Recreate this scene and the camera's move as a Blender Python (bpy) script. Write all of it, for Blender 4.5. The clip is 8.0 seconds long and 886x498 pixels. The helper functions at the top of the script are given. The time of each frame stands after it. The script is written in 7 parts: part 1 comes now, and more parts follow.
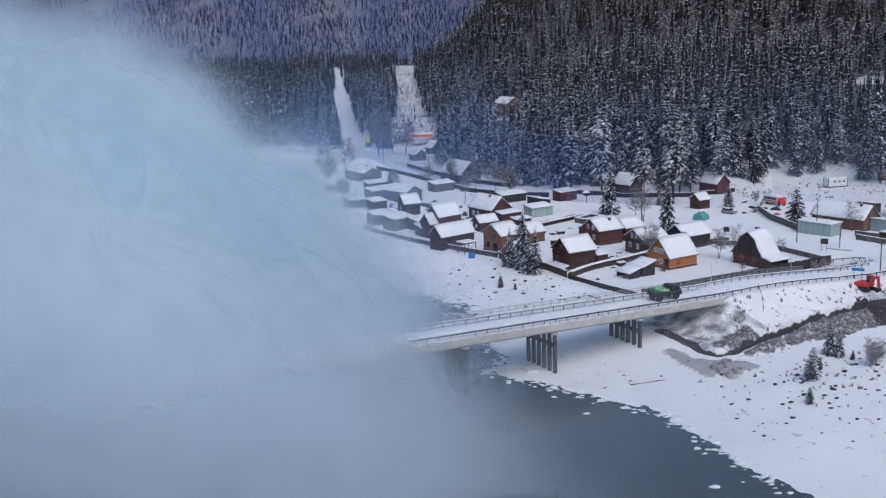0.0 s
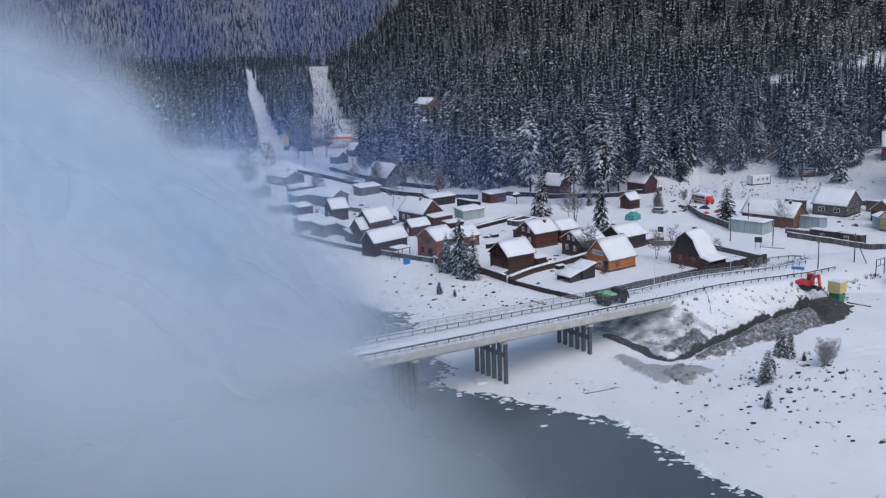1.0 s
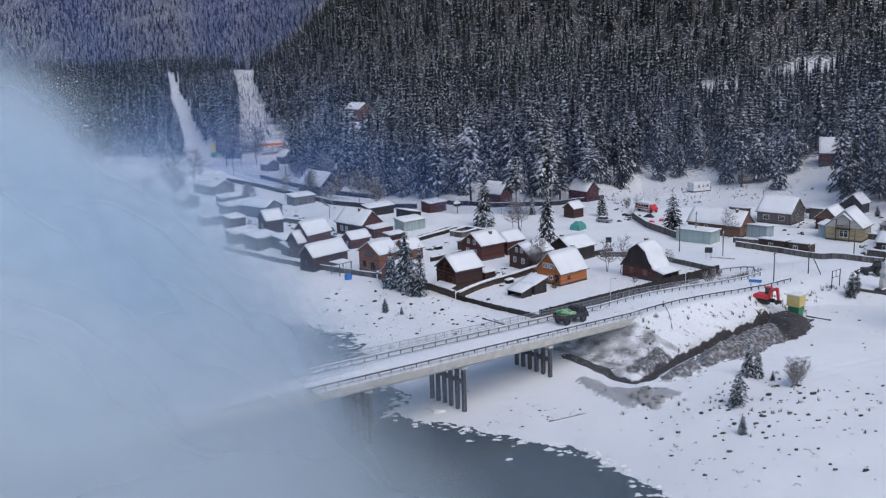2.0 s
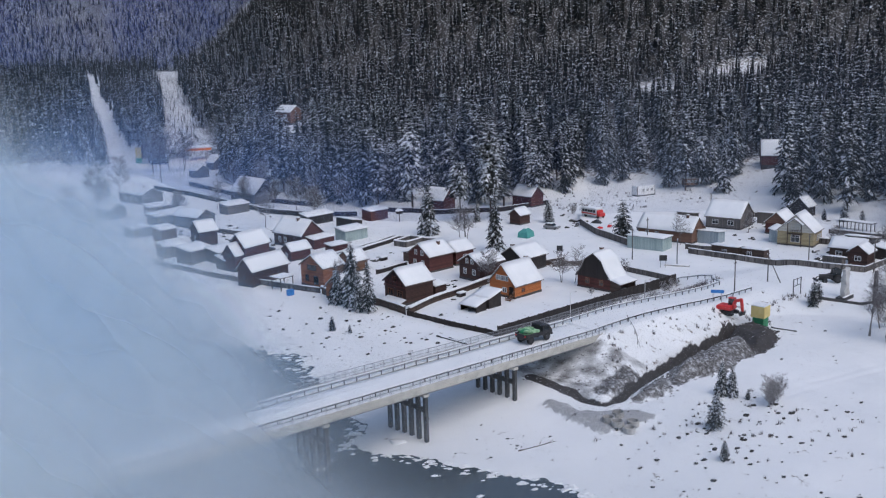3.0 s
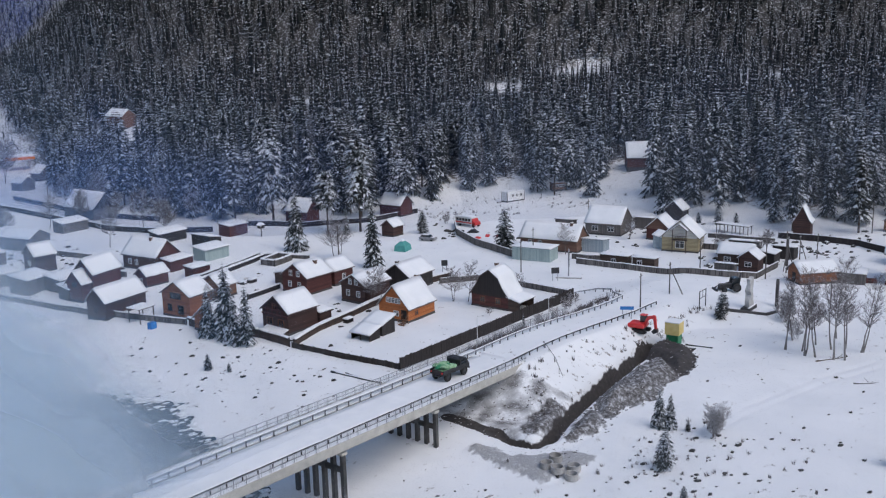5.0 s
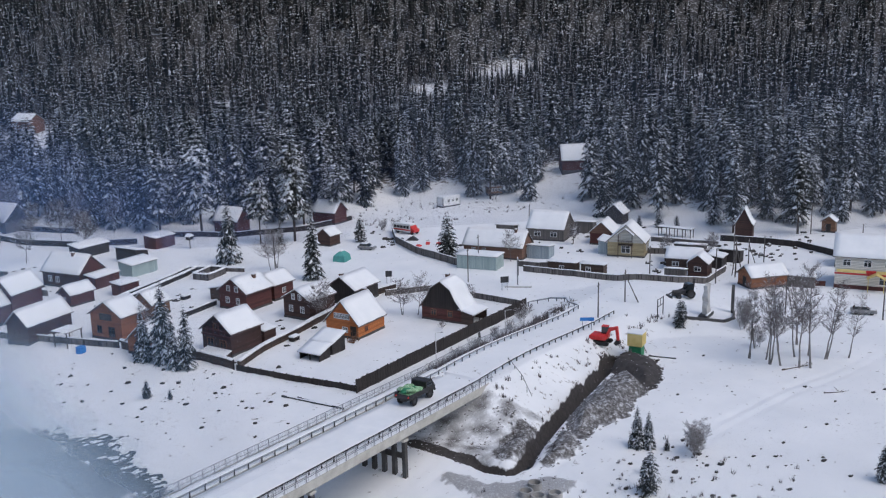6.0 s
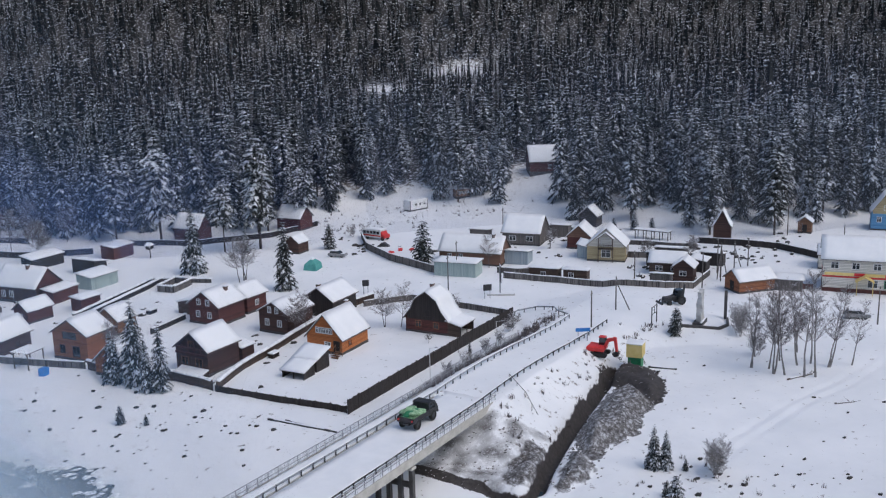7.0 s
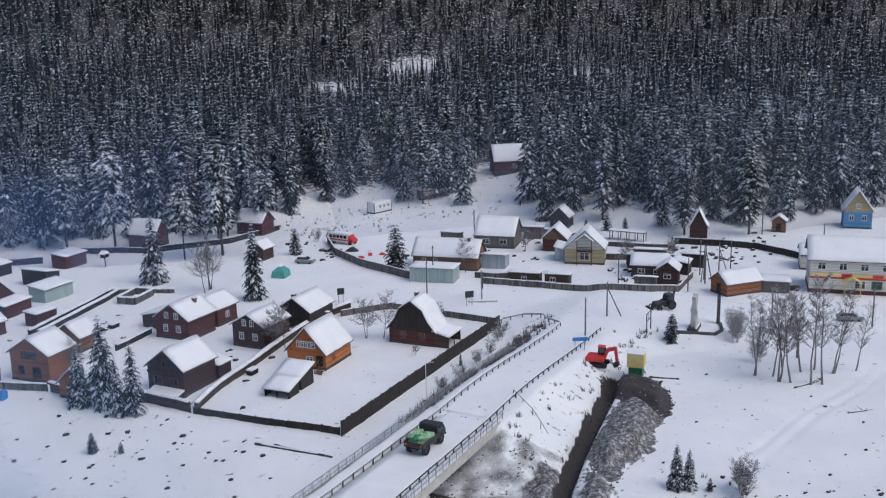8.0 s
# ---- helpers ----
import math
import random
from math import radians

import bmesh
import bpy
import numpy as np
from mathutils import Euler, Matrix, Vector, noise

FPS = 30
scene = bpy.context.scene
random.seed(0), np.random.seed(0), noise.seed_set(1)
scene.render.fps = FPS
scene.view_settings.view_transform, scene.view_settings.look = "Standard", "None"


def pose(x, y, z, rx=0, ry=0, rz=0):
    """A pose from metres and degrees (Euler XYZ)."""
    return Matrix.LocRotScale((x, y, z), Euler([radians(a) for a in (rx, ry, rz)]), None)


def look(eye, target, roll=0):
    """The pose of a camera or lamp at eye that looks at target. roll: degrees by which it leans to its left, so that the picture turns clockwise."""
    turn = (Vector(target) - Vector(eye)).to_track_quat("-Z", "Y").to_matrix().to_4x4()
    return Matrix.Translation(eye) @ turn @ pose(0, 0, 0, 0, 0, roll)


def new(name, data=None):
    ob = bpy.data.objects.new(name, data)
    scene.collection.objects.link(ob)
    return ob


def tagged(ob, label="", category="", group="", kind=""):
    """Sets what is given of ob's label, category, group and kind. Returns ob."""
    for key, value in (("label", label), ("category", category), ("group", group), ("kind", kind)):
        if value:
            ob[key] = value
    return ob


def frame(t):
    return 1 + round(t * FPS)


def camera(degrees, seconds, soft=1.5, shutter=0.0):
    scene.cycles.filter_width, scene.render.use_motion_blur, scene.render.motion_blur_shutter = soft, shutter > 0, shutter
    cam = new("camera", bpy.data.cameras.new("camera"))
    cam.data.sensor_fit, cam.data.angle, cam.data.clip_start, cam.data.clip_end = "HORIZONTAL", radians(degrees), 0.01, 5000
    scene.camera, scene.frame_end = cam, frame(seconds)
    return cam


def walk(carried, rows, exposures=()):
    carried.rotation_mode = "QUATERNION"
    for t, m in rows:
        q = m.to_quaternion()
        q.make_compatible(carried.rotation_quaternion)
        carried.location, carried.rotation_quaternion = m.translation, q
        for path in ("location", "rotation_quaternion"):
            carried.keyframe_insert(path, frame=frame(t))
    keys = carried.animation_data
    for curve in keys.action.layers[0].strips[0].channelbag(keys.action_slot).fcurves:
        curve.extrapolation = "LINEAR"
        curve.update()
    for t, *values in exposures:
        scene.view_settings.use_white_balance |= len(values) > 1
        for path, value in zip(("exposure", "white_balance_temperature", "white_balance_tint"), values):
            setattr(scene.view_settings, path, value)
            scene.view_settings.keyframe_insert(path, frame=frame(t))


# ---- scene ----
cam = camera(48.8, 8.0, soft=1.2)
PATH = [
    (0, (1.668, -5.734, 47.937), (1.663, -3.778, 47.52), -2.1),
    (0.5, (-0.778, -2.93, 47.846), (-0.691, -0.977, 47.426), -2.2),
    (1, (-2.781, 0.759, 47.873), (-2.609, 2.706, 47.451), -2.2),
    (1.5, (-4.27, 5.46, 48.059), (-4.019, 7.399, 47.638), -2.0),
    (3, (-7.498, 20.916, 48.604), (-7.032, 22.814, 48.18), -1.8),
    (3.5, (-8.584, 25.725, 48.67), (-8.034, 27.601, 48.244), -1.7),
    (4, (-9.696, 30.385, 48.746), (-9.063, 32.233, 48.317), -1.6),
    (4.5, (-10.822, 35.129, 48.803), (-10.107, 36.946, 48.371), -1.5),
    (6, (-14.139, 49.469, 49.298), (-13.192, 51.175, 48.86), -1.4),
    (6.5, (-15.157, 54.404, 49.377), (-14.132, 56.064, 48.938), -1.4),
    (7, (-16.32, 59.523, 49.358), (-15.274, 61.168, 48.916), -1.4),
    (7.5, (-17.315, 64.897, 49.357), (-16.227, 66.515, 48.913), -1.4),
    (8, (-18.18, 70.336, 49.237), (-17.03, 71.908, 48.787), -1.3),
]
walk(cam, [(t, look(eye, target, roll)) for t, eye, target, roll in PATH], [(0.0, 0.0, 6250, 10), (4.0, 0.0, 6350, 10), (8.0, 0.02, 6450, 10)])
# ---- world and sun: a high overcast winter sky with a weak, wide sun ----
world = bpy.data.worlds.new("winter_sky")
scene.world = world
world.use_nodes = True
wn = world.node_tree.nodes
sky = wn.new("ShaderNodeTexSky")
sky.sky_type = "NISHITA"
sky.sun_disc = False
sky.sun_elevation = radians(54)
sky.sun_rotation = radians(155)
sky.air_density, sky.dust_density, sky.ozone_density = 1.0, 2.0, 1.0
wn["Background"].inputs["Strength"].default_value = 0.135
world.node_tree.links.new(sky.outputs[0], wn["Background"].inputs["Color"])
sun_data = bpy.data.lights.new("sun", "SUN")
sun_data.energy, sun_data.angle, sun_data.color = 0.85, radians(50), (1.0, 0.95, 0.88)
sun = new("sun", sun_data)
sun.matrix_world = look((0, 0, 400), (-70, 150, 170))
scene.cycles.transparent_max_bounces = 44


# ---- materials ----
def node_material(name):
    m = bpy.data.materials.new(name)
    m.use_nodes = True
    return m, m.node_tree.nodes, m.node_tree.links, m.node_tree.nodes["Principled BSDF"]


def tex_noise(n, l, scale, detail=4.0, coords="Object", rough=0.6):
    tc = n.new("ShaderNodeTexCoord")
    t = n.new("ShaderNodeTexNoise")
    t.inputs["Scale"].default_value, t.inputs["Detail"].default_value, t.inputs["Roughness"].default_value = scale, detail, rough
    l.new(tc.outputs[coords], t.inputs["Vector"])
    return t


def ramp(n, l, source, stops):
    r = n.new("ShaderNodeValToRGB")
    while len(r.color_ramp.elements) < len(stops):
        r.color_ramp.elements.new(0.5)
    for e, (p, c) in zip(r.color_ramp.elements, stops):
        e.position, e.color = p, (*c, 1) if len(c) == 3 else c
    l.new(source, r.inputs[0])
    return r


def bump(n, l, p, source, strength, dist):
    b = n.new("ShaderNodeBump")
    b.inputs["Strength"].default_value, b.inputs["Distance"].default_value = strength, dist
    l.new(source, b.inputs["Height"])
    l.new(b.outputs[0], p.inputs["Normal"])
    return b


def mixed(n, l, fac, a, b):
    x = n.new("ShaderNodeMix")
    x.data_type = "RGBA"
    for s, k in ((fac, 0), (a, 6), (b, 7)):
        if isinstance(s, (int, float)):
            x.inputs[k].default_value = s
        elif isinstance(s, tuple):
            x.inputs[k].default_value = (*s, 1)
        else:
            l.new(s, x.inputs[k])
    return x.outputs[2]


def rough_material(name, dark, light, scale=3.0, rough=0.8, metal=0.0, relief=0.02, fine=30.0, random_tint=0.12):
    """A plain worn surface: two colours mixed by noise at two scales, with a little relief and a random tint for each object."""
    m, n, l, p = node_material(name)
    big, small = tex_noise(n, l, scale, 5), tex_noise(n, l, fine, 3)
    add = n.new("ShaderNodeMath")
    add.operation = "MULTIPLY_ADD"
    l.new(small.outputs[0], add.inputs[0])
    add.inputs[1].default_value = 0.5
    l.new(big.outputs[0], add.inputs[2])
    r = ramp(n, l, add.outputs[0], [(0.5, dark), (1.0, light)])
    info = n.new("ShaderNodeObjectInfo")
    hsv = n.new("ShaderNodeHueSaturation")
    mr = n.new("ShaderNodeMapRange")
    mr.inputs[3].default_value, mr.inputs[4].default_value = 1 - random_tint, 1 + random_tint
    l.new(info.outputs["Random"], mr.inputs[0])
    l.new(mr.outputs[0], hsv.inputs["Value"])
    l.new(r.outputs[0], hsv.inputs["Color"])
    l.new(hsv.outputs[0], p.inputs["Base Color"])
    p.inputs["Roughness"].default_value, p.inputs["Metallic"].default_value = rough, metal
    bump(n, l, p, small.outputs[0], 0.6, relief)
    return m


def board_material(name, dark, light, pitch, axis="Z", rough=0.75, groove=0.55):
    """Boards or logs: a band every pitch metres along one axis, each band of its own tone, with grain and weathering."""
    m, n, l, p = node_material(name)
    tc, sep = n.new("ShaderNodeTexCoord"), n.new("ShaderNodeSeparateXYZ")
    l.new(tc.outputs["Object"], sep.inputs[0])
    if axis == "XY":
        src = n.new("ShaderNodeMath")
        l.new(sep.outputs["X"], src.inputs[0])
        l.new(sep.outputs["Y"], src.inputs[1])
        src = src.outputs[0]
    else:
        src = sep.outputs[axis]
    div = n.new("ShaderNodeMath")
    div.operation = "DIVIDE"
    div.inputs[1].default_value = pitch
    l.new(src, div.inputs[0])
    flo, fra = n.new("ShaderNodeMath"), n.new("ShaderNodeMath")
    flo.operation, fra.operation = "FLOOR", "FRACT"
    l.new(div.outputs[0], flo.inputs[0])
    l.new(div.outputs[0], fra.inputs[0])
    wn_ = n.new("ShaderNodeTexWhiteNoise")
    wn_.noise_dimensions = "1D"
    l.new(flo.outputs[0], wn_.inputs["W"])
    grain, stain = tex_noise(n, l, 14, 5), tex_noise(n, l, 0.9, 4)
    a = n.new("ShaderNodeMath")
    a.operation = "MULTIPLY_ADD"
    a.inputs[1].default_value = 0.45
    l.new(wn_.outputs["Value"], a.inputs[0])
    b = n.new("ShaderNodeMath")
    b.operation = "MULTIPLY_ADD"
    b.inputs[1].default_value = 0.5
    l.new(stain.outputs[0], b.inputs[0])
    l.new(grain.outputs[0], b.inputs[2])
    c = n.new("ShaderNodeMath")
    c.operation = "MULTIPLY"
    c.inputs[1].default_value = 0.55
    l.new(b.outputs[0], c.inputs[0])
    l.new(c.outputs[0], a.inputs[2])
    col = ramp(n, l, a.outputs[0], [(0.2, dark), (0.85, light)])
    profile = ramp(n, l, fra.outputs[0], [(0.0, (0, 0, 0)), (0.18, (1, 1, 1)), (0.82, (1, 1, 1)), (1.0, (0, 0, 0))])
    joint = tuple(v * groove for v in dark)
    l.new(mixed(n, l, profile.outputs[0], joint, col.outputs[0]), p.inputs["Base Color"])
    p.inputs["Roughness"].default_value = rough
    bump(n, l, p, profile.outputs[0], 0.8, 0.03)
    return m


def snow_material(name):
    m, n, l, p = node_material(name)
    a, b = tex_noise(n, l, 0.35, 5), tex_noise(n, l, 7, 4)
    col = ramp(n, l, a.outputs[0], [(0.3, (0.79, 0.805, 0.83)), (0.7, (0.885, 0.89, 0.905))])
    l.new(col.outputs[0], p.inputs["Base Color"])
    p.inputs["Roughness"].default_value = 0.75
    bump(n, l, p, b.outputs[0], 0.35, 0.06)
    return m


def ground_material():
    """Snow over soil: the mesh says where soil is dug up, where gravel shows through, where dry grass stands out of the
    snow and where the floor is darker, as in woods.
    """
    m, n, l, p = node_material("snowy_ground")
    at = n.new("ShaderNodeAttribute")
    at.attribute_name = "cover"
    sep = n.new("ShaderNodeSeparateColor")
    l.new(at.outputs["Color"], sep.inputs[0])
    drift, lump, grit, speck = tex_noise(n, l, 0.09, 6), tex_noise(n, l, 1.1, 5), tex_noise(n, l, 1.9, 8, rough=0.78), tex_noise(n, l, 0.8, 8, rough=0.7)
    snow = ramp(n, l, drift.outputs[0], [(0.3, (0.775, 0.79, 0.815)), (0.7, (0.88, 0.885, 0.9))])
    soil = ramp(n, l, grit.outputs[0], [(0.3, (0.018, 0.016, 0.017)), (0.7, (0.075, 0.066, 0.064))])
    gravel = ramp(n, l, grit.outputs[0], [(0.4, (0.045, 0.041, 0.041)), (0.51, (0.15, 0.143, 0.143)), (0.62, (0.55, 0.56, 0.59))])
    grass = ramp(n, l, speck.outputs[0], [(0.3, (0.07, 0.06, 0.052)), (0.6, (0.2, 0.17, 0.15))])
    # near-black floor colour, taken where the cover's blue is high, as in woods
    dark_floor = ramp(n, l, speck.outputs[0], [(0.3, (0.012, 0.013, 0.014)), (0.6, (0.05, 0.046, 0.044))])
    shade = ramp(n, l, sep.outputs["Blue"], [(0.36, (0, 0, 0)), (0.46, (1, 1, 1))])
    dry = mixed(n, l, shade.outputs[0], grass.outputs[0], dark_floor.outputs[0])
    # grass shows where fine noise rises over a level set by the cover
    lev = n.new("ShaderNodeMath")
    lev.operation = "MULTIPLY_ADD"
    lev.inputs[1].default_value = 0.42
    lev.inputs[2].default_value = -0.62
    l.new(sep.outputs["Blue"], lev.inputs[0])
    add = n.new("ShaderNodeMath")
    l.new(lev.outputs[0], add.inputs[0])
    l.new(speck.outputs[0], add.inputs[1])
    gf = ramp(n, l, add.outputs[0], [(0.0, (0, 0, 0)), (0.07, (1, 1, 1))])
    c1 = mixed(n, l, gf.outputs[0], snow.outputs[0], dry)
    edge = n.new("ShaderNodeMath")
    edge.operation = "MULTIPLY_ADD"
    edge.inputs[1].default_value = 0.5
    l.new(grit.outputs[0], edge.inputs[0])
    l.new(sep.outputs["Green"], edge.inputs[2])
    ef = ramp(n, l, edge.outputs[0], [(0.62, (0, 0, 0)), (0.8, (1, 1, 1))])
    c2 = mixed(n, l, ef.outputs[0], c1, gravel.outputs[0])
    edge2 = n.new("ShaderNodeMath")
    edge2.operation = "MULTIPLY_ADD"
    edge2.inputs[1].default_value = 0.5
    l.new(grit.outputs[0], edge2.inputs[0])
    l.new(sep.outputs["Red"], edge2.inputs[2])
    sf = ramp(n, l, edge2.outputs[0], [(0.62, (0, 0, 0)), (0.78, (1, 1, 1))])
    l.new(mixed(n, l, sf.outputs[0], c2, soil.outputs[0]), p.inputs["Base Color"])
    p.inputs["Roughness"].default_value = 0.8
    bump(n, l, p, lump.outputs[0], 0.5, 0.15)
    return m


def water_material():
    m, n, l, p = node_material("cold_river_water")
    p.inputs["Base Color"].default_value = (0.035, 0.05, 0.06, 1)
    p.inputs["Roughness"].default_value = 0.14
    p.inputs["IOR"].default_value = 1.33
    a = tex_noise(n, l, 0.5, 4)
    bump(n, l, p, a.outputs[0], 0.25, 0.06)
    return m


def place_noise(n, l, scale, detail, rough=0.6):
    """Noise by place in the world, in features per metre."""
    g_, t = n.new("ShaderNodeNewGeometry"), n.new("ShaderNodeTexNoise")
    t.inputs["Scale"].default_value, t.inputs["Detail"].default_value, t.inputs["Roughness"].default_value = scale, detail, rough
    l.new(g_.outputs["Position"], t.inputs["Vector"])
    return t


def needle_material(name, dark, light, fleck=1.9, bare=0.92):
    """Dark needles with snow caught in fine flecks and clumps; bare: the level above which snow lies."""
    m, n, l, p = node_material(name)
    g_ = n.new("ShaderNodeNewGeometry")
    big = place_noise(n, l, 0.12, 2)
    a = n.new("ShaderNodeMath")
    a.operation = "MULTIPLY_ADD"
    a.inputs[1].default_value = 0.45
    l.new(g_.outputs["Random Per Island"], a.inputs[0])
    h = n.new("ShaderNodeMath")
    h.operation = "MULTIPLY"
    h.inputs[1].default_value = 0.75
    l.new(big.outputs[0], h.inputs[0])
    l.new(h.outputs[0], a.inputs[2])
    green = ramp(n, l, a.outputs[0], [(0.15, dark), (0.85, light)])
    level = place_noise(n, l, fleck, 6, 0.75).outputs[0]
    for scale, share in ((0.4, 0.45), (0.1, 0.6)):
        x = n.new("ShaderNodeMath")
        x.operation = "MULTIPLY_ADD"
        x.inputs[1].default_value = share
        l.new(place_noise(n, l, scale, 3).outputs[0], x.inputs[0])
        l.new(level, x.inputs[2])
        level = x.outputs[0]
    sc = n.new("ShaderNodeMath")
    sc.operation = "MULTIPLY"
    sc.inputs[1].default_value = 0.65
    l.new(level, sc.inputs[0])
    lies = ramp(n, l, sc.outputs[0], [(0.65 * (bare - 0.025), (0, 0, 0)), (0.65 * (bare + 0.035), (1, 1, 1))])
    l.new(mixed(n, l, lies.outputs[0], green.outputs[0], (0.8, 0.83, 0.88)), p.inputs["Base Color"])
    p.inputs["Roughness"].default_value = 0.85
    return m


def plain_glass(name, tint, rough=0.08):
    m, n, l, p = node_material(name)
    p.inputs["Base Color"].default_value = (*tint, 1)
    p.inputs["Roughness"].default_value = rough
    p.inputs["Specular IOR Level"].default_value = 0.8
    return m


SNOW = snow_material("settled_snow")
GROUND = ground_material()
WATER = water_material()
CONCRETE = rough_material("weathered_concrete", (0.26, 0.25, 0.24), (0.46, 0.45, 0.43), 0.8, 0.85)
DARK_PILE = rough_material("dark_wet_pile", (0.03, 0.03, 0.032), (0.09, 0.085, 0.085), 1.5, 0.7)
STEEL_DARK = rough_material("dark_painted_steel", (0.02, 0.02, 0.024), (0.07, 0.07, 0.075), 2, 0.55, 0.3)
STEEL_GREY = rough_material("galvanised_rail", (0.25, 0.26, 0.28), (0.45, 0.46, 0.48), 2, 0.5, 0.6)
LOG_BROWN = board_material("dark_brown_logs", (0.026, 0.014, 0.012), (0.088, 0.042, 0.035), 0.24)
LOG_RED = board_material("red_brown_logs", (0.040, 0.012, 0.011), (0.125, 0.037, 0.032), 0.24)
LOG_ORANGE = board_material("fresh_orange_logs", (0.34, 0.085, 0.022), (0.58, 0.20, 0.06), 0.22)
LOG_RAW = board_material("raw_tan_logs", (0.10, 0.045, 0.025), (0.25, 0.13, 0.075), 0.24)
LOG_AMBER = board_material("amber_logs", (0.15, 0.05, 0.025), (0.34, 0.14, 0.07), 0.24)
LOG_UMBER = board_material("umber_boards", (0.035, 0.022, 0.018), (0.10, 0.065, 0.05), 0.24)
PALE_STONE = rough_material("pale_carved_stone", (0.42, 0.41, 0.4), (0.72, 0.71, 0.7), 1.6, 0.85, relief=0.08)
CREAM_CONCRETE = rough_material("cream_edge_concrete", (0.4, 0.38, 0.34), (0.62, 0.6, 0.55), 0.7, 0.85)
BOARD_GREY = board_material("weathered_grey_boards", (0.06, 0.055, 0.055), (0.2, 0.18, 0.17), 0.16, "XY")
BOARD_DARK = board_material("dark_boards", (0.012, 0.010, 0.011), (0.045, 0.036, 0.034), 0.15, "XY")
BOARD_RED = board_material("red_painted_boards", (0.05, 0.016, 0.015), (0.13, 0.042, 0.036), 0.18, "XY")
PALE_GREEN = board_material("pale_green_boards", (0.26, 0.34, 0.33), (0.44, 0.53, 0.52), 0.2, "XY")
PALE_BLUE = board_material("pale_blue_cladding", (0.24, 0.3, 0.34), (0.4, 0.46, 0.5), 0.25, "XY")
YELLOW_CLAD = board_material("yellow_cladding", (0.28, 0.22, 0.12), (0.46, 0.38, 0.23), 0.3)
WHITE_CLAD = board_material("cream_siding", (0.5, 0.47, 0.42), (0.72, 0.69, 0.63), 0.3)
BLUE_CLAD = board_material("bright_blue_siding", (0.05, 0.17, 0.34), (0.13, 0.32, 0.54), 0.25)
BRICK = board_material("orange_brick_wall", (0.13, 0.065, 0.045), (0.25, 0.14, 0.10), 0.09)
WHITE = rough_material("white_paint", (0.62, 0.62, 0.62), (0.82, 0.82, 0.82), 2, 0.6)
GLASS = plain_glass("window_glass", (0.02, 0.025, 0.03))
ROOF_TIN = rough_material("old_roof_sheet", (0.08, 0.07, 0.07), (0.2, 0.17, 0.16), 1, 0.6, 0.2)
BRICK_STACK = rough_material("sooty_brick", (0.08, 0.05, 0.04), (0.22, 0.13, 0.1), 4, 0.9)
BARK = rough_material("conifer_bark", (0.035, 0.026, 0.022), (0.11, 0.08, 0.065), 2, 0.9)
BARE_BARK = rough_material("grey_twigs", (0.085, 0.074, 0.077), (0.22, 0.195, 0.2), 2, 0.9)
BIRCH_BARK = rough_material("birch_bark", (0.07, 0.062, 0.06), (0.36, 0.34, 0.33), 1.6, 0.85)
NEEDLES = needle_material("spruce_needles", (0.010, 0.013, 0.015), (0.042, 0.050, 0.052), 1.9, 1.17)
NEEDLES_CEDAR = needle_material("cedar_needles", (0.011, 0.014, 0.016), (0.048, 0.054, 0.055), 1.5, 1.15)
NEEDLES_LADEN = needle_material("snow_laden_needles", (0.012, 0.015, 0.017), (0.048, 0.055, 0.055), 1.2, 1.1)
NEEDLES_FAR = needle_material("hill_needles", (0.011, 0.0105, 0.011), (0.055, 0.046, 0.045), 0.8, 1.17)
# darker needles for the crown filler: the shade is put into the colour
CROWN_CORE = needle_material("dark_crown_core", (0.005, 0.007, 0.008), (0.018, 0.022, 0.022), 1.9, 1.5)
BOUGH_SNOW = needle_material("thin_bough_snow", (0.03, 0.034, 0.036), (0.1, 0.105, 0.11), 2.2, 0.92)
ROCK = rough_material("dark_river_stone", (0.012, 0.012, 0.013), (0.07, 0.066, 0.064), 2, 0.85)
SOIL = rough_material("dug_soil", (0.03, 0.025, 0.025), (0.13, 0.115, 0.11), 0.7, 0.95, relief=0.12, fine=2.5)
RED_PAINT = rough_material("red_machine_paint", (0.5, 0.02, 0.02), (0.72, 0.05, 0.05), 2, 0.45)
ORANGE_PAINT = rough_material("orange_canopy_paint", (0.75, 0.16, 0.02), (0.9, 0.28, 0.05), 2, 0.5)
YELLOW_PAINT = rough_material("yellow_panel_paint", (0.66, 0.5, 0.16), (0.82, 0.66, 0.3), 1, 0.6)
GREEN_PAINT = rough_material("green_tarpaulin", (0.01, 0.14, 0.06), (0.03, 0.3, 0.13), 1.2, 0.6)
TEAL_PAINT = rough_material("teal_canvas", (0.05, 0.26, 0.24), (0.12, 0.42, 0.38), 1.5, 0.7)
TRUCK_GREEN = rough_material("camouflage_green", (0.03, 0.16, 0.05), (0.55, 0.78, 0.5), 3.5, 0.6)
RUBBER = rough_material("tyre_rubber", (0.01, 0.01, 0.011), (0.035, 0.035, 0.036), 5, 0.85)
CAR_GREY = rough_material("frosted_car_paint", (0.12, 0.12, 0.12), (0.35, 0.35, 0.36), 1.5, 0.4)
BLUE_SIGN = rough_material("blue_sign_enamel", (0.02, 0.16, 0.5), (0.04, 0.26, 0.68), 3, 0.4)


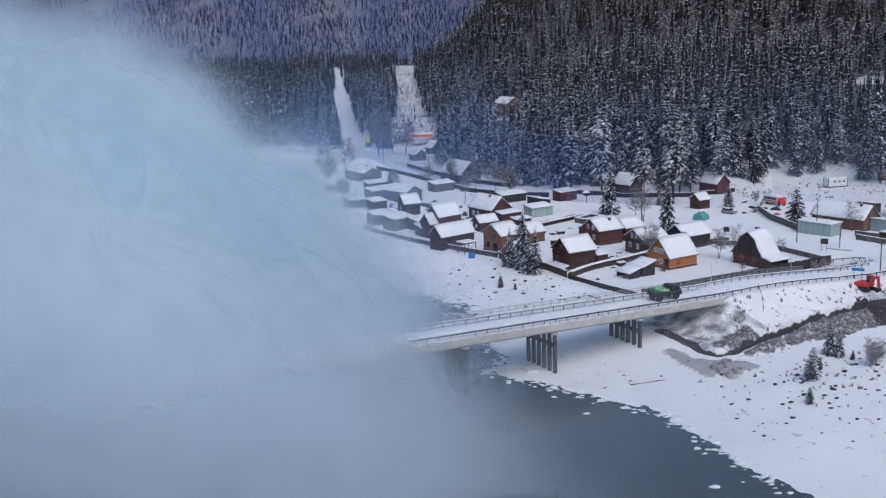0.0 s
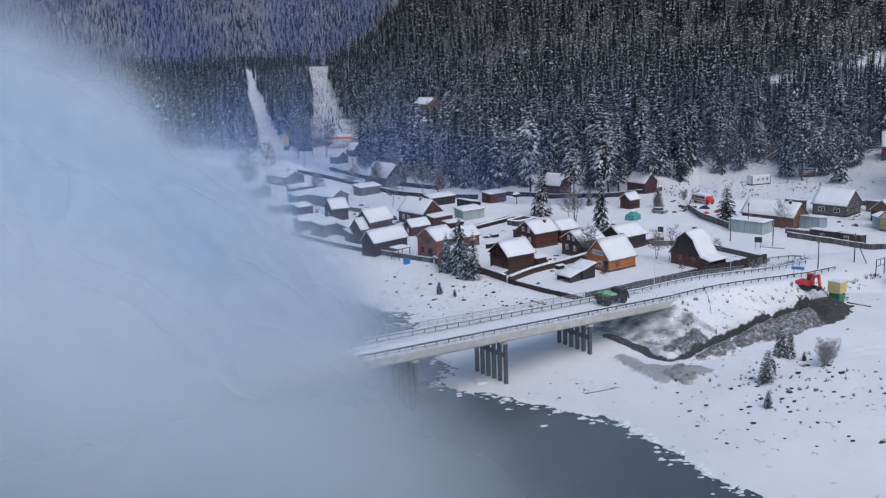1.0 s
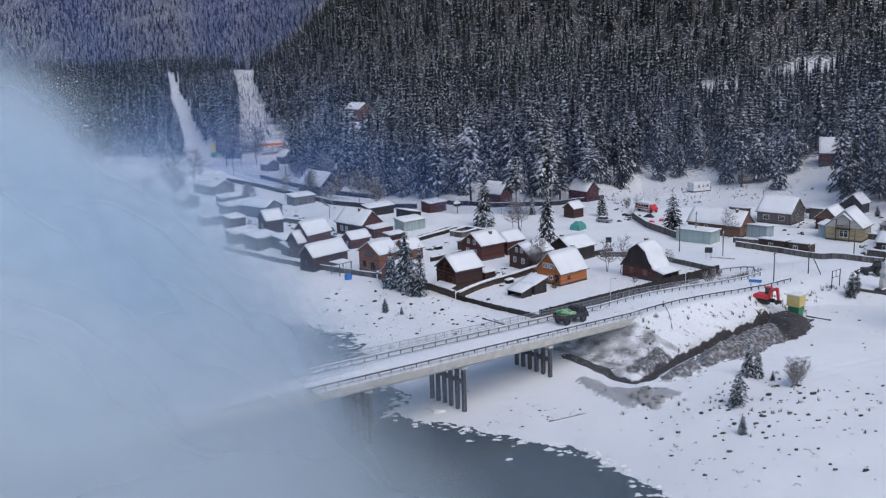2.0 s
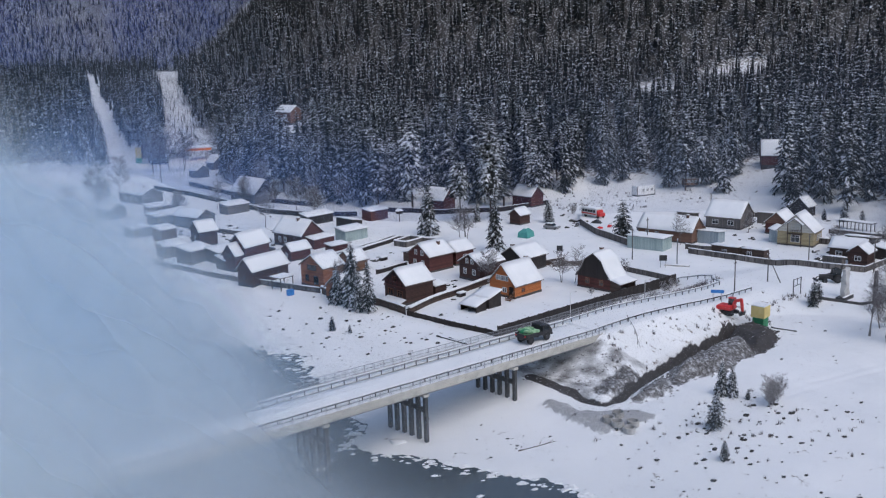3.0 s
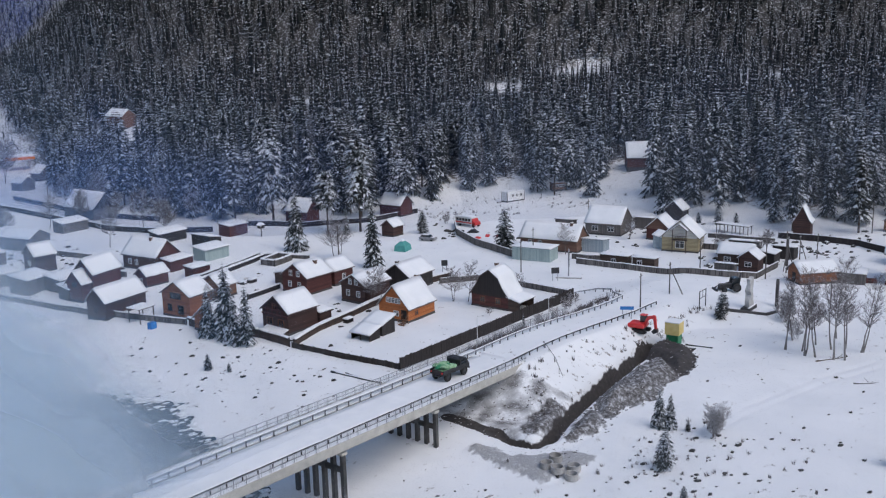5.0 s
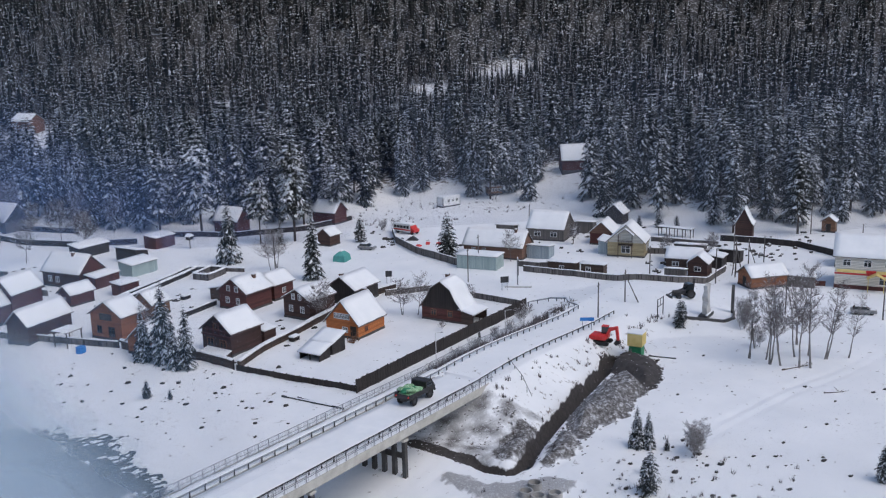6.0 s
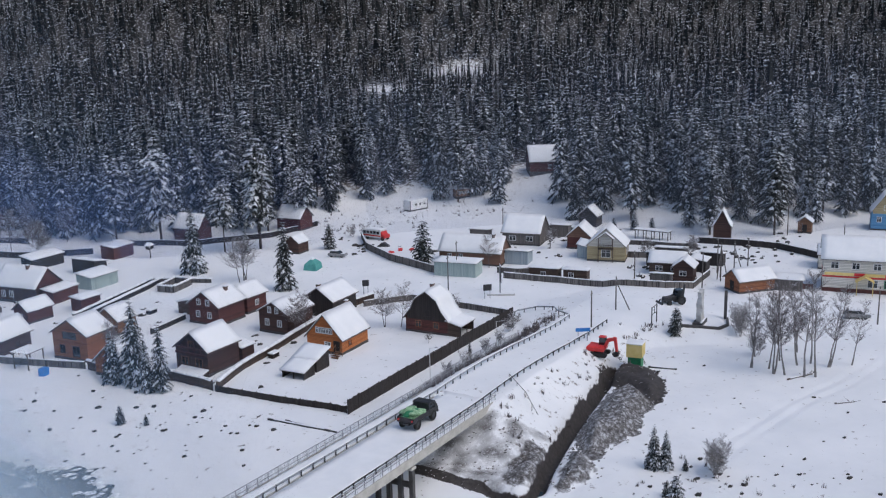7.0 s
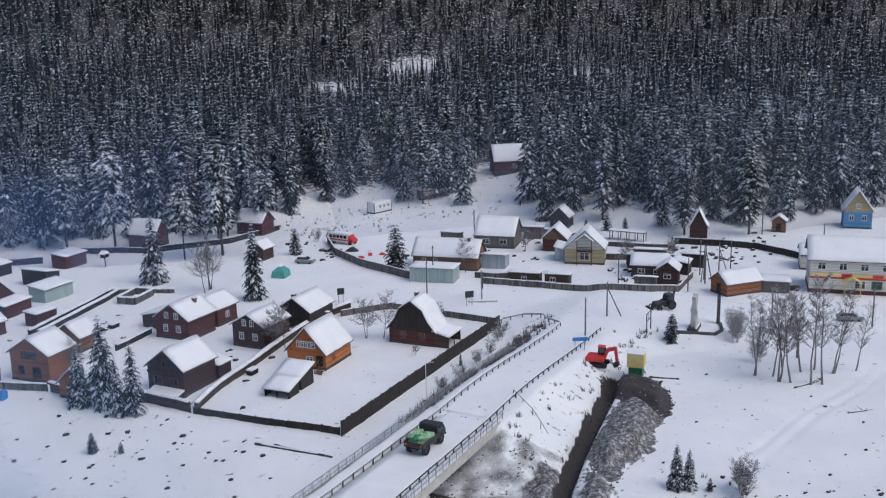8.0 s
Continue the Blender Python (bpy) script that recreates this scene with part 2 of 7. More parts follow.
# ---- the lie of the land ----
SHORE = [(75, 45), (39.5, 94), (36, 100), (33, 110.3), (30.3, 117.7), (25, 123), (17.5, 129), (9.8, 134.5), (7, 138), (11, 142), (10, 147),
         (8, 152), (7.9, 160.5), (6.2, 167), (5.5, 171), (6.1, 175.5), (2, 179), (-2.3, 184), (-7, 188.5), (-14, 199), (-24, 226), (-50, 250), (-110, 275), (-300, 300), (-900, 310)]
FOREST_EDGE = [(-140, 440), (-60, 460), (-14, 440), (10, 345), (36, 305), (75, 292), (112, 303), (136, 280), (150, 250), (156, 228), (164, 214), (180, 210.5), (200, 206), (260, 192), (420, 140), (800, -40)]
STEEP_EDGE = [(900, 1900), (120, 1210), (-6, 1090), (-12, 900), (0, 660), (60, 590), (270, 500), (430, 400), (620, 250), (900, 40)]
TRENCH = [(77.7, 161.2), (73.0, 157.8), (66.8, 153.7), (61.4, 150.1), (56.9, 147.0), (53.3, 144.4), (48.2, 140.6), (45.1, 138.0), (42.8, 137.6), (41.4, 139.4), (40.4, 142.3), (38.9, 144.6), (36.7, 149.7)]
# outline, height and width of the slope of each mound of dug earth
MOUNDS = {"ridge": ([(72.1, 154.7), (74.2, 152.0), (72.6, 147.4), (68.3, 145.4), (65.2, 142.3), (61.3, 141.0), (58.9, 141.2), (54.8, 138.9), (54.0, 141.0), (56.9, 145.6), (61.3, 148.5), (66.9, 152.1)], 1.7, 2.6),
          "spoil": ([(54.5, 143.2), (54.5, 140.3), (53.2, 136.7), (50.5, 135.6), (47.2, 135.4), (45.9, 136.9), (50.3, 140.4)], 1.0, 1.9),
          "fresh": ([(73.7, 160.2), (77.9, 161.6), (80.4, 159.6), (81.4, 156.5), (78.2, 151.2), (74.0, 148.0), (71.6, 147.5), (73.2, 153.1), (72.6, 157.2)], 1.2, 2.2),
          "bank": ([(43.2, 141.4), (45.7, 143.4), (49.8, 145.2), (51.6, 144.6), (50.1, 142.3), (47.3, 140.2), (45.0, 139.0), (43.5, 139.4)], 0.5, 1.4),
          "apron": ([(34.4, 140.6), (36.6, 141.8), (38.3, 139.7), (39.5, 136.4), (42.7, 135.0), (46.1, 134.2), (48.2, 131.1), (45.6, 129.4), (40.4, 128.2), (38.4, 128.8), (37.0, 132.1), (36.0, 134.6), (35.2, 137.1)], 0.35, 1.6)}
VALLEY_ROAD = [(-30, 400), (-38.6, 446), (-47.4, 510), (-63.3, 651), (-87.2, 865), (-110, 1060)]
CLEARED_STRIP = [(-6.0, 415), (-9.0, 469), (-15.0, 583), (-30, 900), (-36, 1080)]
CLEARINGS = [(165, 288, 10, 10), (150, 277, 17, 11), (135, 268, 14, 14), (271, 487, 17, 12), (212, 462, 10, 12), (122, 490, 5, 9), (380, 365, 12, 9), (330, 420, 18, 9), (36, 496, 13, 27), (30, 445, 9, 62), (120, 296, 16, 10), (196, 196, 8, 8), (178, 204, 6, 6), (200, 300, 6, 9), (75, 330, 8, 10), (110, 340, 6, 8), (84, 286, 6, 6), (58, 291, 6, 6)]
TRACKS = [(112.1, 140.8), (99.7, 137.8), (89.0, 137.0), (72.6, 133.3), (62.4, 130.2)]
WATER_LEVEL = -2.2
BRIDGE_ANGLE = 28.0
BU, BV = (math.cos(radians(BRIDGE_ANGLE)), math.sin(radians(BRIDGE_ANGLE))), (-math.sin(radians(BRIDGE_ANGLE)), math.cos(radians(BRIDGE_ANGLE)))


def smooth(a, b, v):
    t = np.clip((v - a) / (b - a), 0, 1)
    return t * t * (3 - 2 * t)


def line_distance(x, y, line):
    """The distance to a polyline, positive on its right-hand side."""
    best, side = np.full(np.shape(x), 1e9), np.ones(np.shape(x))
    for (x0, y0), (x1, y1) in zip(line, line[1:]):
        dx, dy = x1 - x0, y1 - y0
        t = np.clip(((x - x0) * dx + (y - y0) * dy) / (dx * dx + dy * dy), 0, 1)
        ex, ey = x - x0 - t * dx, y - y0 - t * dy
        d = np.hypot(ex, ey)
        s = np.where(dx * ey - dy * ex < 0, 1.0, -1.0)
        nearer = d < best
        best, side = np.where(nearer, d, best), np.where(nearer, s, side)
    return best * side


def within_outline(x, y, outline):
    """How deep a place lies inside a closed outline, negative outside."""
    ring = list(outline) + [outline[0]]
    odd = np.zeros(np.shape(x), bool)
    for (x0, y0), (x1, y1) in zip(ring, ring[1:]):
        crosses = (y0 > y) != (y1 > y)
        odd ^= crosses & (x < x0 + (y - y0) * (x1 - x0) / (y1 - y0 if y1 != y0 else 1e-9))
    return np.abs(line_distance(x, y, ring)) * np.where(odd, 1.0, -1.0)


def ripple(x, y, s, seed=0.0):
    """Smooth uneven ground, about -1 to 1, with waves about 1 / s metres long."""
    a = np.sin(x * s * 1.7 + 1.3 * np.sin(y * s * 1.1 + seed) + seed)
    b = np.sin(y * s * 2.1 + 1.7 * np.sin(x * s * 0.9 + seed * 2.1) + 0.7)
    c = np.sin((x + y) * s * 3.3 + 1.1 * np.sin((x - y) * s * 2.3 + seed))
    return (a + b + 0.6 * c) / 2.6


def road_height(u):
    return 4.4 - 2.2 * smooth(36, 74, u) - 2.1 * smooth(82, 112, u)


def bridge_uv(x, y):
    return (x - 20) * BU[0] + (y - 141) * BU[1], (x - 20) * BV[0] + (y - 141) * BV[1]


def bridge_xy(u, v):
    return 20 + u * BU[0] + v * BV[0], 141 + u * BU[1] + v * BV[1]


def land(x, y):
    """The height of the ground at x, y (numbers or arrays)."""
    x, y = np.asarray(x, float), np.asarray(y, float)
    d = line_distance(x, y, SHORE) + 1.0 * ripple(x, y, 0.35, 1) + 0.8 * ripple(x, y, 1.1, 3)
    z = -3.2 + 1.12 * smooth(-3, 1, d) + 2.0 * smooth(0, 34, d)
    near = smooth(2, 25, d)
    z = z + 0.07 * near * ripple(x, y, 0.25, 5) + 0.05 * ripple(x, y, 0.9, 2) * near
    # the valley and the wooded hills behind the village
    z = z + 0.036 * np.maximum(0, y - 450) * smooth(400, 520, y)
    e = np.maximum(0, -line_distance(x, y, FOREST_EDGE))
    east = smooth(-20, 90, x)
    z = z + east * (0.24 * np.minimum(e, 30) + 0.09 * np.clip(e - 30, 0, 240))
    s = np.maximum(0, -line_distance(x, y, STEEP_EDGE))
    z = z + 0.5 * s - 0.35 * np.maximum(0, s - 300)
    far = np.maximum(0, y - 1150 + 0.25 * x)
    z = z + 0.42 * np.minimum(far, 900) * (1 - smooth(0, 80, s))
    z = z + 6 * ripple(x, y, 0.012, 4) * smooth(350, 600, np.hypot(x, y - 100) * (y > 250))
    # the road on its bank
    u, v = bridge_uv(x, y)
    side = np.maximum(0, np.abs(v) - 4.7)
    slope = np.where(v < 0, 0.62 - 0.5 * smooth(62, 80, u), 0.62 - 0.42 * smooth(60, 80, u))
    run = np.hypot(slope * side, 0.62 * np.maximum(0, 29.5 - u))
    bank = road_height(u) + 0.03 - run - 0.1 * ripple(x, y, 0.8, 7) * smooth(0, 1, run)
    z = np.where((u > 14) & (u < 125), np.maximum(z, bank), z)
    # wheel ruts over the flat
    rut = np.abs(np.abs(line_distance(x, y, TRACKS)) - 0.9)
    z = z - 0.10 * (1 - smooth(0.2, 0.8, rut))
    # the trench and the heap beside it
    t = np.abs(line_distance(x, y, TRENCH))
    z = z - 1.9 * (1 - smooth(0.2, 1.45, t)) * smooth(6, 14, np.hypot(x - 36, y - 151))
    for outline, tall, slope_width in MOUNDS.values():
        z = z + tall * (1 + 0.16 * ripple(x, y, 0.9, 6) + 0.1 * ripple(x, y, 2.3, 2)) * smooth(0, slope_width, within_outline(x, y, outline))
    return z


def height(x, y):
    return float(land(x, y))


# ---- mesh helpers ----
class Shape:
    """Collects faces of one mesh; every solid is placed by the matrix given with it."""

    def __init__(self):
        self.v, self.f, self.m = [], [], []

    def add(self, verts, faces, mat=0, at=None):
        k = len(self.v)
        self.v += [tuple(at @ Vector(p)) if at else tuple(p) for p in verts]
        self.f += [tuple(i + k for i in f) for f in faces]
        self.m += [mat] * len(faces)
        return self

    def box(self, lo, hi, mat=0, at=None, bevel=0.0):
        (a, b, c), (d, e, f) = lo, hi
        if bevel:
            r = min(bevel, (d - a) / 3, (e - b) / 3, (f - c) / 3)
            rings = [(c, r), (c + r, 0), (f - r, 0), (f, r)]
            vs, fs = [], []
            for z, i in rings:
                vs += [(a + i, b, z), (d - i, b, z), (d, b + i, z), (d, e - i, z), (d - i, e, z), (a + i, e, z), (a, e - i, z), (a, b + i, z)] if i == 0 else \
                      [(a + i, b + i, z), (d - i, b + i, z), (d - i, b + i, z), (d - i, e - i, z), (d - i, e - i, z), (a + i, e - i, z), (a + i, e - i, z), (a + i, b + i, z)]
            for k in range(3):
                fs += [(8 * k + j, 8 * k + (j + 1) % 8, 8 * k + 8 + (j + 1) % 8, 8 * k + 8 + j) for j in range(8)]
            fs += [tuple(range(7, -1, -1)), tuple(range(24, 32))]
            return self.add(vs, fs, mat, at)
        vs = [(a, b, c), (d, b, c), (d, e, c), (a, e, c), (a, b, f), (d, b, f), (d, e, f), (a, e, f)]
        return self.add(vs, [(3, 2, 1, 0), (4, 5, 6, 7), (0, 1, 5, 4), (1, 2, 6, 5), (2, 3, 7, 6), (3, 0, 4, 7)], mat, at)

    def prism(self, outline, y0, y1, mat=0, at=None):
        """An outline in x, z drawn out along y."""
        k = len(outline)
        vs = [(x, y0, z) for x, z in outline] + [(x, y1, z) for x, z in outline]
        fs = [tuple(range(k)), tuple(range(2 * k - 1, k - 1, -1))] + [((i + 1) % k, i, k + i, k + (i + 1) % k) for i in range(k)]
        return self.add(vs, fs, mat, at)

    def tube(self, p, q, r0, r1=None, mat=0, sides=8, caps=True):
        p, q = Vector(p), Vector(q)
        r1 = r0 if r1 is None else r1
        m = (q - p).to_track_quat("Z", "Y").to_matrix()
        vs = []
        for c, r in ((p, r0), (q, r1)):
            vs += [c + m @ Vector((r * math.cos(2 * math.pi * i / sides), r * math.sin(2 * math.pi * i / sides), 0)) for i in range(sides)]
        fs = [(i, (i + 1) % sides, sides + (i + 1) % sides, sides + i) for i in range(sides)]
        if caps:
            fs += [tuple(range(sides - 1, -1, -1)), tuple(range(sides, 2 * sides))]
        return self.add(vs, fs, mat)

    def sheet(self, grid, thick, mat=0, at=None):
        """A slab over a grid of points (rows of equal length), thick metres deep."""
        rows, cols = len(grid), len(grid[0])
        top = [p for r in grid for p in r]
        low = [(p[0], p[1], p[2] - thick) for p in top]
        n, fs = rows * cols, []
        for i in range(rows - 1):
            for j in range(cols - 1):
                a = i * cols + j
                fs += [(a, a + 1, a + cols + 1, a + cols), (n + a + cols, n + a + cols + 1, n + a + 1, n + a)]
        rim = [j for j in range(cols)] + [i * cols + cols - 1 for i in range(1, rows)] + [(rows - 1) * cols + j for j in range(cols - 2, -1, -1)] + [i * cols for i in range(rows - 2, 0, -1)]
        fs += [(rim[i], n + rim[i], n + rim[(i + 1) % len(rim)], rim[(i + 1) % len(rim)]) for i in range(len(rim))]
        return self.add(top + low, fs, mat, at)

    def mesh(self, name, mats, smooth_faces=False):
        me = bpy.data.meshes.new(name)
        me.from_pydata(self.v, [], self.f)
        for m in mats:
            me.materials.append(m)
        me.polygons.foreach_set("material_index", self.m)
        if smooth_faces:
            me.polygons.foreach_set("use_smooth", [True] * len(self.f))
        me.update()
        bm = bmesh.new()
        bm.from_mesh(me)
        bmesh.ops.remove_doubles(bm, verts=bm.verts, dist=0.0005)
        bmesh.ops.recalc_face_normals(bm, faces=bm.faces)
        bm.to_mesh(me)
        bm.free()
        return me


def part(name, shape, mats, parent=None, label="", at=None, soft=False):
    """One mesh object, under a thing or part, or a thing itself."""
    mats = mats if isinstance(mats, (list, tuple)) else [mats]
    ob = new(name, shape.mesh(name, mats, soft) if isinstance(shape, Shape) else shape)
    if parent:
        ob.parent = parent
    if at is not None:
        ob.matrix_basis = at
    return tagged(ob, label)


def thing(name, at, label, category, group="", kind=""):
    ob = new(name)
    ob.empty_display_size = 0.3
    ob.matrix_basis = at
    return tagged(ob, label, category, group, kind)


def array_mesh(name, verts, faces, index, mats):
    """A mesh from arrays of vertices and triangles."""
    me = bpy.data.meshes.new(name)
    verts, faces = np.asarray(verts, np.float32), np.asarray(faces, np.int32)
    me.vertices.add(len(verts))
    me.vertices.foreach_set("co", verts.ravel())
    me.loops.add(faces.size)
    me.loops.foreach_set("vertex_index", faces.ravel())
    me.polygons.add(len(faces))
    me.polygons.foreach_set("loop_start", np.arange(0, faces.size, faces.shape[1], dtype=np.int32))
    for m in mats:
        me.materials.append(m)
    me.polygons.foreach_set("material_index", np.asarray(index, np.int32))
    me.update(calc_edges=True)
    me.validate()
    return me


# ---- ground and river ----
def steps(*spans):
    out = []
    for a, b, s in spans:
        out += list(np.arange(a, b, s))
    return np.array(out)


gx = steps((-4200, -1200, 300), (-1200, -400, 50), (-400, -100, 15), (-100, -24, 4), (-24, 14, 1.0), (14, 36, 0.75), (36, 80, 0.4), (80, 84, 0.5), (84, 98, 0.75), (98, 150, 1.4), (150, 260, 4), (260, 900, 16), (900, 1800, 60), (1800, 4500, 300))
gy = steps((-3000, -400, 260), (-400, 40, 30), (40, 88, 4), (88, 126, 0.75), (126, 134, 0.5), (134, 162, 0.4), (162, 164, 0.5), (164, 190, 0.75), (190, 262, 1.4), (262, 330, 3), (330, 700, 9), (700, 1500, 20), (1500, 2600, 60), (2600, 4800, 300))
GX, GY = np.meshgrid(gx, gy)
GZ = land(GX, GY)
cols_n, rows_n = len(gx), len(gy)
quad = (np.arange(rows_n - 1)[:, None] * cols_n + np.arange(cols_n - 1)[None, :]).ravel()
ground_mesh = array_mesh("ground", np.stack([GX.ravel(), GY.ravel(), GZ.ravel()], 1), np.stack([quad, quad + 1, quad + cols_n + 1, quad + cols_n], 1), np.zeros(len(quad)), [GROUND])
ground_mesh.polygons.foreach_set("use_smooth", [True] * len(quad))
t_d = np.abs(line_distance(GX, GY, TRENCH)) + 0.2 * ripple(GX, GY, 0.7, 4)
frayed = 0.45 * ripple(GX, GY, 1.1, 3) + 0.35 * ripple(GX, GY, 2.6, 8)
dug = {key: within_outline(GX, GY, outline) + frayed for key, (outline, tall, slope_width) in MOUNDS.items()}
u_d, v_d = bridge_uv(GX, GY)
bank_side = smooth(4.6, 6.0, -v_d) * (1 - smooth(13, 20, -v_d)) * smooth(18, 26, u_d) * (1 - smooth(66, 84, u_d))
bank_left = smooth(4.6, 5.4, v_d) * (1 - smooth(9, 12, v_d)) * smooth(22, 26, u_d) * (1 - smooth(76, 84, u_d))
under = smooth(15, 19, u_d) * (1 - smooth(28, 31, u_d + 0.5 * v_d + 2)) * smooth(-14, -10, v_d) * (1 - smooth(5, 8, v_d)) * (0.8 + 0.2 * ripple(GX, GY, 0.9, 1))
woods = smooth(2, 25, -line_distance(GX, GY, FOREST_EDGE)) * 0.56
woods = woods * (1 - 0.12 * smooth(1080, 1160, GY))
for cx, cy, a, b in CLEARINGS:
    woods = woods * (1 - 0.62 * np.exp(-(((GX - cx) / (1.3 * a)) ** 2 + ((GY - cy) / (1.3 * b)) ** 2) ** 2))
woods = woods * smooth(6, 14, np.abs(line_distance(GX, GY, VALLEY_ROAD))) * (0.5 + 0.5 * smooth(4, 16, np.abs(line_distance(GX, GY, CLEARED_STRIP)) + 6 * ripple(GX, GY, 0.05, 1)))
cover = np.zeros((GX.size, 4), np.float32)
cover[:, 0] = np.clip((1 - smooth(0.55, 1.35, t_d)) + smooth(-0.7, 0.3, dug["fresh"]), 0, 1).ravel()
cover[:, 1] = np.clip(0.85 * smooth(-0.6, 0.5, dug["ridge"]) + 0.6 * smooth(-0.6, 0.8, dug["spoil"]) + 0.5 * smooth(-0.6, 0.8, dug["bank"]) + 0.5 * smooth(-0.5, 0.7, dug["apron"]) + 0.58 * under, 0, 1).ravel()
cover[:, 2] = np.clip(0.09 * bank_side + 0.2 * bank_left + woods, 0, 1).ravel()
cover[:, 3] = 1
layer = ground_mesh.color_attributes.new("cover", "FLOAT_COLOR", "POINT")
layer.data.foreach_set("color", cover.ravel())
ground = tagged(new("ground", ground_mesh), "snow-covered valley floor, river bank and wooded slopes", "ground", kind="structure")

river = Shape()
river.add([(-900, -600, WATER_LEVEL), (120, -600, WATER_LEVEL), (120, 1000, WATER_LEVEL), (-900, 1000, WATER_LEVEL)], [(0, 1, 2, 3)])
tagged(part("water", river, WATER), "dark open river water between snowy banks", "river", kind="structure")


# ---- bridge ----
GRADE = 0.036


def on_grade(s):
    """The bridge climbs from its abutment towards the river: lifts a shape by its place along the bridge."""
    s.v = [(x, y, z + GRADE * max(0.0, 29.0 - x)) for x, y, z in s.v]
    return s


def bridge():
    z = 4.4
    root = thing("bridge", pose(20, 141, 0, 0, 0, BRIDGE_ANGLE), "snowy concrete road bridge on pile piers over the river", "bridge")
    u0, u1 = -118.0, 29.0
    joints = [-113, -97.5, -82, -66.5, -51, -35.6, -20.2, -4.8, 11.5]
    ends = [u0] + joints + [u1]
    for a, b in zip(ends, ends[1:]):
        s = Shape()
        s.prism([(-5.25, z - 0.28), (4.3, z - 0.28), (4.3, z), (3.5, z), (3.5, z - 0.02), (-3.5, z - 0.02), (-3.5, z), (-5.25, z)], a + 0.02, b - 0.02, at=Matrix.Rotation(radians(-90), 4, "Z"))
        part("deck_slab", on_grade(s), CONCRETE, root)
        for v in (-3.7, -2.2, -0.7, 0.8, 2.3, 3.8):
            g_ = Shape()
            g_.prism([(-0.32, z - 1.15), (0.32, z - 1.15), (0.32, z - 0.95), (0.12, z - 0.8), (0.12, z - 0.28), (-0.12, z - 0.28), (-0.12, z - 0.8), (-0.32, z - 0.95)], a + 0.1, b - 0.1, at=Matrix.Rotation(radians(-90), 4, "Z") @ Matrix.Translation((-v, 0, 0)))
            part("girder", on_grade(g_), CONCRETE, root)
    # packed snow on the carriageway and on both footways
    rng = random.Random(4)
    for lo, hi, h, rough in ((-3.0, 3.0, 0.05, 0.03), (3.35, 5.1, 0.18, 0.07), (-4.2, -3.35, 0.16, 0.07)):
        grid = []
        for i in range(111):
            u = u0 + (u1 + 2.2 - u0) * i / 110
            grid.append([(u, lo + (hi - lo) * j / 6, z + h + rough * rng.uniform(-1, 1) - (0.03 if j in (0, 6) else 0)) for j in range(7)])
        s = Shape()
        s.sheet(grid, h + 0.045)
        part("deck_snow", on_grade(s), SNOW, root, soft=True)
    for side in (-4.35, 5.3):
        f = Shape()
        for a, b in ((u0, -60), (-60, -20), (-20, u1), (u1, u1 + 1.2)):
            f.box((a, side - 0.07, z - 0.85), (b, side + 0.07, z + 0.14))
        part("fascia", on_grade(f), CREAM_CONCRETE, root, "pale concrete edge beam")
    # piers: a row of six piles under a cap with a brace
    for u in joints:
        for k in range(6):
            v = -4.0 + 7.3 * k / 5
            p = Shape()
            p.box((u - 0.24, v - 0.24, -9.5), (u + 0.24, v + 0.24, z - 1.5), bevel=0.04)
            part("pile", on_grade(p), DARK_PILE, root)
        c = Shape()
        c.box((u - 0.45, -4.3, z - 1.5), (u + 0.45, 4.6, z - 1.15), bevel=0.05)
        part("pier_cap", on_grade(c), CREAM_CONCRETE, root)
        b = Shape()
        b.box((u - 0.14, -4.1, 0.75), (u + 0.14, 3.5, 1.4), bevel=0.03)
        part("brace", on_grade(b), DARK_PILE, root)
    a = Shape()
    a.box((u1 - 1.0, -4.2, 1.4), (u1 + 0.6, 4.9, z - 0.3), bevel=0.05)
    part("abutment", a, CONCRETE, root)
    return root


bridge()


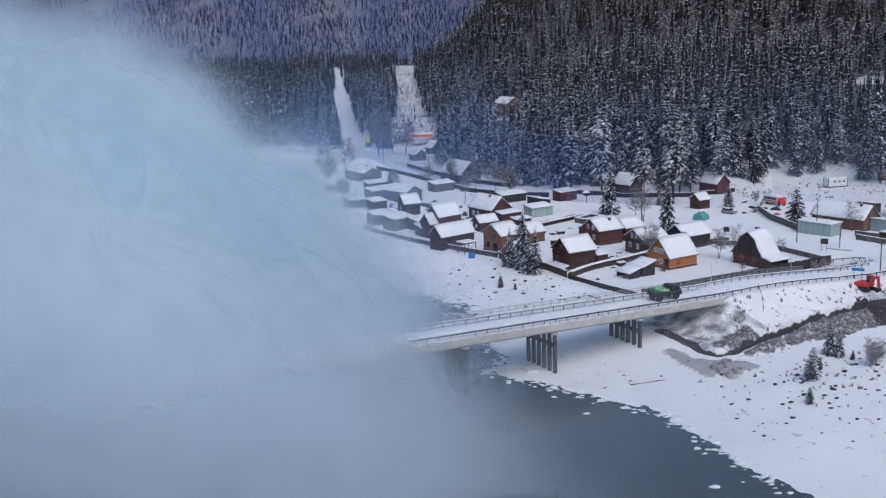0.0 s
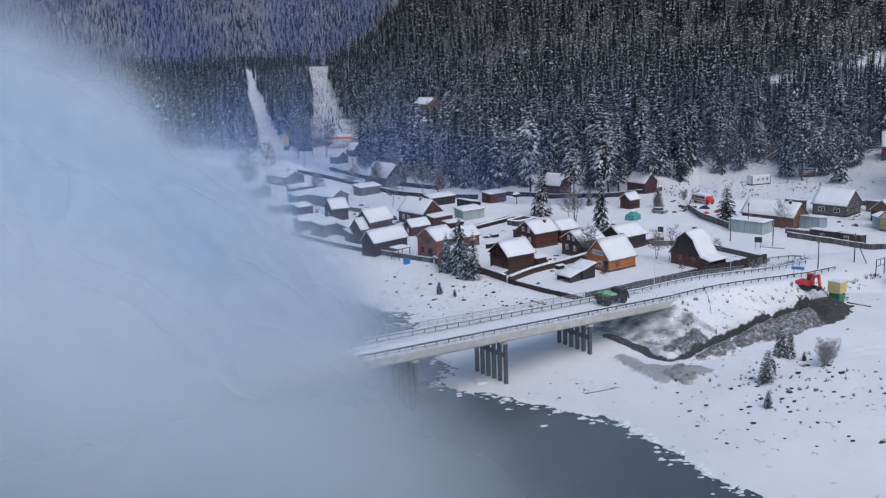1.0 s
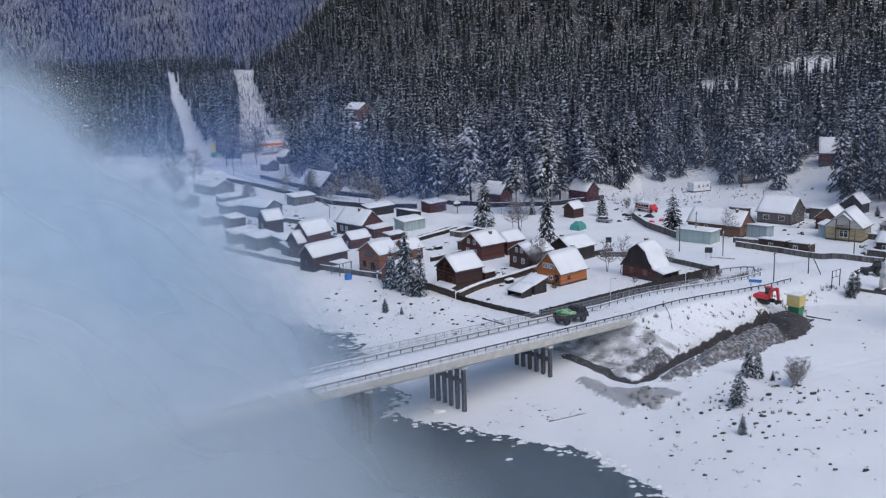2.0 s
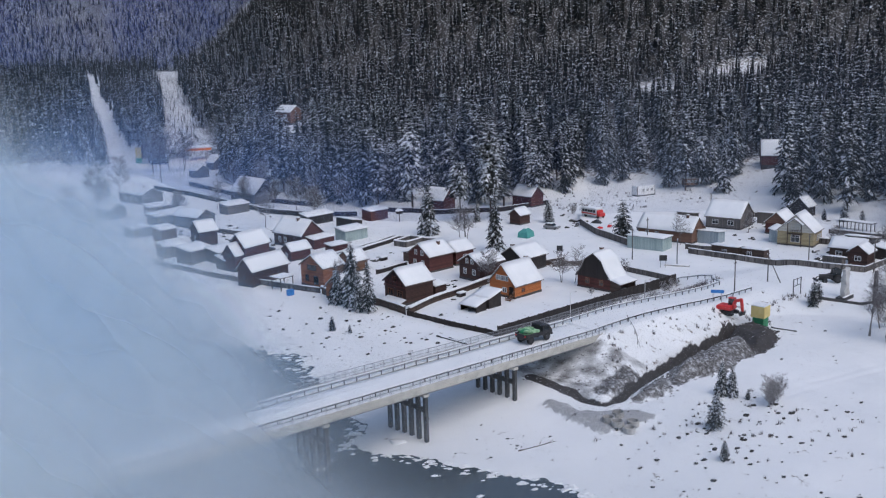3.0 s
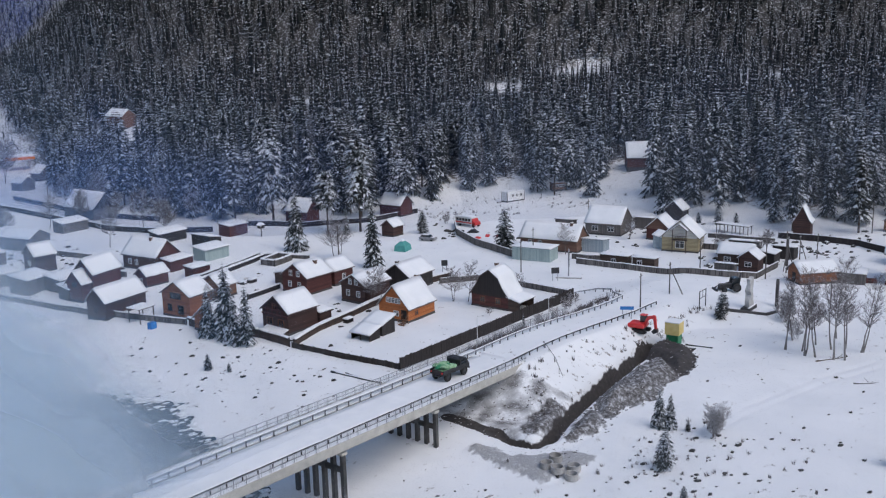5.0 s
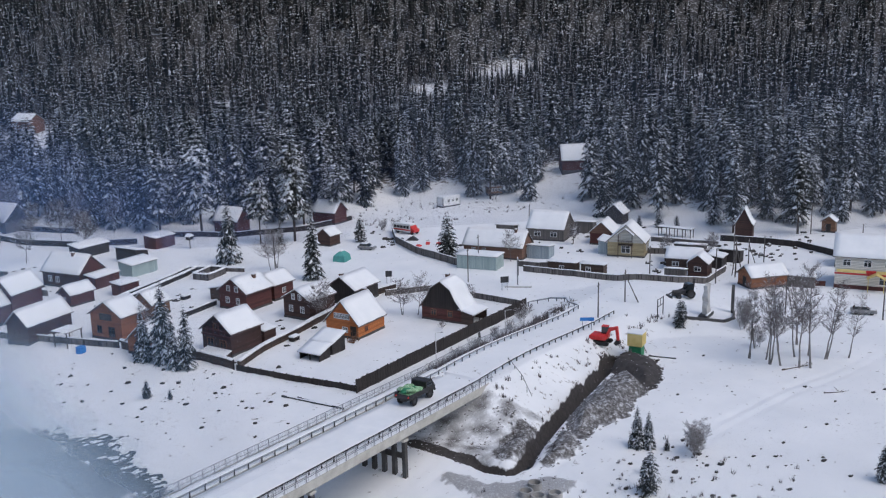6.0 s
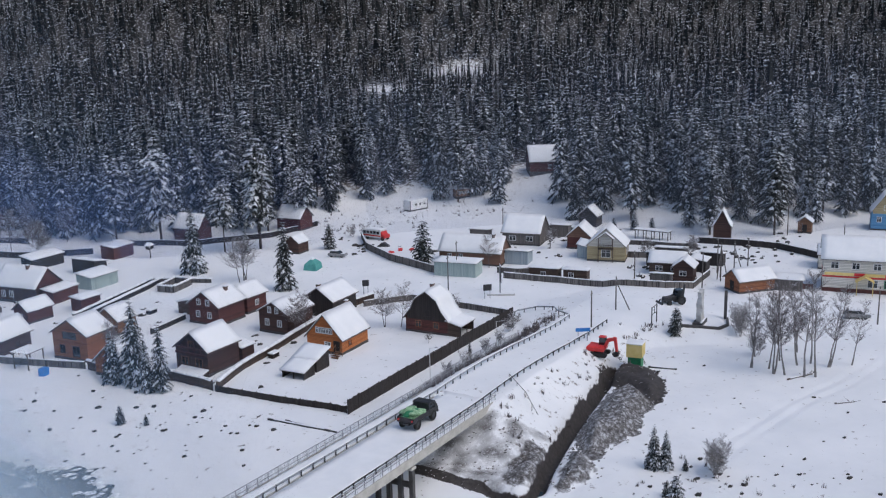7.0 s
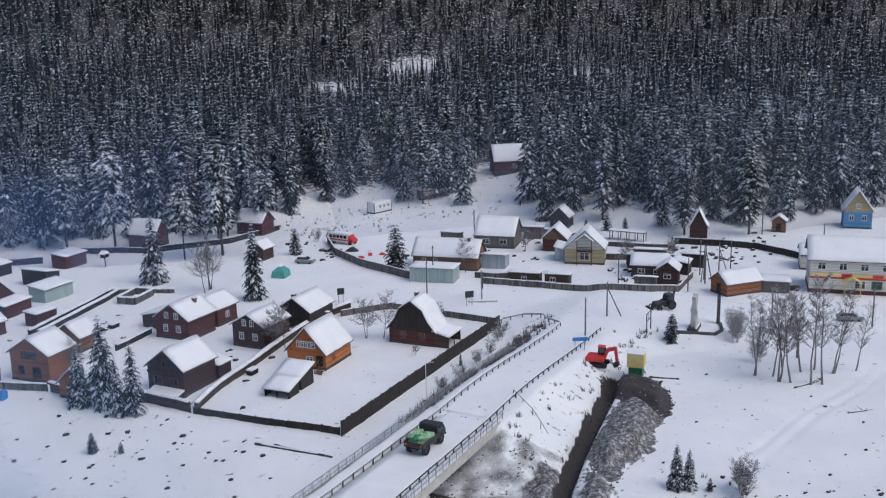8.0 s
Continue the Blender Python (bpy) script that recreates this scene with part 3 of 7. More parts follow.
def rail_run(name, label, points, post_gap, post, beam, mats, category="guardrail", infill=None, cap=0.0):
    """A rail of posts and beams along a line of points (x, y, z); post: width, height; beam: list of height, depth, thickness; infill: foot, top and gap of thin bars; cap: height at which snow lies."""
    root = thing(name, Matrix.Translation(points[0]), label, category)
    o = Vector(points[0])
    line = [Vector(p) - o for p in points]
    for h, d, t in beam:
        s = Shape()
        for p, q in zip(line, line[1:]):
            w = (q - p)
            n = Vector((-w.y, w.x, 0)).normalized() * t / 2
            up0, up1 = Vector((0, 0, h - d / 2)), Vector((0, 0, h + d / 2))
            s.add([p - n + up0, q - n + up0, q + n + up0, p + n + up0, p - n + up1, q - n + up1, q + n + up1, p + n + up1],
                  [(3, 2, 1, 0), (4, 5, 6, 7), (0, 1, 5, 4), (1, 2, 6, 5), (2, 3, 7, 6), (3, 0, 4, 7)])
        part("beam", s, mats[0], root)
    wd, hh = post
    ps = Shape()
    ps.box((-wd / 2, -wd / 2, -0.35), (wd / 2, wd / 2, hh), bevel=0.015)
    pm = ps.mesh("post", [mats[1]])
    carry = 0.0
    for p, q in zip(line, line[1:]):
        length = (q - p).length
        while carry < length:
            c = p + (q - p) * (carry / length)
            part("post", pm, [], root, at=Matrix.Translation(c))
            carry += post_gap
        carry -= length
    if infill:
        low, top, gap_ = infill
        for p, q in zip(line, line[1:]):
            k = max(1, round((q - p).length / post_gap))
            for i in range(k):
                a, b = p + (q - p) * (i / k), p + (q - p) * ((i + 1) / k)
                count = max(3, int((b - a).length / gap_))
                n = Vector((-(b - a).y, (b - a).x, 0)).normalized() * 0.012
                e = (b - a).normalized() * 0.016
                s = Shape()
                for j in range(1, count):
                    c = a + (b - a) * (j / count)
                    s.add([c - e - n + Vector((0, 0, low)), c + e - n + Vector((0, 0, low)), c + n + Vector((0, 0, low)), c - e - n + Vector((0, 0, top)), c + e - n + Vector((0, 0, top)), c + n + Vector((0, 0, top))],
                          [(0, 1, 4, 3), (1, 2, 5, 4), (2, 0, 3, 5)])
                part("bar_infill", s, mats[0], root)
    if cap:
        s = Shape()
        for p, q in zip(line, line[1:]):
            n = Vector((-(q - p).y, (q - p).x, 0)).normalized() * 0.07
            k = max(1, int((q - p).length / 3))
            rows = []
            for sg in (-1, 0, 1):
                rows.append([tuple(p + (q - p) * (i / k) + n * sg + Vector((0, 0, cap + (0.08 if sg == 0 else 0.02) + 0.02 * math.sin(i * 2.1)))) for i in range(k + 1)])
            s.sheet(rows, 0.03)
        part("rail_snow", s, SNOW, root)
    return root


def along(v, u_list, lift=0.0):
    return [(*bridge_xy(u, v), float(road_height(u)) + GRADE * max(0.0, 29.0 - u) + lift) for u in u_list]


rail_us = [-116, -80, -40, 0, 20, 29, 36, 42, 50, 58, 66, 74]
rail_run("guardrail", "dark steel guardrail along the bridge carriageway", along(-3.2, rail_us), 2.0, (0.13, 0.75), [(0.62, 0.22, 0.08)], [STEEL_DARK, STEEL_DARK], cap=0.73)
left_us = rail_us[:-1] + [70]
loop = [bridge_xy(74, 3.3), (84.6, 182.6), (86.2, 185.6), (85.6, 189.5), (82.5, 191.2), (79.5, 190.2)]
rail_run("guardrail", "frosted steel guardrail curving away at the junction", along(3.2, left_us) + [(x, y, max(height(x, y), 0.2)) for x, y in loop], 2.0, (0.12, 0.72), [(0.6, 0.24, 0.07)], [STEEL_GREY, STEEL_DARK], cap=0.75)
for v in (-4.25, 5.15):
    us = [-116, -80, -40, 0, 20, 29, 31.4] if v < 0 else [-116, -80, -40, 0, 20, 29, 31, 40, 50, 58]
    rail_run("footway_railing", "thin steel railing along the outer edge of the footway", along(v, us, 0.05), 1.6, (0.06, 1.05), [(1.05, 0.06, 0.06), (0.55, 0.05, 0.04)], [STEEL_GREY, STEEL_GREY], "railing", infill=(0.1, 1.04, 0.15 if v > 0 else 0.5))


# ---- buildings ----
def window(parent, at, w, h, frame_mat=None, cross=True):
    """A window on a wall: at maps x across, z up, -y outwards, centred."""
    s, t = Shape(), 0.09
    for lo, hi in (((-w / 2 - t, -0.07, -h / 2 - t), (-w / 2, 0.04, h / 2 + t)), ((w / 2, -0.07, -h / 2 - t), (w / 2 + t, 0.04, h / 2 + t)),
                   ((-w / 2, -0.07, h / 2), (w / 2, 0.04, h / 2 + t)), ((-w / 2, -0.1, -h / 2 - t), (w / 2, 0.04, -h / 2))):
        s.box(lo, hi)
    if cross:
        s.box((-0.04, -0.055, -h / 2), (0.04, 0.03, h / 2))
        s.box((-w / 2, -0.05, h * 0.18), (w / 2, 0.03, h * 0.18 + 0.06))
    ob = part("window", s, frame_mat or WHITE, parent, at=at)
    g_ = Shape()
    g_.box((-w / 2, -0.025, -h / 2), (w / 2, 0.01, h / 2))
    part("pane", g_, GLASS, ob)
    return ob


def door(parent, at, w=0.9, h=2.0, mat=None):
    s = Shape()
    s.box((-w / 2, -0.06, 0), (w / 2, 0.02, h), bevel=0.01)
    for a in (-w / 2 - 0.1, w / 2):
        s.box((a, -0.08, 0), (a + 0.1, 0.03, h + 0.1))
    s.box((-w / 2, -0.08, h), (w / 2, 0.03, h + 0.1))
    ob = part("door", s, mat or BOARD_DARK, parent, at=at)
    k = Shape()
    k.tube((w * 0.36, -0.06, h * 0.48), (w * 0.36, -0.13, h * 0.48), 0.03)
    part("door_handle", k, STEEL_GREY, ob)
    return ob


FACES = {"f": lambda l, w: pose(-l / 2, 0, 0, 0, 0, -90), "b": lambda l, w: pose(l / 2, 0, 0, 0, 0, 90),
         "r": lambda l, w: pose(0, -w / 2, 0, 0, 0, 0), "l": lambda l, w: pose(0, w / 2, 0, 0, 0, 180)}


def roof_profile(w, he, hr, style):
    """The roof's line across the house, from one eave to the ridge: y, z."""
    if style == "gambrel":
        return [(-w / 2, he), (-w * 0.33, he + (hr - he) * 0.38), (-w * 0.235, he + (hr - he) * 0.72), (0, hr)]
    if style == "flared":
        return [(-w / 2, he), (-w * 0.36, he + (hr - he) * 0.2), (0, hr)]
    return [(-w / 2, he), (0, hr)]


def house(name, label, x, y, yaw, w, l, he, hr, wall, style="gable", gable=None, openings=(), chimney=None, snow=0.24, z=None, base=0.35, category="house", over=0.4, bare=None, group=""):
    """A gabled building. w: eave to eave, l: along the ridge, he, hr: heights of eave and ridge; openings: (face, across, up, width, height) for windows, with a sixth value "door" for doors."""
    c, s_ = math.cos(radians(yaw)), math.sin(radians(yaw))
    corners = [height(x + c * a - s_ * b, y + s_ * a + c * b) for a in (-l / 2, l / 2) for b in (-w / 2, w / 2)]
    zg = sum(corners) / 4 if z is None else z
    root = thing(name, pose(x, y, zg, 0, 0, yaw), label, category, group)
    ww, ll = w - 2 * over, l - 2 * over * 0.9
    prof = roof_profile(w, he, hr, style)
    full = prof + [(-a, b) for a, b in reversed(prof[:-1])]
    # walls: side walls up to the roof, gable ends follow it
    def under(v):
        for (a, b), (c_, d) in zip(full, full[1:]):
            if a <= v <= c_:
                return b + (d - b) * (v - a) / (c_ - a) - 0.14
        return he
    t = 0.2
    low = min(min(corners) - zg, 0) - 0.4
    fnd = Shape()
    fnd.box((-ll / 2 - 0.06, -ww / 2 - 0.06, low), (ll / 2 + 0.06, ww / 2 + 0.06, base), bevel=0.02)
    part("foundation", fnd, DARK_PILE, root)
    for side in (-1, 1):
        s = Shape()
        a, b = sorted((side * ww / 2, side * (ww / 2 - t)))
        s.box((-ll / 2, a, base), (ll / 2, b, under(-ww / 2)))
        part("side_wall", s, wall, root)
    outline = [(-ww / 2 + t, base)] + [(a, under(a)) for a in [-ww / 2 + t] + [p[0] for p in full if abs(p[0]) < ww / 2 - t] + [ww / 2 - t]] + [(ww / 2 - t, base)]
    for end in (-1, 1):
        s = Shape()
        rot = Matrix.Rotation(radians(90), 4, "Z")
        a, b = sorted((end * ll / 2, end * (ll / 2 - t)))
        s.prism(outline, -b, -a, at=rot)
        part("gable_wall", s, wall, root)
        if gable:
            up = [(a_, b_) for a_, b_ in outline if b_ > he * 0.98]
            g_ = Shape()
            tri = [(-ww / 2 + 0.25, he), (ww / 2 - 0.25, he)] + [(a_, max(b_ - 0.03, he)) for a_, b_ in reversed(up)]
            a, b = sorted((end * (ll / 2 + 0.035), end * (ll / 2 + 0.003)))
            g_.prism(tri, -b, -a, at=rot)
            part("gable_boarding", g_, gable, root)
    rng = random.Random(int(x * 13 + y * 7))
    for k, sg in enumerate((-1, 1)):
        pts = [(a if sg < 0 else -a, b) for a, b in prof]
        slab = Shape()
        slab.sheet([[(-l / 2, a, b), (l / 2, a, b)] for a, b in pts], 0.13)
        part("roof", slab, bare or ROOF_TIN, root)
        if snow:
            grid, fine = [], []
            for (a, b), (c_, d) in zip(pts, pts[1:]):
                fine += [(a + (c_ - a) * i / 4, b + (d - b) * i / 4) for i in range(4)]
            fine.append(pts[-1])
            nx = max(4, int(l / 0.9))
            for i, (a, b) in enumerate(fine):
                row = []
                for j in range(nx + 1):
                    edge = 0.55 if i == 0 or j in (0, nx) else 1.0
                    xx = -l / 2 + l * j / nx + (0.05 * (1 if j == 0 else -1 if j == nx else 0)) + rng.uniform(-0.03, 0.03)
                    row.append((xx, a * (0.985 if i == 0 else 1) + (rng.uniform(-0.04, 0.04) if i == 0 else 0), b + 0.012 + snow * edge * rng.uniform(0.88, 1.1) + (0.03 if i == len(fine) - 1 else 0)))
                grid.append(row)
            sn = Shape()
            sn.sheet(grid, snow * 0.9)
            part("roof_snow", sn, SNOW, root, soft=True)
    for op in openings:
        face, across, up, ow, oh = op[:5]
        m = FACES[face](ll, ww)
        if len(op) > 5 and op[5] == "door":
            door(root, m @ Matrix.Translation((across, 0, up)), ow, oh)
        else:
            window(root, m @ Matrix.Translation((across, 0, up)), ow, oh, op[5] if len(op) > 5 else None)
    if chimney:
        cx, cy, ch = chimney
        s = Shape()
        zc = under(cy) if abs(cy) < ww / 2 else he
        s.box((cx - 0.28, cy - 0.28, zc - 0.4), (cx + 0.28, cy + 0.28, zc + ch), bevel=0.02)
        s.box((cx - 0.34, cy - 0.34, zc + ch - 0.12), (cx + 0.34, cy + 0.34, zc + ch))
        part("chimney", s, BRICK_STACK, root)
        sc = Shape()
        sc.box((cx - 0.3, cy - 0.3, zc + ch + 0.004), (cx + 0.3, cy + 0.3, zc + ch + 0.16), bevel=0.07)
        part("chimney_snow", sc, SNOW, root)
    return root


def shed(name, label, x, y, yaw, w, l, hf, hb, wall, openings=(), snow=0.22, category="shed", over=0.25, open_front=False, z=None):
    """A lean-to: its roof falls from the back (+y, height hb) to the front (-y, height hf)."""
    zg = height(x, y) if z is None else z
    root = thing(name, pose(x, y, zg, 0, 0, yaw), label, category)
    ww, ll, t = w - 2 * over, l - 2 * over, 0.1
    def roof_z(v):
        return hf + (hb - hf) * (v + w / 2) / w
    s = Shape()
    s.box((-ll / 2, ww / 2 - t, -0.4), (ll / 2, ww / 2, roof_z(ww / 2) - 0.1))
    part("back_wall", s, wall, root)
    if not open_front:
        s = Shape()
        s.box((-ll / 2, -ww / 2, -0.4), (ll / 2, -ww / 2 + t, roof_z(-ww / 2) - 0.1))
        part("front_wall", s, wall, root)
    else:
        for k in range(3):
            p = Shape()
            cx = -ll / 2 + 0.08 + (ll - 0.16) * k / 2
            p.box((cx - 0.07, -ww / 2, -0.4), (cx + 0.07, -ww / 2 + 0.14, roof_z(-ww / 2) - 0.1))
            part("post", p, BOARD_DARK, root)
    for sg in (-1, 1):
        s = Shape()
        a, b = sorted((sg * ll / 2, sg * (ll / 2 - t)))
        s.prism([(-ww / 2 + t, -0.4), (ww / 2 - t, -0.4), (ww / 2 - t, roof_z(ww / 2 - t) - 0.1), (-ww / 2 + t, roof_z(-ww / 2 + t) - 0.1)], -b, -a, at=Matrix.Rotation(radians(90), 4, "Z"))
        part("end_wall", s, wall, root)
    r = Shape()
    r.sheet([[(-l / 2, -w / 2, hf), (l / 2, -w / 2, hf)], [(-l / 2, w / 2, hb), (l / 2, w / 2, hb)]], 0.1)
    part("roof", r, ROOF_TIN, root)
    rng = random.Random(int(x * 17 + y * 5))
    nx = max(4, int(l / 0.9))
    grid = [[(-l / 2 + l * j / nx, -w / 2 + w * i / 5, hf + (hb - hf) * i / 5 + 0.01 + snow * (0.6 if i in (0, 5) or j in (0, nx) else 1) * rng.uniform(0.85, 1.1)) for j in range(nx + 1)] for i in range(6)]
    sn = Shape()
    sn.sheet(grid, snow * 0.9)
    part("roof_snow", sn, SNOW, root, soft=True)
    for op in openings:
        face, across, up, ow, oh = op[:5]
        m = FACES[face](ll, ww)
        if len(op) > 5 and op[5] == "door":
            door(root, m @ Matrix.Translation((across, 0, up)), ow, oh)
        else:
            window(root, m @ Matrix.Translation((across, 0, up)), ow, oh)
    return root


W2 = (0.75, 1.0)
# the fenced plots by the bridge
front_house = house("log_house", "dark brown log house with snowy gable roof and balcony", 29.1, 198.2, 27, 7.2, 7.4, 3.7, 6.4, LOG_BROWN,
      openings=[("f", -1.4, 1.75, 1.3, 1.3, LOG_AMBER), ("f", 1.4, 1.75, 1.3, 1.3, LOG_AMBER), ("f", 0, 4.5, 0.8, 0.9, LOG_AMBER)])
fl, fw = 7.4 - 0.72, 7.2 - 0.8
# the loft floor juts out between two beams under the gable, with boarded sides
b = Shape()
b.box((-fl / 2 - 0.22, -fw / 2, 2.9), (-fl / 2 - 0.003, fw / 2, 3.2))
part("loft_beam", b, LOG_RED, front_house, "lighter beam across the gable")
b = Shape()
b.box((-fl / 2 - 0.3, -fw / 2 + 0.5, 3.9), (-fl / 2 - 0.003, fw / 2 - 0.5, 4.0))
part("loft_rail", b, LOG_RED, front_house)
for yy in (-1.9, -0.65, 0.65, 1.9):
    b = Shape()
    b.box((-fl / 2 - 0.2, yy - 0.07, 3.2), (-fl / 2 - 0.003, yy + 0.07, 4.0 + (1.2 if abs(yy) < 1 else 0.3)))
    part("loft_post", b, LOG_RED, front_house)
b = Shape()
b.box((-fl / 2 - 1.5, -fw / 2 + 0.1, -0.4), (-fl / 2 - 0.07, fw / 2 - 1.3, 0.6))
part("wood_box", b, LOG_UMBER, front_house, "low boarded box along the gable")
b = Shape()
b.sheet([[(-fl / 2 - 1.7, -fw / 2 - 0.1, 0.66), (-fl / 2 - 1.7, fw / 2 - 1.1, 0.66)], [(-fl / 2 - 0.08, -fw / 2 - 0.1, 1.1), (-fl / 2 - 0.08, fw / 2 - 1.1, 1.1)]], 0.16)
part("box_snow", b, SNOW, front_house)
house("orange_house", "fresh orange log house with steep snowy roof and gable windows", 49.4, 194.9, 30, 7.3, 8.3, 2.4, 6.3, LOG_ORANGE, base=0.45,
      openings=[("f", k * 0.62, 3.7, 0.48, 0.8) for k in (-2, -1, 0, 1, 2)] + [("f", 2.3, 0.45, 0.95, 1.7, "door"), ("f", 0.6, 1.45, 1.0, 0.8), ("r", -1.5, 1.4, 0.8, 0.8, LOG_ORANGE)], chimney=(3.4, 0.3, 0.8))
house("log_house", "dark red-brown log house with white windows and a brick chimney", 38.9, 221.2, 28, 7.6, 7.4, 3.4, 5.9, LOG_RED,
      openings=[("f", -1.3, 1.8, *W2), ("f", 1.3, 1.8, *W2), ("f", -1.0, 4.0, 0.7, 0.9), ("f", 1.0, 4.0, 0.7, 0.9)], chimney=(1.2, -1.2, 0.9))
shed("side_wing", "low wing with a broad snow roof behind the log house", 38.6, 228.2, 208, 6.6, 6.4, 2.1, 3.6, LOG_UMBER, category="wing")
house("log_annexe", "lower brown log annexe with a snowy roof", 45.6, 224.6, 28, 6.0, 6.0, 3.0, 5.0, LOG_RED, openings=[("r", 0, 1.6, 0.8, 0.9)])
house("log_house", "brown log house with white windows behind a bare tree", 46.8, 209.2, 28, 6.8, 7.6, 3.5, 5.4, LOG_BROWN,
      openings=[("f", -1.3, 1.8, *W2), ("f", 1.3, 1.8, *W2), ("f", -0.7, 4.0, 0.6, 0.9), ("f", 0.8, 4.0, 0.6, 0.9)])
house("dark_barn", "dark plank barn with a broad snowy roof", 57.5, 214.0, 30, 7.0, 8.4, 2.9, 5.2, BOARD_DARK, chimney=(-3.2, 0.2, 0.7), openings=[("f", 0, 0.1, 1.4, 2.0, "door")])
# the gable's near-black colour stands in for the shadow under the roof overhang
house("gambrel_house", "dark log house with a gambrel roof under snow", 66.4, 193.2, 30, 8.6, 5.6, 2.3, 7.2, LOG_RED, style="gambrel", gable=BOARD_DARK,
      openings=[("f", 1.8, 1.5, 0.9, 1.0, LOG_AMBER), ("f", -1.5, 1.5, 0.9, 1.0, LOG_AMBER), ("f", 0.2, 3.4, 0.9, 1.0, BOARD_DARK)], chimney=(0.5, 0.3, 0.9))
shed("side_porch", "open porch under a snowy roof along the gambrel house", 69.0, 188.9, 30, 3.0, 5.4, 1.9, 2.6, LOG_UMBER, category="porch", open_front=True)
house("log_house", "unfinished tan log house with an open gable", 14.8, 215.7, 33, 7.8, 6.2, 4.2, 6.6, LOG_AMBER, openings=[("f", -1.6, 1.7, 0.9, 1.2, LOG_UMBER), ("f", 1.2, 1.5, 1.3, 1.6, LOG_UMBER), ("f", 0, 4.0, 2.6, 1.0, LOG_UMBER)])
house("small_log_hut", "small log hut with a steep snowy roof beside spruces", 16.9, 205.0, 38, 4.8, 4.6, 2.1, 4.3, LOG_AMBER, openings=[("f", 0, 0.2, 0.9, 1.7, "door")], category="hut")
house("long_hut", "brown plank hut with a wide snowy roof", 22.5, 225.6, 33, 5.6, 5.2, 2.4, 4.6, LOG_RAW, category="hut")
house("red_house", "red-brown two-storey house with a snowy stepped roof and outside stairs", 1.6, 240.5, 40, 5.6, 8.2, 4.6, 7.6, LOG_RED, openings=[("f", 0, 5.2, 0.8, 0.9), ("f", -1, 2.2, 0.8, 1.0)])
house("lower_gable", "lower front gable of the red house with a snowy roof", -2.2, 237.3, 40, 4.6, 3.2, 3.4, 6.0, LOG_RED, openings=[("f", 0, 3.4, 1.2, 0.9, LOG_UMBER)], category="house")
house("long_log_house", "long dark log house with a snowy roof by the river fence", 3.4, 224.8, 37, 5.4, 10.6, 3.0, 5.6, LOG_BROWN, openings=[("f", 0, 1.7, 0.9, 1.1, LOG_RED), ("r", 2, 1.6, 0.8, 0.9, LOG_RED)])
house("red_gable_house", "red-gabled house with a big snowy roof and a chimney", 14.2, 258.0, 125, 7.4, 11.0, 3.0, 6.4, LOG_BROWN, gable=BOARD_RED, chimney=(-1, 0.5, 0.9),
      openings=[("l", -3, 1.6, 0.8, 1.1), ("l", -1, 1.6, 0.8, 1.1), ("f", -1.2, 1.6, 0.8, 1.0), ("f", 1.4, 1.6, 0.8, 1.0)])
shed("lean_to", "red lean-to with a snowy roof against a gable wall", 19.0, 252.6, 35, 3.2, 7.0, 2.4, 2.9, BOARD_RED)
house("small_house", "small red-fronted house with a snowy roof", 12.1, 241.7, 28, 4.4, 6.0, 2.3, 3.9, LOG_RED, category="hut", openings=[("f", 0, 1.3, 0.7, 0.8)])
house("dark_house", "dark log house half lost in river mist", -8.2, 267.4, 22, 6.4, 5.4, 3.6, 6.0, LOG_BROWN, openings=[("f", 0, 1.8, 0.8, 1.1)])
house("long_house", "long low house with a shallow snowy roof", -10.5, 294.3, 130, 7.0, 10.6, 3.0, 4.9, BOARD_GREY)
house("long_house", "long grey house beside the village street", -27.0, 345.3, 123, 8.0, 14.6, 3.0, 4.9, BOARD_GREY, chimney=(-3, 0.3, 0.8), openings=[("l", -3, 1.6, 0.9, 1.1), ("l", 0, 1.6, 0.9, 1.1), ("l", 3, 1.6, 0.9, 1.1)])
house("barn_house", "big dark house with a snowy roof at the wood's edge", 7.8, 331.4, 122, 9.0, 13.7, 3.0, 7.2, BOARD_GREY, gable=BOARD_DARK)
shed("green_shed", "pale green plank shed with a snowy sloping roof", 27.6, 259.5, 30, 4.6, 7.5, 2.6, 3.2, PALE_GREEN)
shed("plank_shed", "brown plank shed standing in a snowy yard", 21.6, 243.5, 28, 3.2, 5.0, 2.3, 2.6, BOARD_RED)
shed("garden_shed", "low black shed with a snowy roof beside the orange house", 41.6, 188.2, 300, 3.8, 4.6, 1.9, 3.0, BOARD_DARK)
shed("wood_store", "low dark wood store under a snow-laden roof", 38.4, 186.0, 300, 3.2, 4.4, 1.2, 2.1, BOARD_DARK, open_front=True)
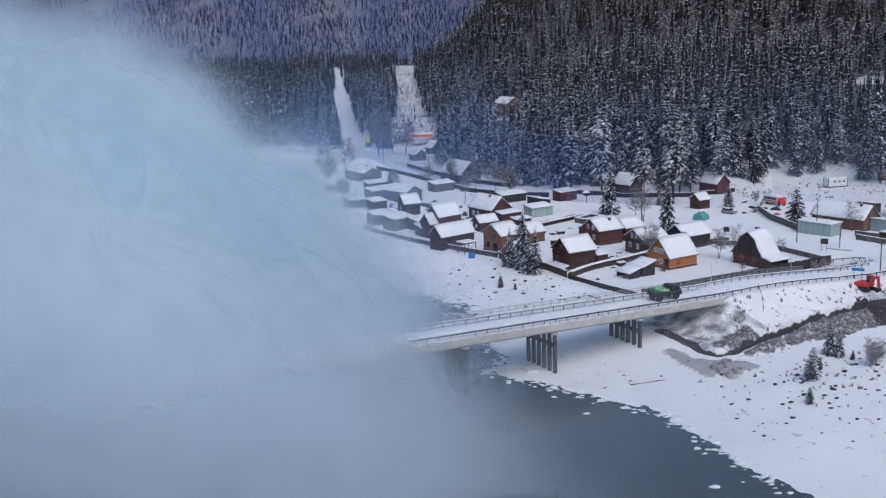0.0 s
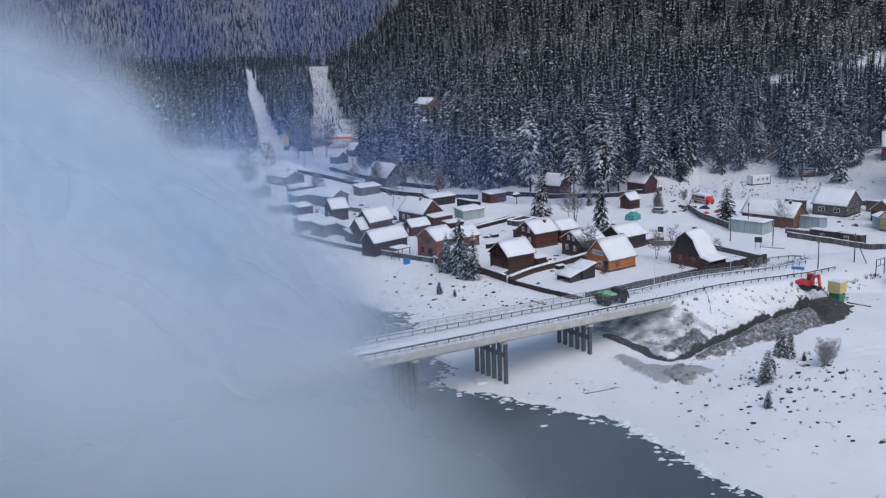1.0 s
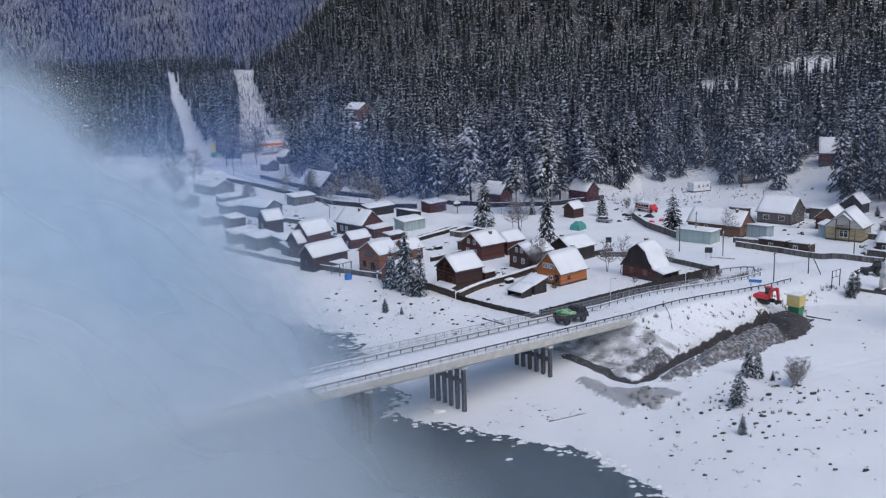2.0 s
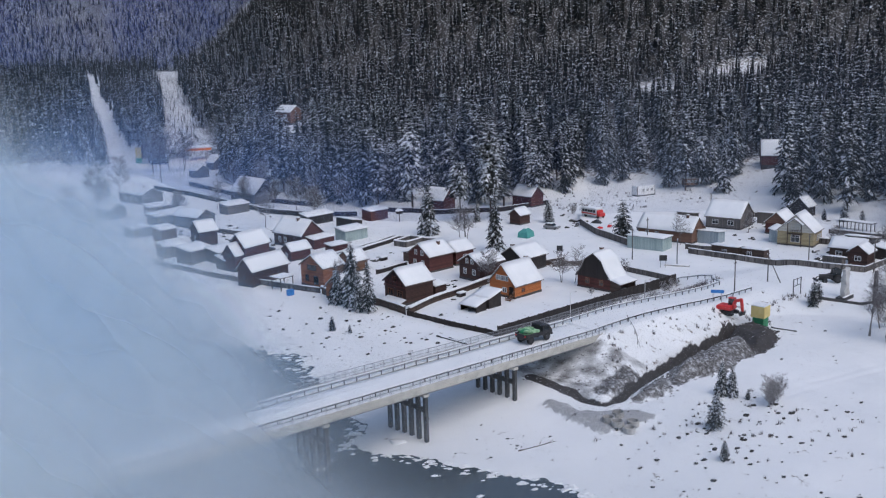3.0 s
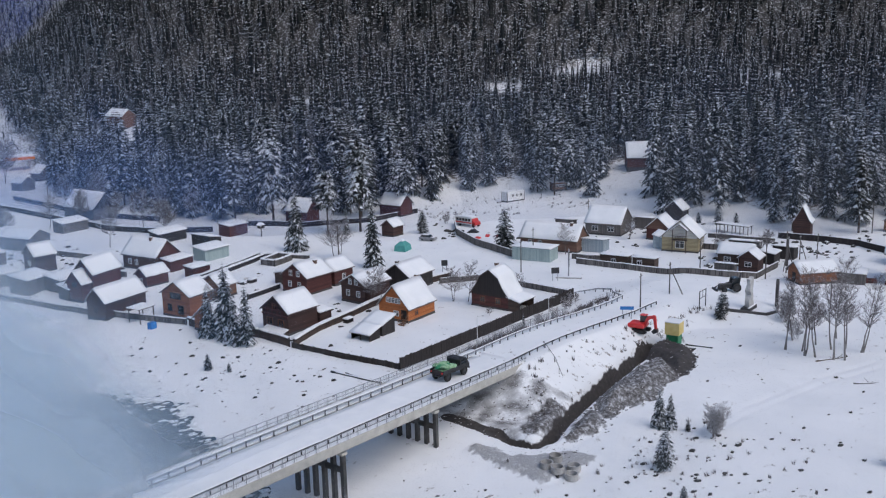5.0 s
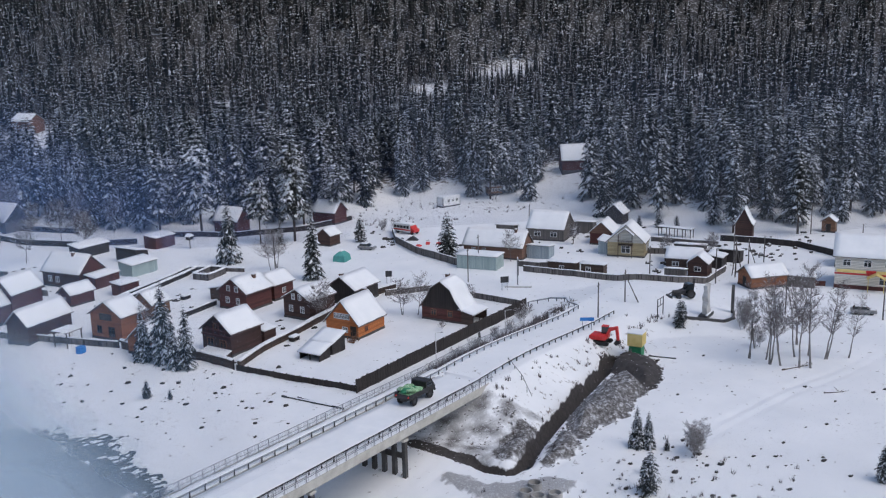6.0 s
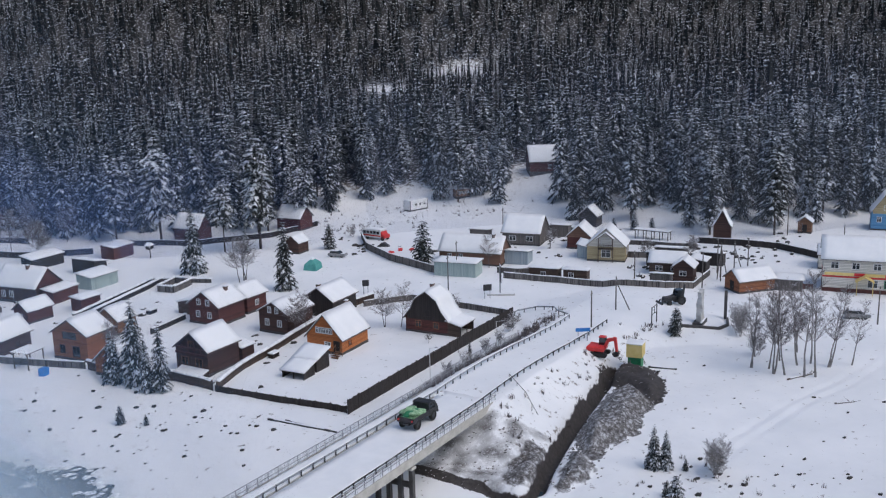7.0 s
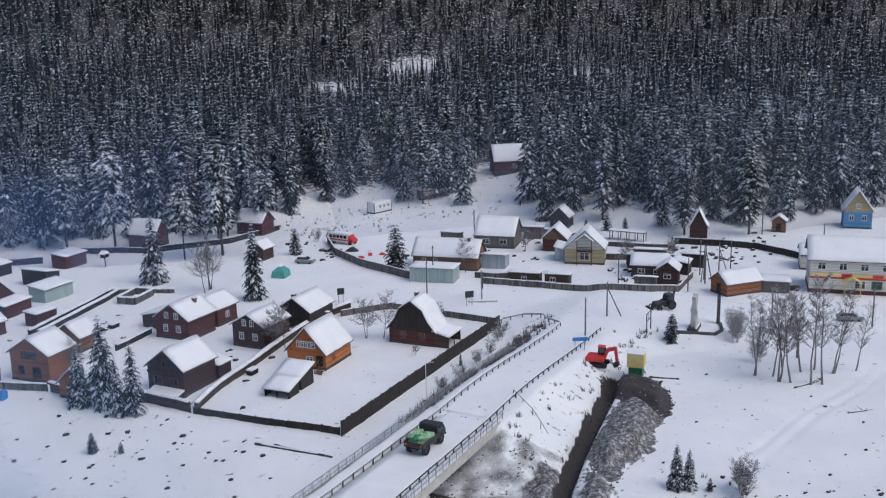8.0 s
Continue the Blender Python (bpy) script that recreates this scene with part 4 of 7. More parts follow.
for sx, sy, yw, w_, l_, h_, mt in ((-17.5, 303, 40, 5, 12, 2.6, BOARD_GREY), (-18, 277, 35, 4.5, 5, 3, LOG_BROWN), (-16, 258, 32, 5, 6, 2.6, BOARD_GREY), (-10.5, 250, 38, 6, 7, 2.8, BOARD_GREY), (-3.6, 248, 34, 5.5, 8, 2.4, BOARD_GREY), (-3.4, 240, 30, 4, 4.5, 2.2, BOARD_GREY),
                                   (1, 312, 30, 5, 8, 2.6, BOARD_GREY), (-20, 320, 30, 4, 10, 2.4, BOARD_GREY), (-25, 285, 35, 5, 6, 2.4, BOARD_GREY), (22, 285, 30, 4, 9, 2.4, BOARD_DARK), (29, 272, 120, 4, 7, 2.6, BOARD_DARK)):
    shed("outbuilding", "low weathered outbuilding under thick snow", sx, sy, yw, w_, l_, h_, h_ + 0.7, mt, category="outbuilding")
for sx, sy, w_, l_, hr_ in ((-8.5, 398, 6, 6, 4.6), (-1.5, 420, 7, 6, 5.4), (8, 400, 6, 9, 5.0), (-34, 318, 6, 8, 4.6), (-44, 305, 6, 9, 4.8)):
    house("far_cottage", "small dark cottage with a snowy roof along the far street", sx, sy, 125, w_, l_, 2.6, hr_, BOARD_GREY, category="cottage")
house("plank_house", "red plank house with a snowy roof under tall trees", 58.5, 292, 125, 6, 8, 3, 6.2, BOARD_RED)
house("plank_house", "dark plank house with a snowy roof under tall trees", 84, 288, 120, 6, 8, 3, 5.8, LOG_RED)
shed("red_cabin", "small red-brown cabin with a snowy roof at the wood's edge", 38, 284, 30, 4.5, 6.5, 2.8, 3.3, BOARD_RED)
house("small_house", "small brown kiosk house under snow by the clearing", 72.8, 262, 30, 4.4, 4.6, 2.5, 4.2, LOG_BROWN, category="hut")

# the plots across the village road
house("white_roofed_house", "brown house with a broad white snow roof", 120.2, 238.0, 127, 8.8, 9.6, 2.8, 6.4, BOARD_GREY, openings=[("l", -2, 1.6, 1.4, 1.0), ("l", 2, 1.6, 1.4, 1.0)])
house("brick_house", "long brick house with a snowy roof and a chimney", 99.6, 229.2, 127, 7.4, 14.4, 2.7, 5.8, BRICK, chimney=(-4.5, 0.4, 0.9), openings=[("l", -4.5, 1.6, 0.7, 1.2), ("l", -2, 1.6, 0.7, 1.2), ("f", 0, 1.6, 0.8, 1.1)])
shed("pale_garage", "pale green metal garage with a flat snowy roof", 90.6, 222.0, 127, 5.0, 9.4, 3.0, 3.0, PALE_GREEN)
shed("blue_shed", "blue-grey shed with a snowy roof beside a brick house", 106.5, 222.5, 127, 4.5, 5.5, 2.4, 3.0, PALE_BLUE)
shed("roadside_shed", "brown roadside shed with a thick snow roof", 102.6, 208.6, 127, 3.6, 6.4, 2.2, 2.5, LOG_UMBER, openings=[("l", 0, 1.3, 0.9, 0.8)])
shed("roadside_shed", "brown roadside shed with a thick snow roof", 106.5, 203.6, 127, 3.4, 5.2, 2.1, 2.4, LOG_UMBER, openings=[("l", -0.8, 1.3, 0.9, 0.8)])
house("yellow_house", "yellow two-storey house with a balcony gable and snowy roof", 124.0, 213.8, 40, 8.8, 7.4, 3.2, 7.2, YELLOW_CLAD, gable=WHITE_CLAD,
      openings=[("f", 0, 1.7, 1.8, 1.5), ("f", 0, 4.2, 1.8, 1.5), ("r", 0, 1.7, 0.9, 1.2), ("r", 1.8, 1.7, 0.9, 1.2)])
yh = [o for o in scene.objects if o.name.startswith("yellow_house")][0]
yl, yw_ = 7.4 - 0.72, 8.8 - 0.8
for sg in (-1, 1):
    b = Shape()
    b.sheet([[(-yl / 2 - 1.2, sg * 1.9, 5.0), (-yl / 2 + 1.6, sg * 1.9, 5.0)], [(-yl / 2 - 1.2, 0, 6.4), (-yl / 2 + 1.6, 0, 6.4)]], 0.12)
    part("dormer_roof", b, ROOF_TIN, yh)
    b = Shape()
    b.sheet([[(-yl / 2 - 1.2, sg * 1.9, 5.16), (-yl / 2 + 1.6, sg * 1.9, 5.16)], [(-yl / 2 - 1.2, 0, 6.58), (-yl / 2 + 1.6, 0, 6.58)]], 0.15)
    part("dormer_snow", b, SNOW, yh)
    b = Shape()
    b.box((-yl / 2 - 1.0, sg * 1.5 - 0.08, -0.2), (-yl / 2 - 0.84, sg * 1.5 + 0.08, 5.1))
    part("balcony_post", b, LOG_UMBER, yh)
b = Shape()
b.box((-yl / 2 - 1.05, -1.6, 2.75), (-yl / 2 - 0.05, 1.6, 2.9))
b.box((-yl / 2 - 1.05, -1.6, 3.7), (-yl / 2 - 0.95, 1.6, 3.8))
for k in range(9):
    b.box((-yl / 2 - 1.03, -1.5 + 0.375 * k - 0.03, 2.9), (-yl / 2 - 0.97, -1.5 + 0.375 * k + 0.03, 3.7))
part("balcony", b, LOG_UMBER, yh, "dark timber balcony")
shed("side_annexe", "pale blue annexe with a snowy roof against the yellow house", 121.8, 218.4, 40, 3.4, 6.4, 2.4, 3.2, PALE_BLUE, category="annexe")
house("red_cottage", "red log cottage with a snowy roof", 127.2, 226.2, 38, 6.0, 7.4, 2.7, 5.4, LOG_RED, gable=BRICK)
house("dark_cottage", "dark cottage with a snowy roof at the forest edge", 144.8, 243.3, 29, 5.4, 5.0, 2.6, 5.0, BOARD_DARK)
house("a_frame_hut", "tall narrow dark brown hut with a steep snowy roof", 154.8, 209.4, 38, 4.6, 5.0, 3.8, 7.8, LOG_BROWN, style="flared", category="hut")
house("brown_hut", "small brown hut with a snowy roof before the forest", 178.0, 204.7, 31, 3.8, 3.8, 2.6, 4.0, LOG_RAW, category="hut", openings=[("f", 0, 0.2, 0.9, 1.8, "door")])
house("low_house", "low dark house with a broad snowy roof among sheds", 124.5, 196.5, 127, 5.6, 7.6, 2.4, 4.2, LOG_UMBER, category="house", openings=[("l", -1.5, 1.3, 1.2, 0.8), ("l", 1.5, 1.3, 1.2, 0.8)])
house("dark_cabin", "dark brown cabin with a small veranda", 122.8, 190.4, 34, 4.6, 5.2, 2.9, 4.6, LOG_BROWN, category="cabin", openings=[("f", 0, 1.8, 1.2, 0.8)])
house("log_kiosk", "tan log kiosk with a snowy roof beside the bus shelter", 127.4, 178.4, -14, 5.4, 8.4, 2.3, 4.2, LOG_AMBER, category="kiosk", openings=[("f", 0, 0.2, 0.9, 1.8, "door")])
house("forest_cabin", "dark cabin with a large snowy roof on the slope", 165.0, 288.0, -28, 8.0, 9.6, 3.2, 7.6, LOG_RED, category="cabin", openings=[("r", 1.5, 1.8, 0.9, 1.1)])
house("blue_house", "bright blue house with a yellow gable under forest trees", 196.0, 196.0, 36, 7.0, 7.0, 4.0, 9.0, BLUE_CLAD, gable=YELLOW_CLAD, openings=[("f", 1.4, 2.6, 0.9, 1.1), ("f", -1.4, 2.6, 0.9, 1.1), ("f", 0, 5.4, 0.9, 1.1)])
house("hill_villa", "pale red two-storey villa with snowy roofs on the wooded slope", 37, 514, 125, 9, 12, 5.5, 8.5, BRICK, openings=[("l", -3, 1.8, 1.2, 1.3), ("l", 0, 1.8, 1.2, 1.3), ("l", 3, 1.8, 1.2, 1.3)])
for sx, sy, yw, w_, l_, h_, mt in ((128, 202, 127, 4, 6, 2.4, BOARD_DARK), (134, 205, 127, 4, 7, 2.3, BOARD_GREY), (116, 190, 127, 2.6, 4.5, 2.0, BOARD_GREY), (131, 194, 30, 3.5, 4.5, 2.3, BOARD_DARK), (137, 196, 120, 3.5, 5, 2.3, BOARD_DARK), (113, 246, 127, 3.5, 5, 2.4, BOARD_GREY), (131, 238, 127, 4, 4.5, 2.4, BOARD_GREY)):
    shed("outbuilding", "low weathered outbuilding under thick snow", sx, sy, yw, w_, l_, h_, h_ + 0.5, mt, category="outbuilding")


# ---- trees ----
def conifer(seed, whorls, per, spread, bare, snow, shape, droop, fine):
    """Arrays of a conifer one metre high: vertices, triangles and material index (0 needles, 1 snow, 2 bark, 3 dark
    core).
    spread: crown radius; bare: share of clean trunk; snow: share of boughs that carry snow; shape: 0 cone to 1 rounded;
    fine: 2 boughs with side twigs, 1 plain boughs, 0 for far trees."""
    r = random.Random(seed)
    V, T, M = [], [], []

    def tri(a, b, c, m):
        k = len(V)
        V.extend((a, b, c))
        T.append((k, k + 1, k + 2))
        M.append(m)

    sides = (3, 4, 6)[fine]
    for i in range(sides):
        a0, a1 = 2 * math.pi * i / sides, 2 * math.pi * (i + 1) / sides
        w = 0.013
        if fine:
            tri((w * math.cos(a0), w * math.sin(a0), -0.02), (w * math.cos(a1), w * math.sin(a1), -0.02), (0, 0, 0.97), 2)
        # a solid near-black cone fills the crown, standing in for its inner shade
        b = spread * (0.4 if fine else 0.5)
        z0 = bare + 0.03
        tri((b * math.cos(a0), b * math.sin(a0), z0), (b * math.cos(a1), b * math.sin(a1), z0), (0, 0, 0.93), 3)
    for k in range(whorls):
        f = min(max((k + r.uniform(-0.3, 0.3)) / whorls, 0), 1)
        z = bare + (1 - bare) * f
        cone = (1 - f) ** 0.8
        dome = math.sqrt(max(0.02, 1 - (1.7 * f - 0.7) ** 2)) if f > 0.41 else 0.72 + 0.68 * f
        size = spread * ((1 - shape) * cone + shape * dome) + 0.010
        for j in range(per):
            if shape > 0.3 and r.random() < 0.24:
                continue
            a = 2 * math.pi * (j + r.uniform(-0.45, 0.45)) / per + k * 1.3
            s = size * r.uniform(0.6, 1.15)
            d = droop * r.uniform(0.6, 1.4) * (1 - 0.6 * f)
            ca, sa = math.cos(a), math.sin(a)
            wd = s * r.uniform(0.2, 0.3) + 0.002
            lift = 0.10 * s

            def at(along, across, up=0.0):
                """A place on the bough: along and across it as shares of its length and width, up in shares of its length."""
                q = along * s
                return (ca * q - sa * across * wd, sa * q + ca * across * wd, z - d * s * along ** 1.35 + lift * (1 - abs(2 * along - 0.9)) - 0.16 * s * abs(across) ** 1.5 + up * s)

            if fine == 2:
                tri(at(0.03, 0), at(0.5, 0.42), at(1, 0), 0)
                tri(at(0.03, 0), at(1, 0), at(0.5, -0.42), 0)
                for sg in (-1, 1):
                    for q in (0.22, 0.46, 0.68):
                        e = r.uniform(0.8, 1.3)
                        tri(at(q, 0.1 * sg), at(q + 0.17, 0.05 * sg), at(q + 0.26, sg * e * (1.15 - 0.5 * q)), 0)
            else:
                tri(at(0.03, 0), at(0.6, 1), at(1, 0), 0)
                tri(at(0.03, 0), at(1, 0), at(0.6, -1), 0)
            if r.random() > snow:
                continue
            a0 = r.uniform(0.2, 0.5)
            a1 = min(1.02, a0 + r.uniform(0.3, 0.55))
            am, off, q = (a0 + a1) / 2, r.uniform(-0.3, 0.3), r.uniform(0.3, 0.55)
            if fine == 2:
                tri(at(a0, off, 0.05), at(am, off + q, 0.06), at(a1, off * 0.4, 0.05), 1)
                tri(at(a0, off, 0.05), at(a1, off * 0.4, 0.05), at(am, off - q, 0.06), 1)
                for sg in (-1, 1):
                    if r.random() < snow:
                        q0 = r.uniform(0.25, 0.65)
                        tri(at(q0, 0.2 * sg, 0.05), at(q0 + 0.12, 0.15 * sg, 0.05), at(q0 + 0.22, sg * 0.95 * (1.15 - 0.5 * q0), 0.05), 1)
            else:
                tri(at(a0, off, 0.06), at(am, off + q * 1.3, 0.07), at(a1, off - q * 0.7, 0.06), 1)
    return np.array(V, np.float32), np.array(T, np.int32), np.array(M, np.int32)


def crown_and_trunk(arrays, name, needles):
    V, T, M = arrays
    out = []
    for want, mats in (((0, 1, 3), [needles, BOUGH_SNOW, BARK, CROWN_CORE]), ((2,), [BARK, BARK, BARK, CROWN_CORE])):
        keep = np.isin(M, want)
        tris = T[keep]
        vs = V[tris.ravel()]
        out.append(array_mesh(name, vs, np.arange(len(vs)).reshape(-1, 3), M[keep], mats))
    return out


NEAR_TREES = {}
for key, args in {"spruce_a": (1, 27, 11, 0.235, 0.04, 0.85, 0.0, 0.62, 2), "spruce_b": (2, 26, 10, 0.175, 0.07, 0.75, 0.12, 0.6, 2), "spruce_slim": (3, 27, 9, 0.14, 0.1, 0.7, 0.12, 0.65, 2), "spruce_dark": (13, 25, 10, 0.16, 0.12, 0.45, 0.1, 0.6, 2),
                  "cedar_a": (4, 21, 11, 0.175, 0.24, 0.8, 0.6, 0.3, 2), "cedar_b": (5, 22, 10, 0.155, 0.16, 0.65, 0.45, 0.4, 2), "young": (6, 17, 11, 0.31, 0.03, 0.6, 0.3, 0.3, 2), "laden": (9, 20, 11, 0.19, 0.26, 1.0, 0.65, 0.35, 2), "umbrella": (14, 13, 12, 0.27, 0.42, 1.0, 0.75, 0.3, 2)}.items():
    NEAR_TREES[key] = crown_and_trunk(conifer(*args), key, NEEDLES_LADEN if key in ("laden", "umbrella") else NEEDLES_CEDAR if "cedar" in key else NEEDLES)
tree_rng = random.Random(11)
SPRUCE_LABELS = {"spruce_a": "tall snow-dusted spruce", "spruce_b": "tall snow-dusted spruce", "spruce_slim": "slender snow-dusted spruce", "spruce_dark": "dark spruce with little snow", "cedar_a": "full-crowned snowy cedar pine",
                 "cedar_b": "tall snowy cedar pine", "young": "young bushy snow-dusted conifer", "laden": "cedar pine laden with fresh snow", "umbrella": "broad cedar pine bowed under fresh snow"}


def conifer_tree(kind, x, y, h, where, group=""):
    root = thing("conifer", Matrix.Translation((x, y, height(x, y))) @ Matrix.Rotation(tree_rng.uniform(0, 6.28), 4, "Z"), SPRUCE_LABELS[kind] + " " + where, "conifer", group)
    m = Matrix.Diagonal((h, h, h, 1))
    crown, trunk = NEAR_TREES[kind]
    part("crown", crown, [], root, at=m)
    part("trunk", trunk, [], root, at=m)
    return root


# trees of the village and the banks
VILLAGE_TREES = (("spruce_a", 18.3, 199.0, 13.0, "at the river fence"), ("spruce_a", 15.6, 201.3, 8.6, "at the river fence"), ("spruce_b", 20.4, 193.4, 10.4, "at the river fence"), ("spruce_b", 18.6, 194.6, 8.2, "at the river fence"),
                             ("spruce_a", 47.1, 257.5, 14.5, "beside the village lane"), ("spruce_b", 57.0, 232.6, 15.2, "behind the log houses"), ("young", 80.2, 260.3, 6.2, "in the clearing"),
                             ("young", 89.2, 233.5, 10.0, "beside the roadside fence"), ("laden", 67.4, 270.5, 26.5, "at the forest edge"), ("laden", 50.1, 290.3, 26.0, "at the forest edge"), ("umbrella", 86.0, 287.0, 16.0, "at the forest edge"), ("umbrella", 59.5, 272.8, 16.4, "at the forest edge"),
                             ("cedar_b", 77.0, 289.0, 23.0, "at the forest edge"), ("cedar_a", 72.5, 284.0, 24.0, "at the forest edge"), ("spruce_b", 63.0, 268.5, 7.0, "at the forest edge"), ("cedar_a", 42.0, 300.0, 24.0, "at the forest edge"),
                             ("spruce_slim", 153.7, 265.8, 27.0, "below the slope cabin"), ("spruce_b", 146.9, 251.3, 18.5, "behind the village plots"), ("spruce_dark", 156.2, 250.8, 19.0, "behind the village plots"), ("cedar_b", 155.5, 239.9, 24.0, "behind the village plots"),
                             ("cedar_b", 168.9, 226.0, 18.0, "behind the village plots"), ("cedar_a", 169.8, 207.0, 22.0, "behind the village plots"), ("spruce_b", 142.0, 279.2, 18.0, "beside the snowy clearing"), ("cedar_b", 158.5, 216.5, 20.0, "behind the steep hut"),
                             ("young", 149.0, 232.0, 5.0, "in the snowy scrub"), ("young", 152.0, 229.0, 3.4, "in the snowy scrub"), ("young", 146.0, 236.0, 3.0, "in the snowy scrub"),
                             ("spruce_a", 58.6, 133.8, 5.4, "on the flat below the road"), ("spruce_a", 59.6, 132.9, 4.7, "on the flat below the road"), ("young", 61.0, 131.2, 1.5, "on the flat below the road"), ("young", 52.6, 124.6, 5.0, "on the river flat"),
                             ("young", 55.0, 128.2, 2.0, "on the river flat"), ("young", 94.3, 165.2, 4.6, "behind the yellow booth"), ("young", 96.2, 166.6, 3.4, "behind the yellow booth"), ("young", 12.6, 186.5, 2.8, "on the river bank"), ("young", 15.4, 184.3, 1.6, "on the river bank"),
                             ("young", 49.4, 117.0, 2.4, "on the river flat"), ("young", 75.5, 112.5, 4.4, "on the river flat"), ("spruce_b", 64.3, 179.3, 2.2, "on the road bank"), ("young", 57.0, 174.0, 1.6, "on the road bank"))
for kind, x, y, h, where in VILLAGE_TREES:
    conifer_tree(kind, x, y, h, where)


def scatter(rng, x0, x1, y0, y1, gap, ok):
    """Jittered places a gap apart, kept where ok(x, y arrays) says so."""
    xs, ys = np.meshgrid(np.arange(x0, x1, gap), np.arange(y0, y1, gap))
    xs = xs.ravel() + rng.uniform(-0.45, 0.45, xs.size) * gap
    ys = ys.ravel() + rng.uniform(-0.45, 0.45, ys.size) * gap
    k = ok(xs, ys)
    return xs[k], ys[k]



def open_wood(x, y):
    ok = np.ones(np.shape(x), bool)
    for kind, cx, cy, h, where in VILLAGE_TREES:
        if h > 12:
            ok &= np.hypot(x - cx, y - cy) > 0.26 * h
    for cx, cy, a, b in CLEARINGS:
        ok &= ((x - cx) / a) ** 2 + ((y - cy) / b) ** 2 > 1 + 0.7 * ripple(x, y, 0.16, 3)
    ok &= np.abs(line_distance(x, y, VALLEY_ROAD)) > np.clip(10.5 - 0.008 * y, 3, 8) + 1.2 * ripple(x, y, 0.05, 2)
    ok &= np.abs(line_distance(x, y, CLEARED_STRIP)) > 9 + 5 * (1 - smooth(480, 640, y)) + 2 * ripple(x, y, 0.06, 5)
    return ok


rng_np = np.random.default_rng(5)


def in_view(x, y, margin=0.0):
    """The wedge of country that opens out from the river towards the hills."""
    az = np.degrees(np.arctan2(x + 10, y - 20))
    return (az > -25 - margin) & (az < 78 + margin)


# the first rows of the forest, tree by tree
ex, ey = scatter(rng_np, -60, 330, 150, 480, 6.6, lambda x, y: (-line_distance(x, y, FOREST_EDGE) > 0) & (-line_distance(x, y, FOREST_EDGE) < 26) & open_wood(x, y) & in_view(x, y))
order = np.argsort(np.hypot(ex + 10, ey - 40))[:290]
kinds = ["spruce_slim", "spruce_b", "spruce_dark", "cedar_a", "cedar_b", "cedar_b", "spruce_dark", "spruce_b", "spruce_slim"]
for i in order:
    conifer_tree(tree_rng.choice(kinds), float(ex[i]), float(ey[i]), tree_rng.uniform(15, 26), "in the front of the forest", "forest edge trees")


def low_growth(x, y):
    """A factor on tree heights: the slopes just below the hillside clearings bear low young growth."""
    f = np.ones(np.shape(x))
    for cx, cy, a, b in CLEARINGS:
        if cy > 350 and cx > 100:
            ax, ay = (x - cx) * 0.57 + (y - cy) * 0.82, (x - cx) * 0.82 - (y - cy) * 0.57
            f = f * (1 - 0.68 * np.exp(-((ax + 34) / 40) ** 2 - (ay / (1.25 * a)) ** 4))
    return f


def forest(name, label, xs, ys, heights, templates, seed, mats):
    """Many trees in one mesh, of kind stuff."""
    r = np.random.default_rng(seed)
    pick, turn = r.integers(0, len(templates), len(xs)), r.uniform(0, 6.28, len(xs))
    zs = land(xs, ys)
    heights = heights * low_growth(xs, ys) * (0.92 + 0.2 * ripple(xs, ys, 0.06, 3))
    # stands of darker, barer trees
    pick = np.where(ripple(xs, ys, 0.045, 7) > 0.5, len(templates) - 1, pick)
    wide = r.uniform(0.85, 1.2, len(xs))
    VV, TT, MM, k = [], [], [], 0
    for j, (V, T, M) in enumerate(templates):
        w = np.where(pick == j)[0]
        if not len(w):
            continue
        c, s = np.cos(turn[w])[:, None], np.sin(turn[w])[:, None]
        h, b = heights[w][:, None], (heights * wide)[w][:, None]
        out = np.empty((len(w), len(V), 3), np.float32)
        out[:, :, 0] = (V[:, 0] * c - V[:, 1] * s) * b + xs[w][:, None]
        out[:, :, 1] = (V[:, 0] * s + V[:, 1] * c) * b + ys[w][:, None]
        out[:, :, 2] = V[:, 2] * h + zs[w][:, None]
        VV.append(out.reshape(-1, 3))
        TT.append((T[None] + (np.arange(len(w)) * len(V))[:, None, None] + k).reshape(-1, 3))
        MM.append(np.tile(M, len(w)))
        k += len(w) * len(V)
    me = array_mesh(name, np.concatenate(VV), np.concatenate(TT), np.concatenate(MM), mats)
    return tagged(new(name, me), label, "forest", kind="stuff")


MID = [conifer(21, 21, 8, 0.15, 0.1, 0.75, 0.15, 0.55, 1), conifer(22, 19, 8, 0.165, 0.16, 0.9, 0.45, 0.4, 1), conifer(23, 21, 8, 0.12, 0.14, 0.6, 0.15, 0.6, 1), conifer(24, 18, 8, 0.16, 0.22, 0.55, 0.55, 0.35, 1), conifer(25, 20, 8, 0.14, 0.12, 0.3, 0.1, 0.6, 1)]
FAR = [conifer(31, 10, 4, 0.145, 0.08, 1.0, 0.12, 0.6, 0), conifer(32, 9, 4, 0.13, 0.1, 0.85, 0.3, 0.6, 0), conifer(33, 10, 4, 0.12, 0.1, 0.6, 0.1, 0.65, 0), conifer(34, 9, 4, 0.15, 0.12, 0.2, 0.3, 0.5, 0)]
TINY = [conifer(51, 5, 3, 0.26, 0.02, 0.4, 0.12, 0.55, 0), conifer(52, 5, 3, 0.28, 0.02, 0.2, 0.25, 0.5, 0)]
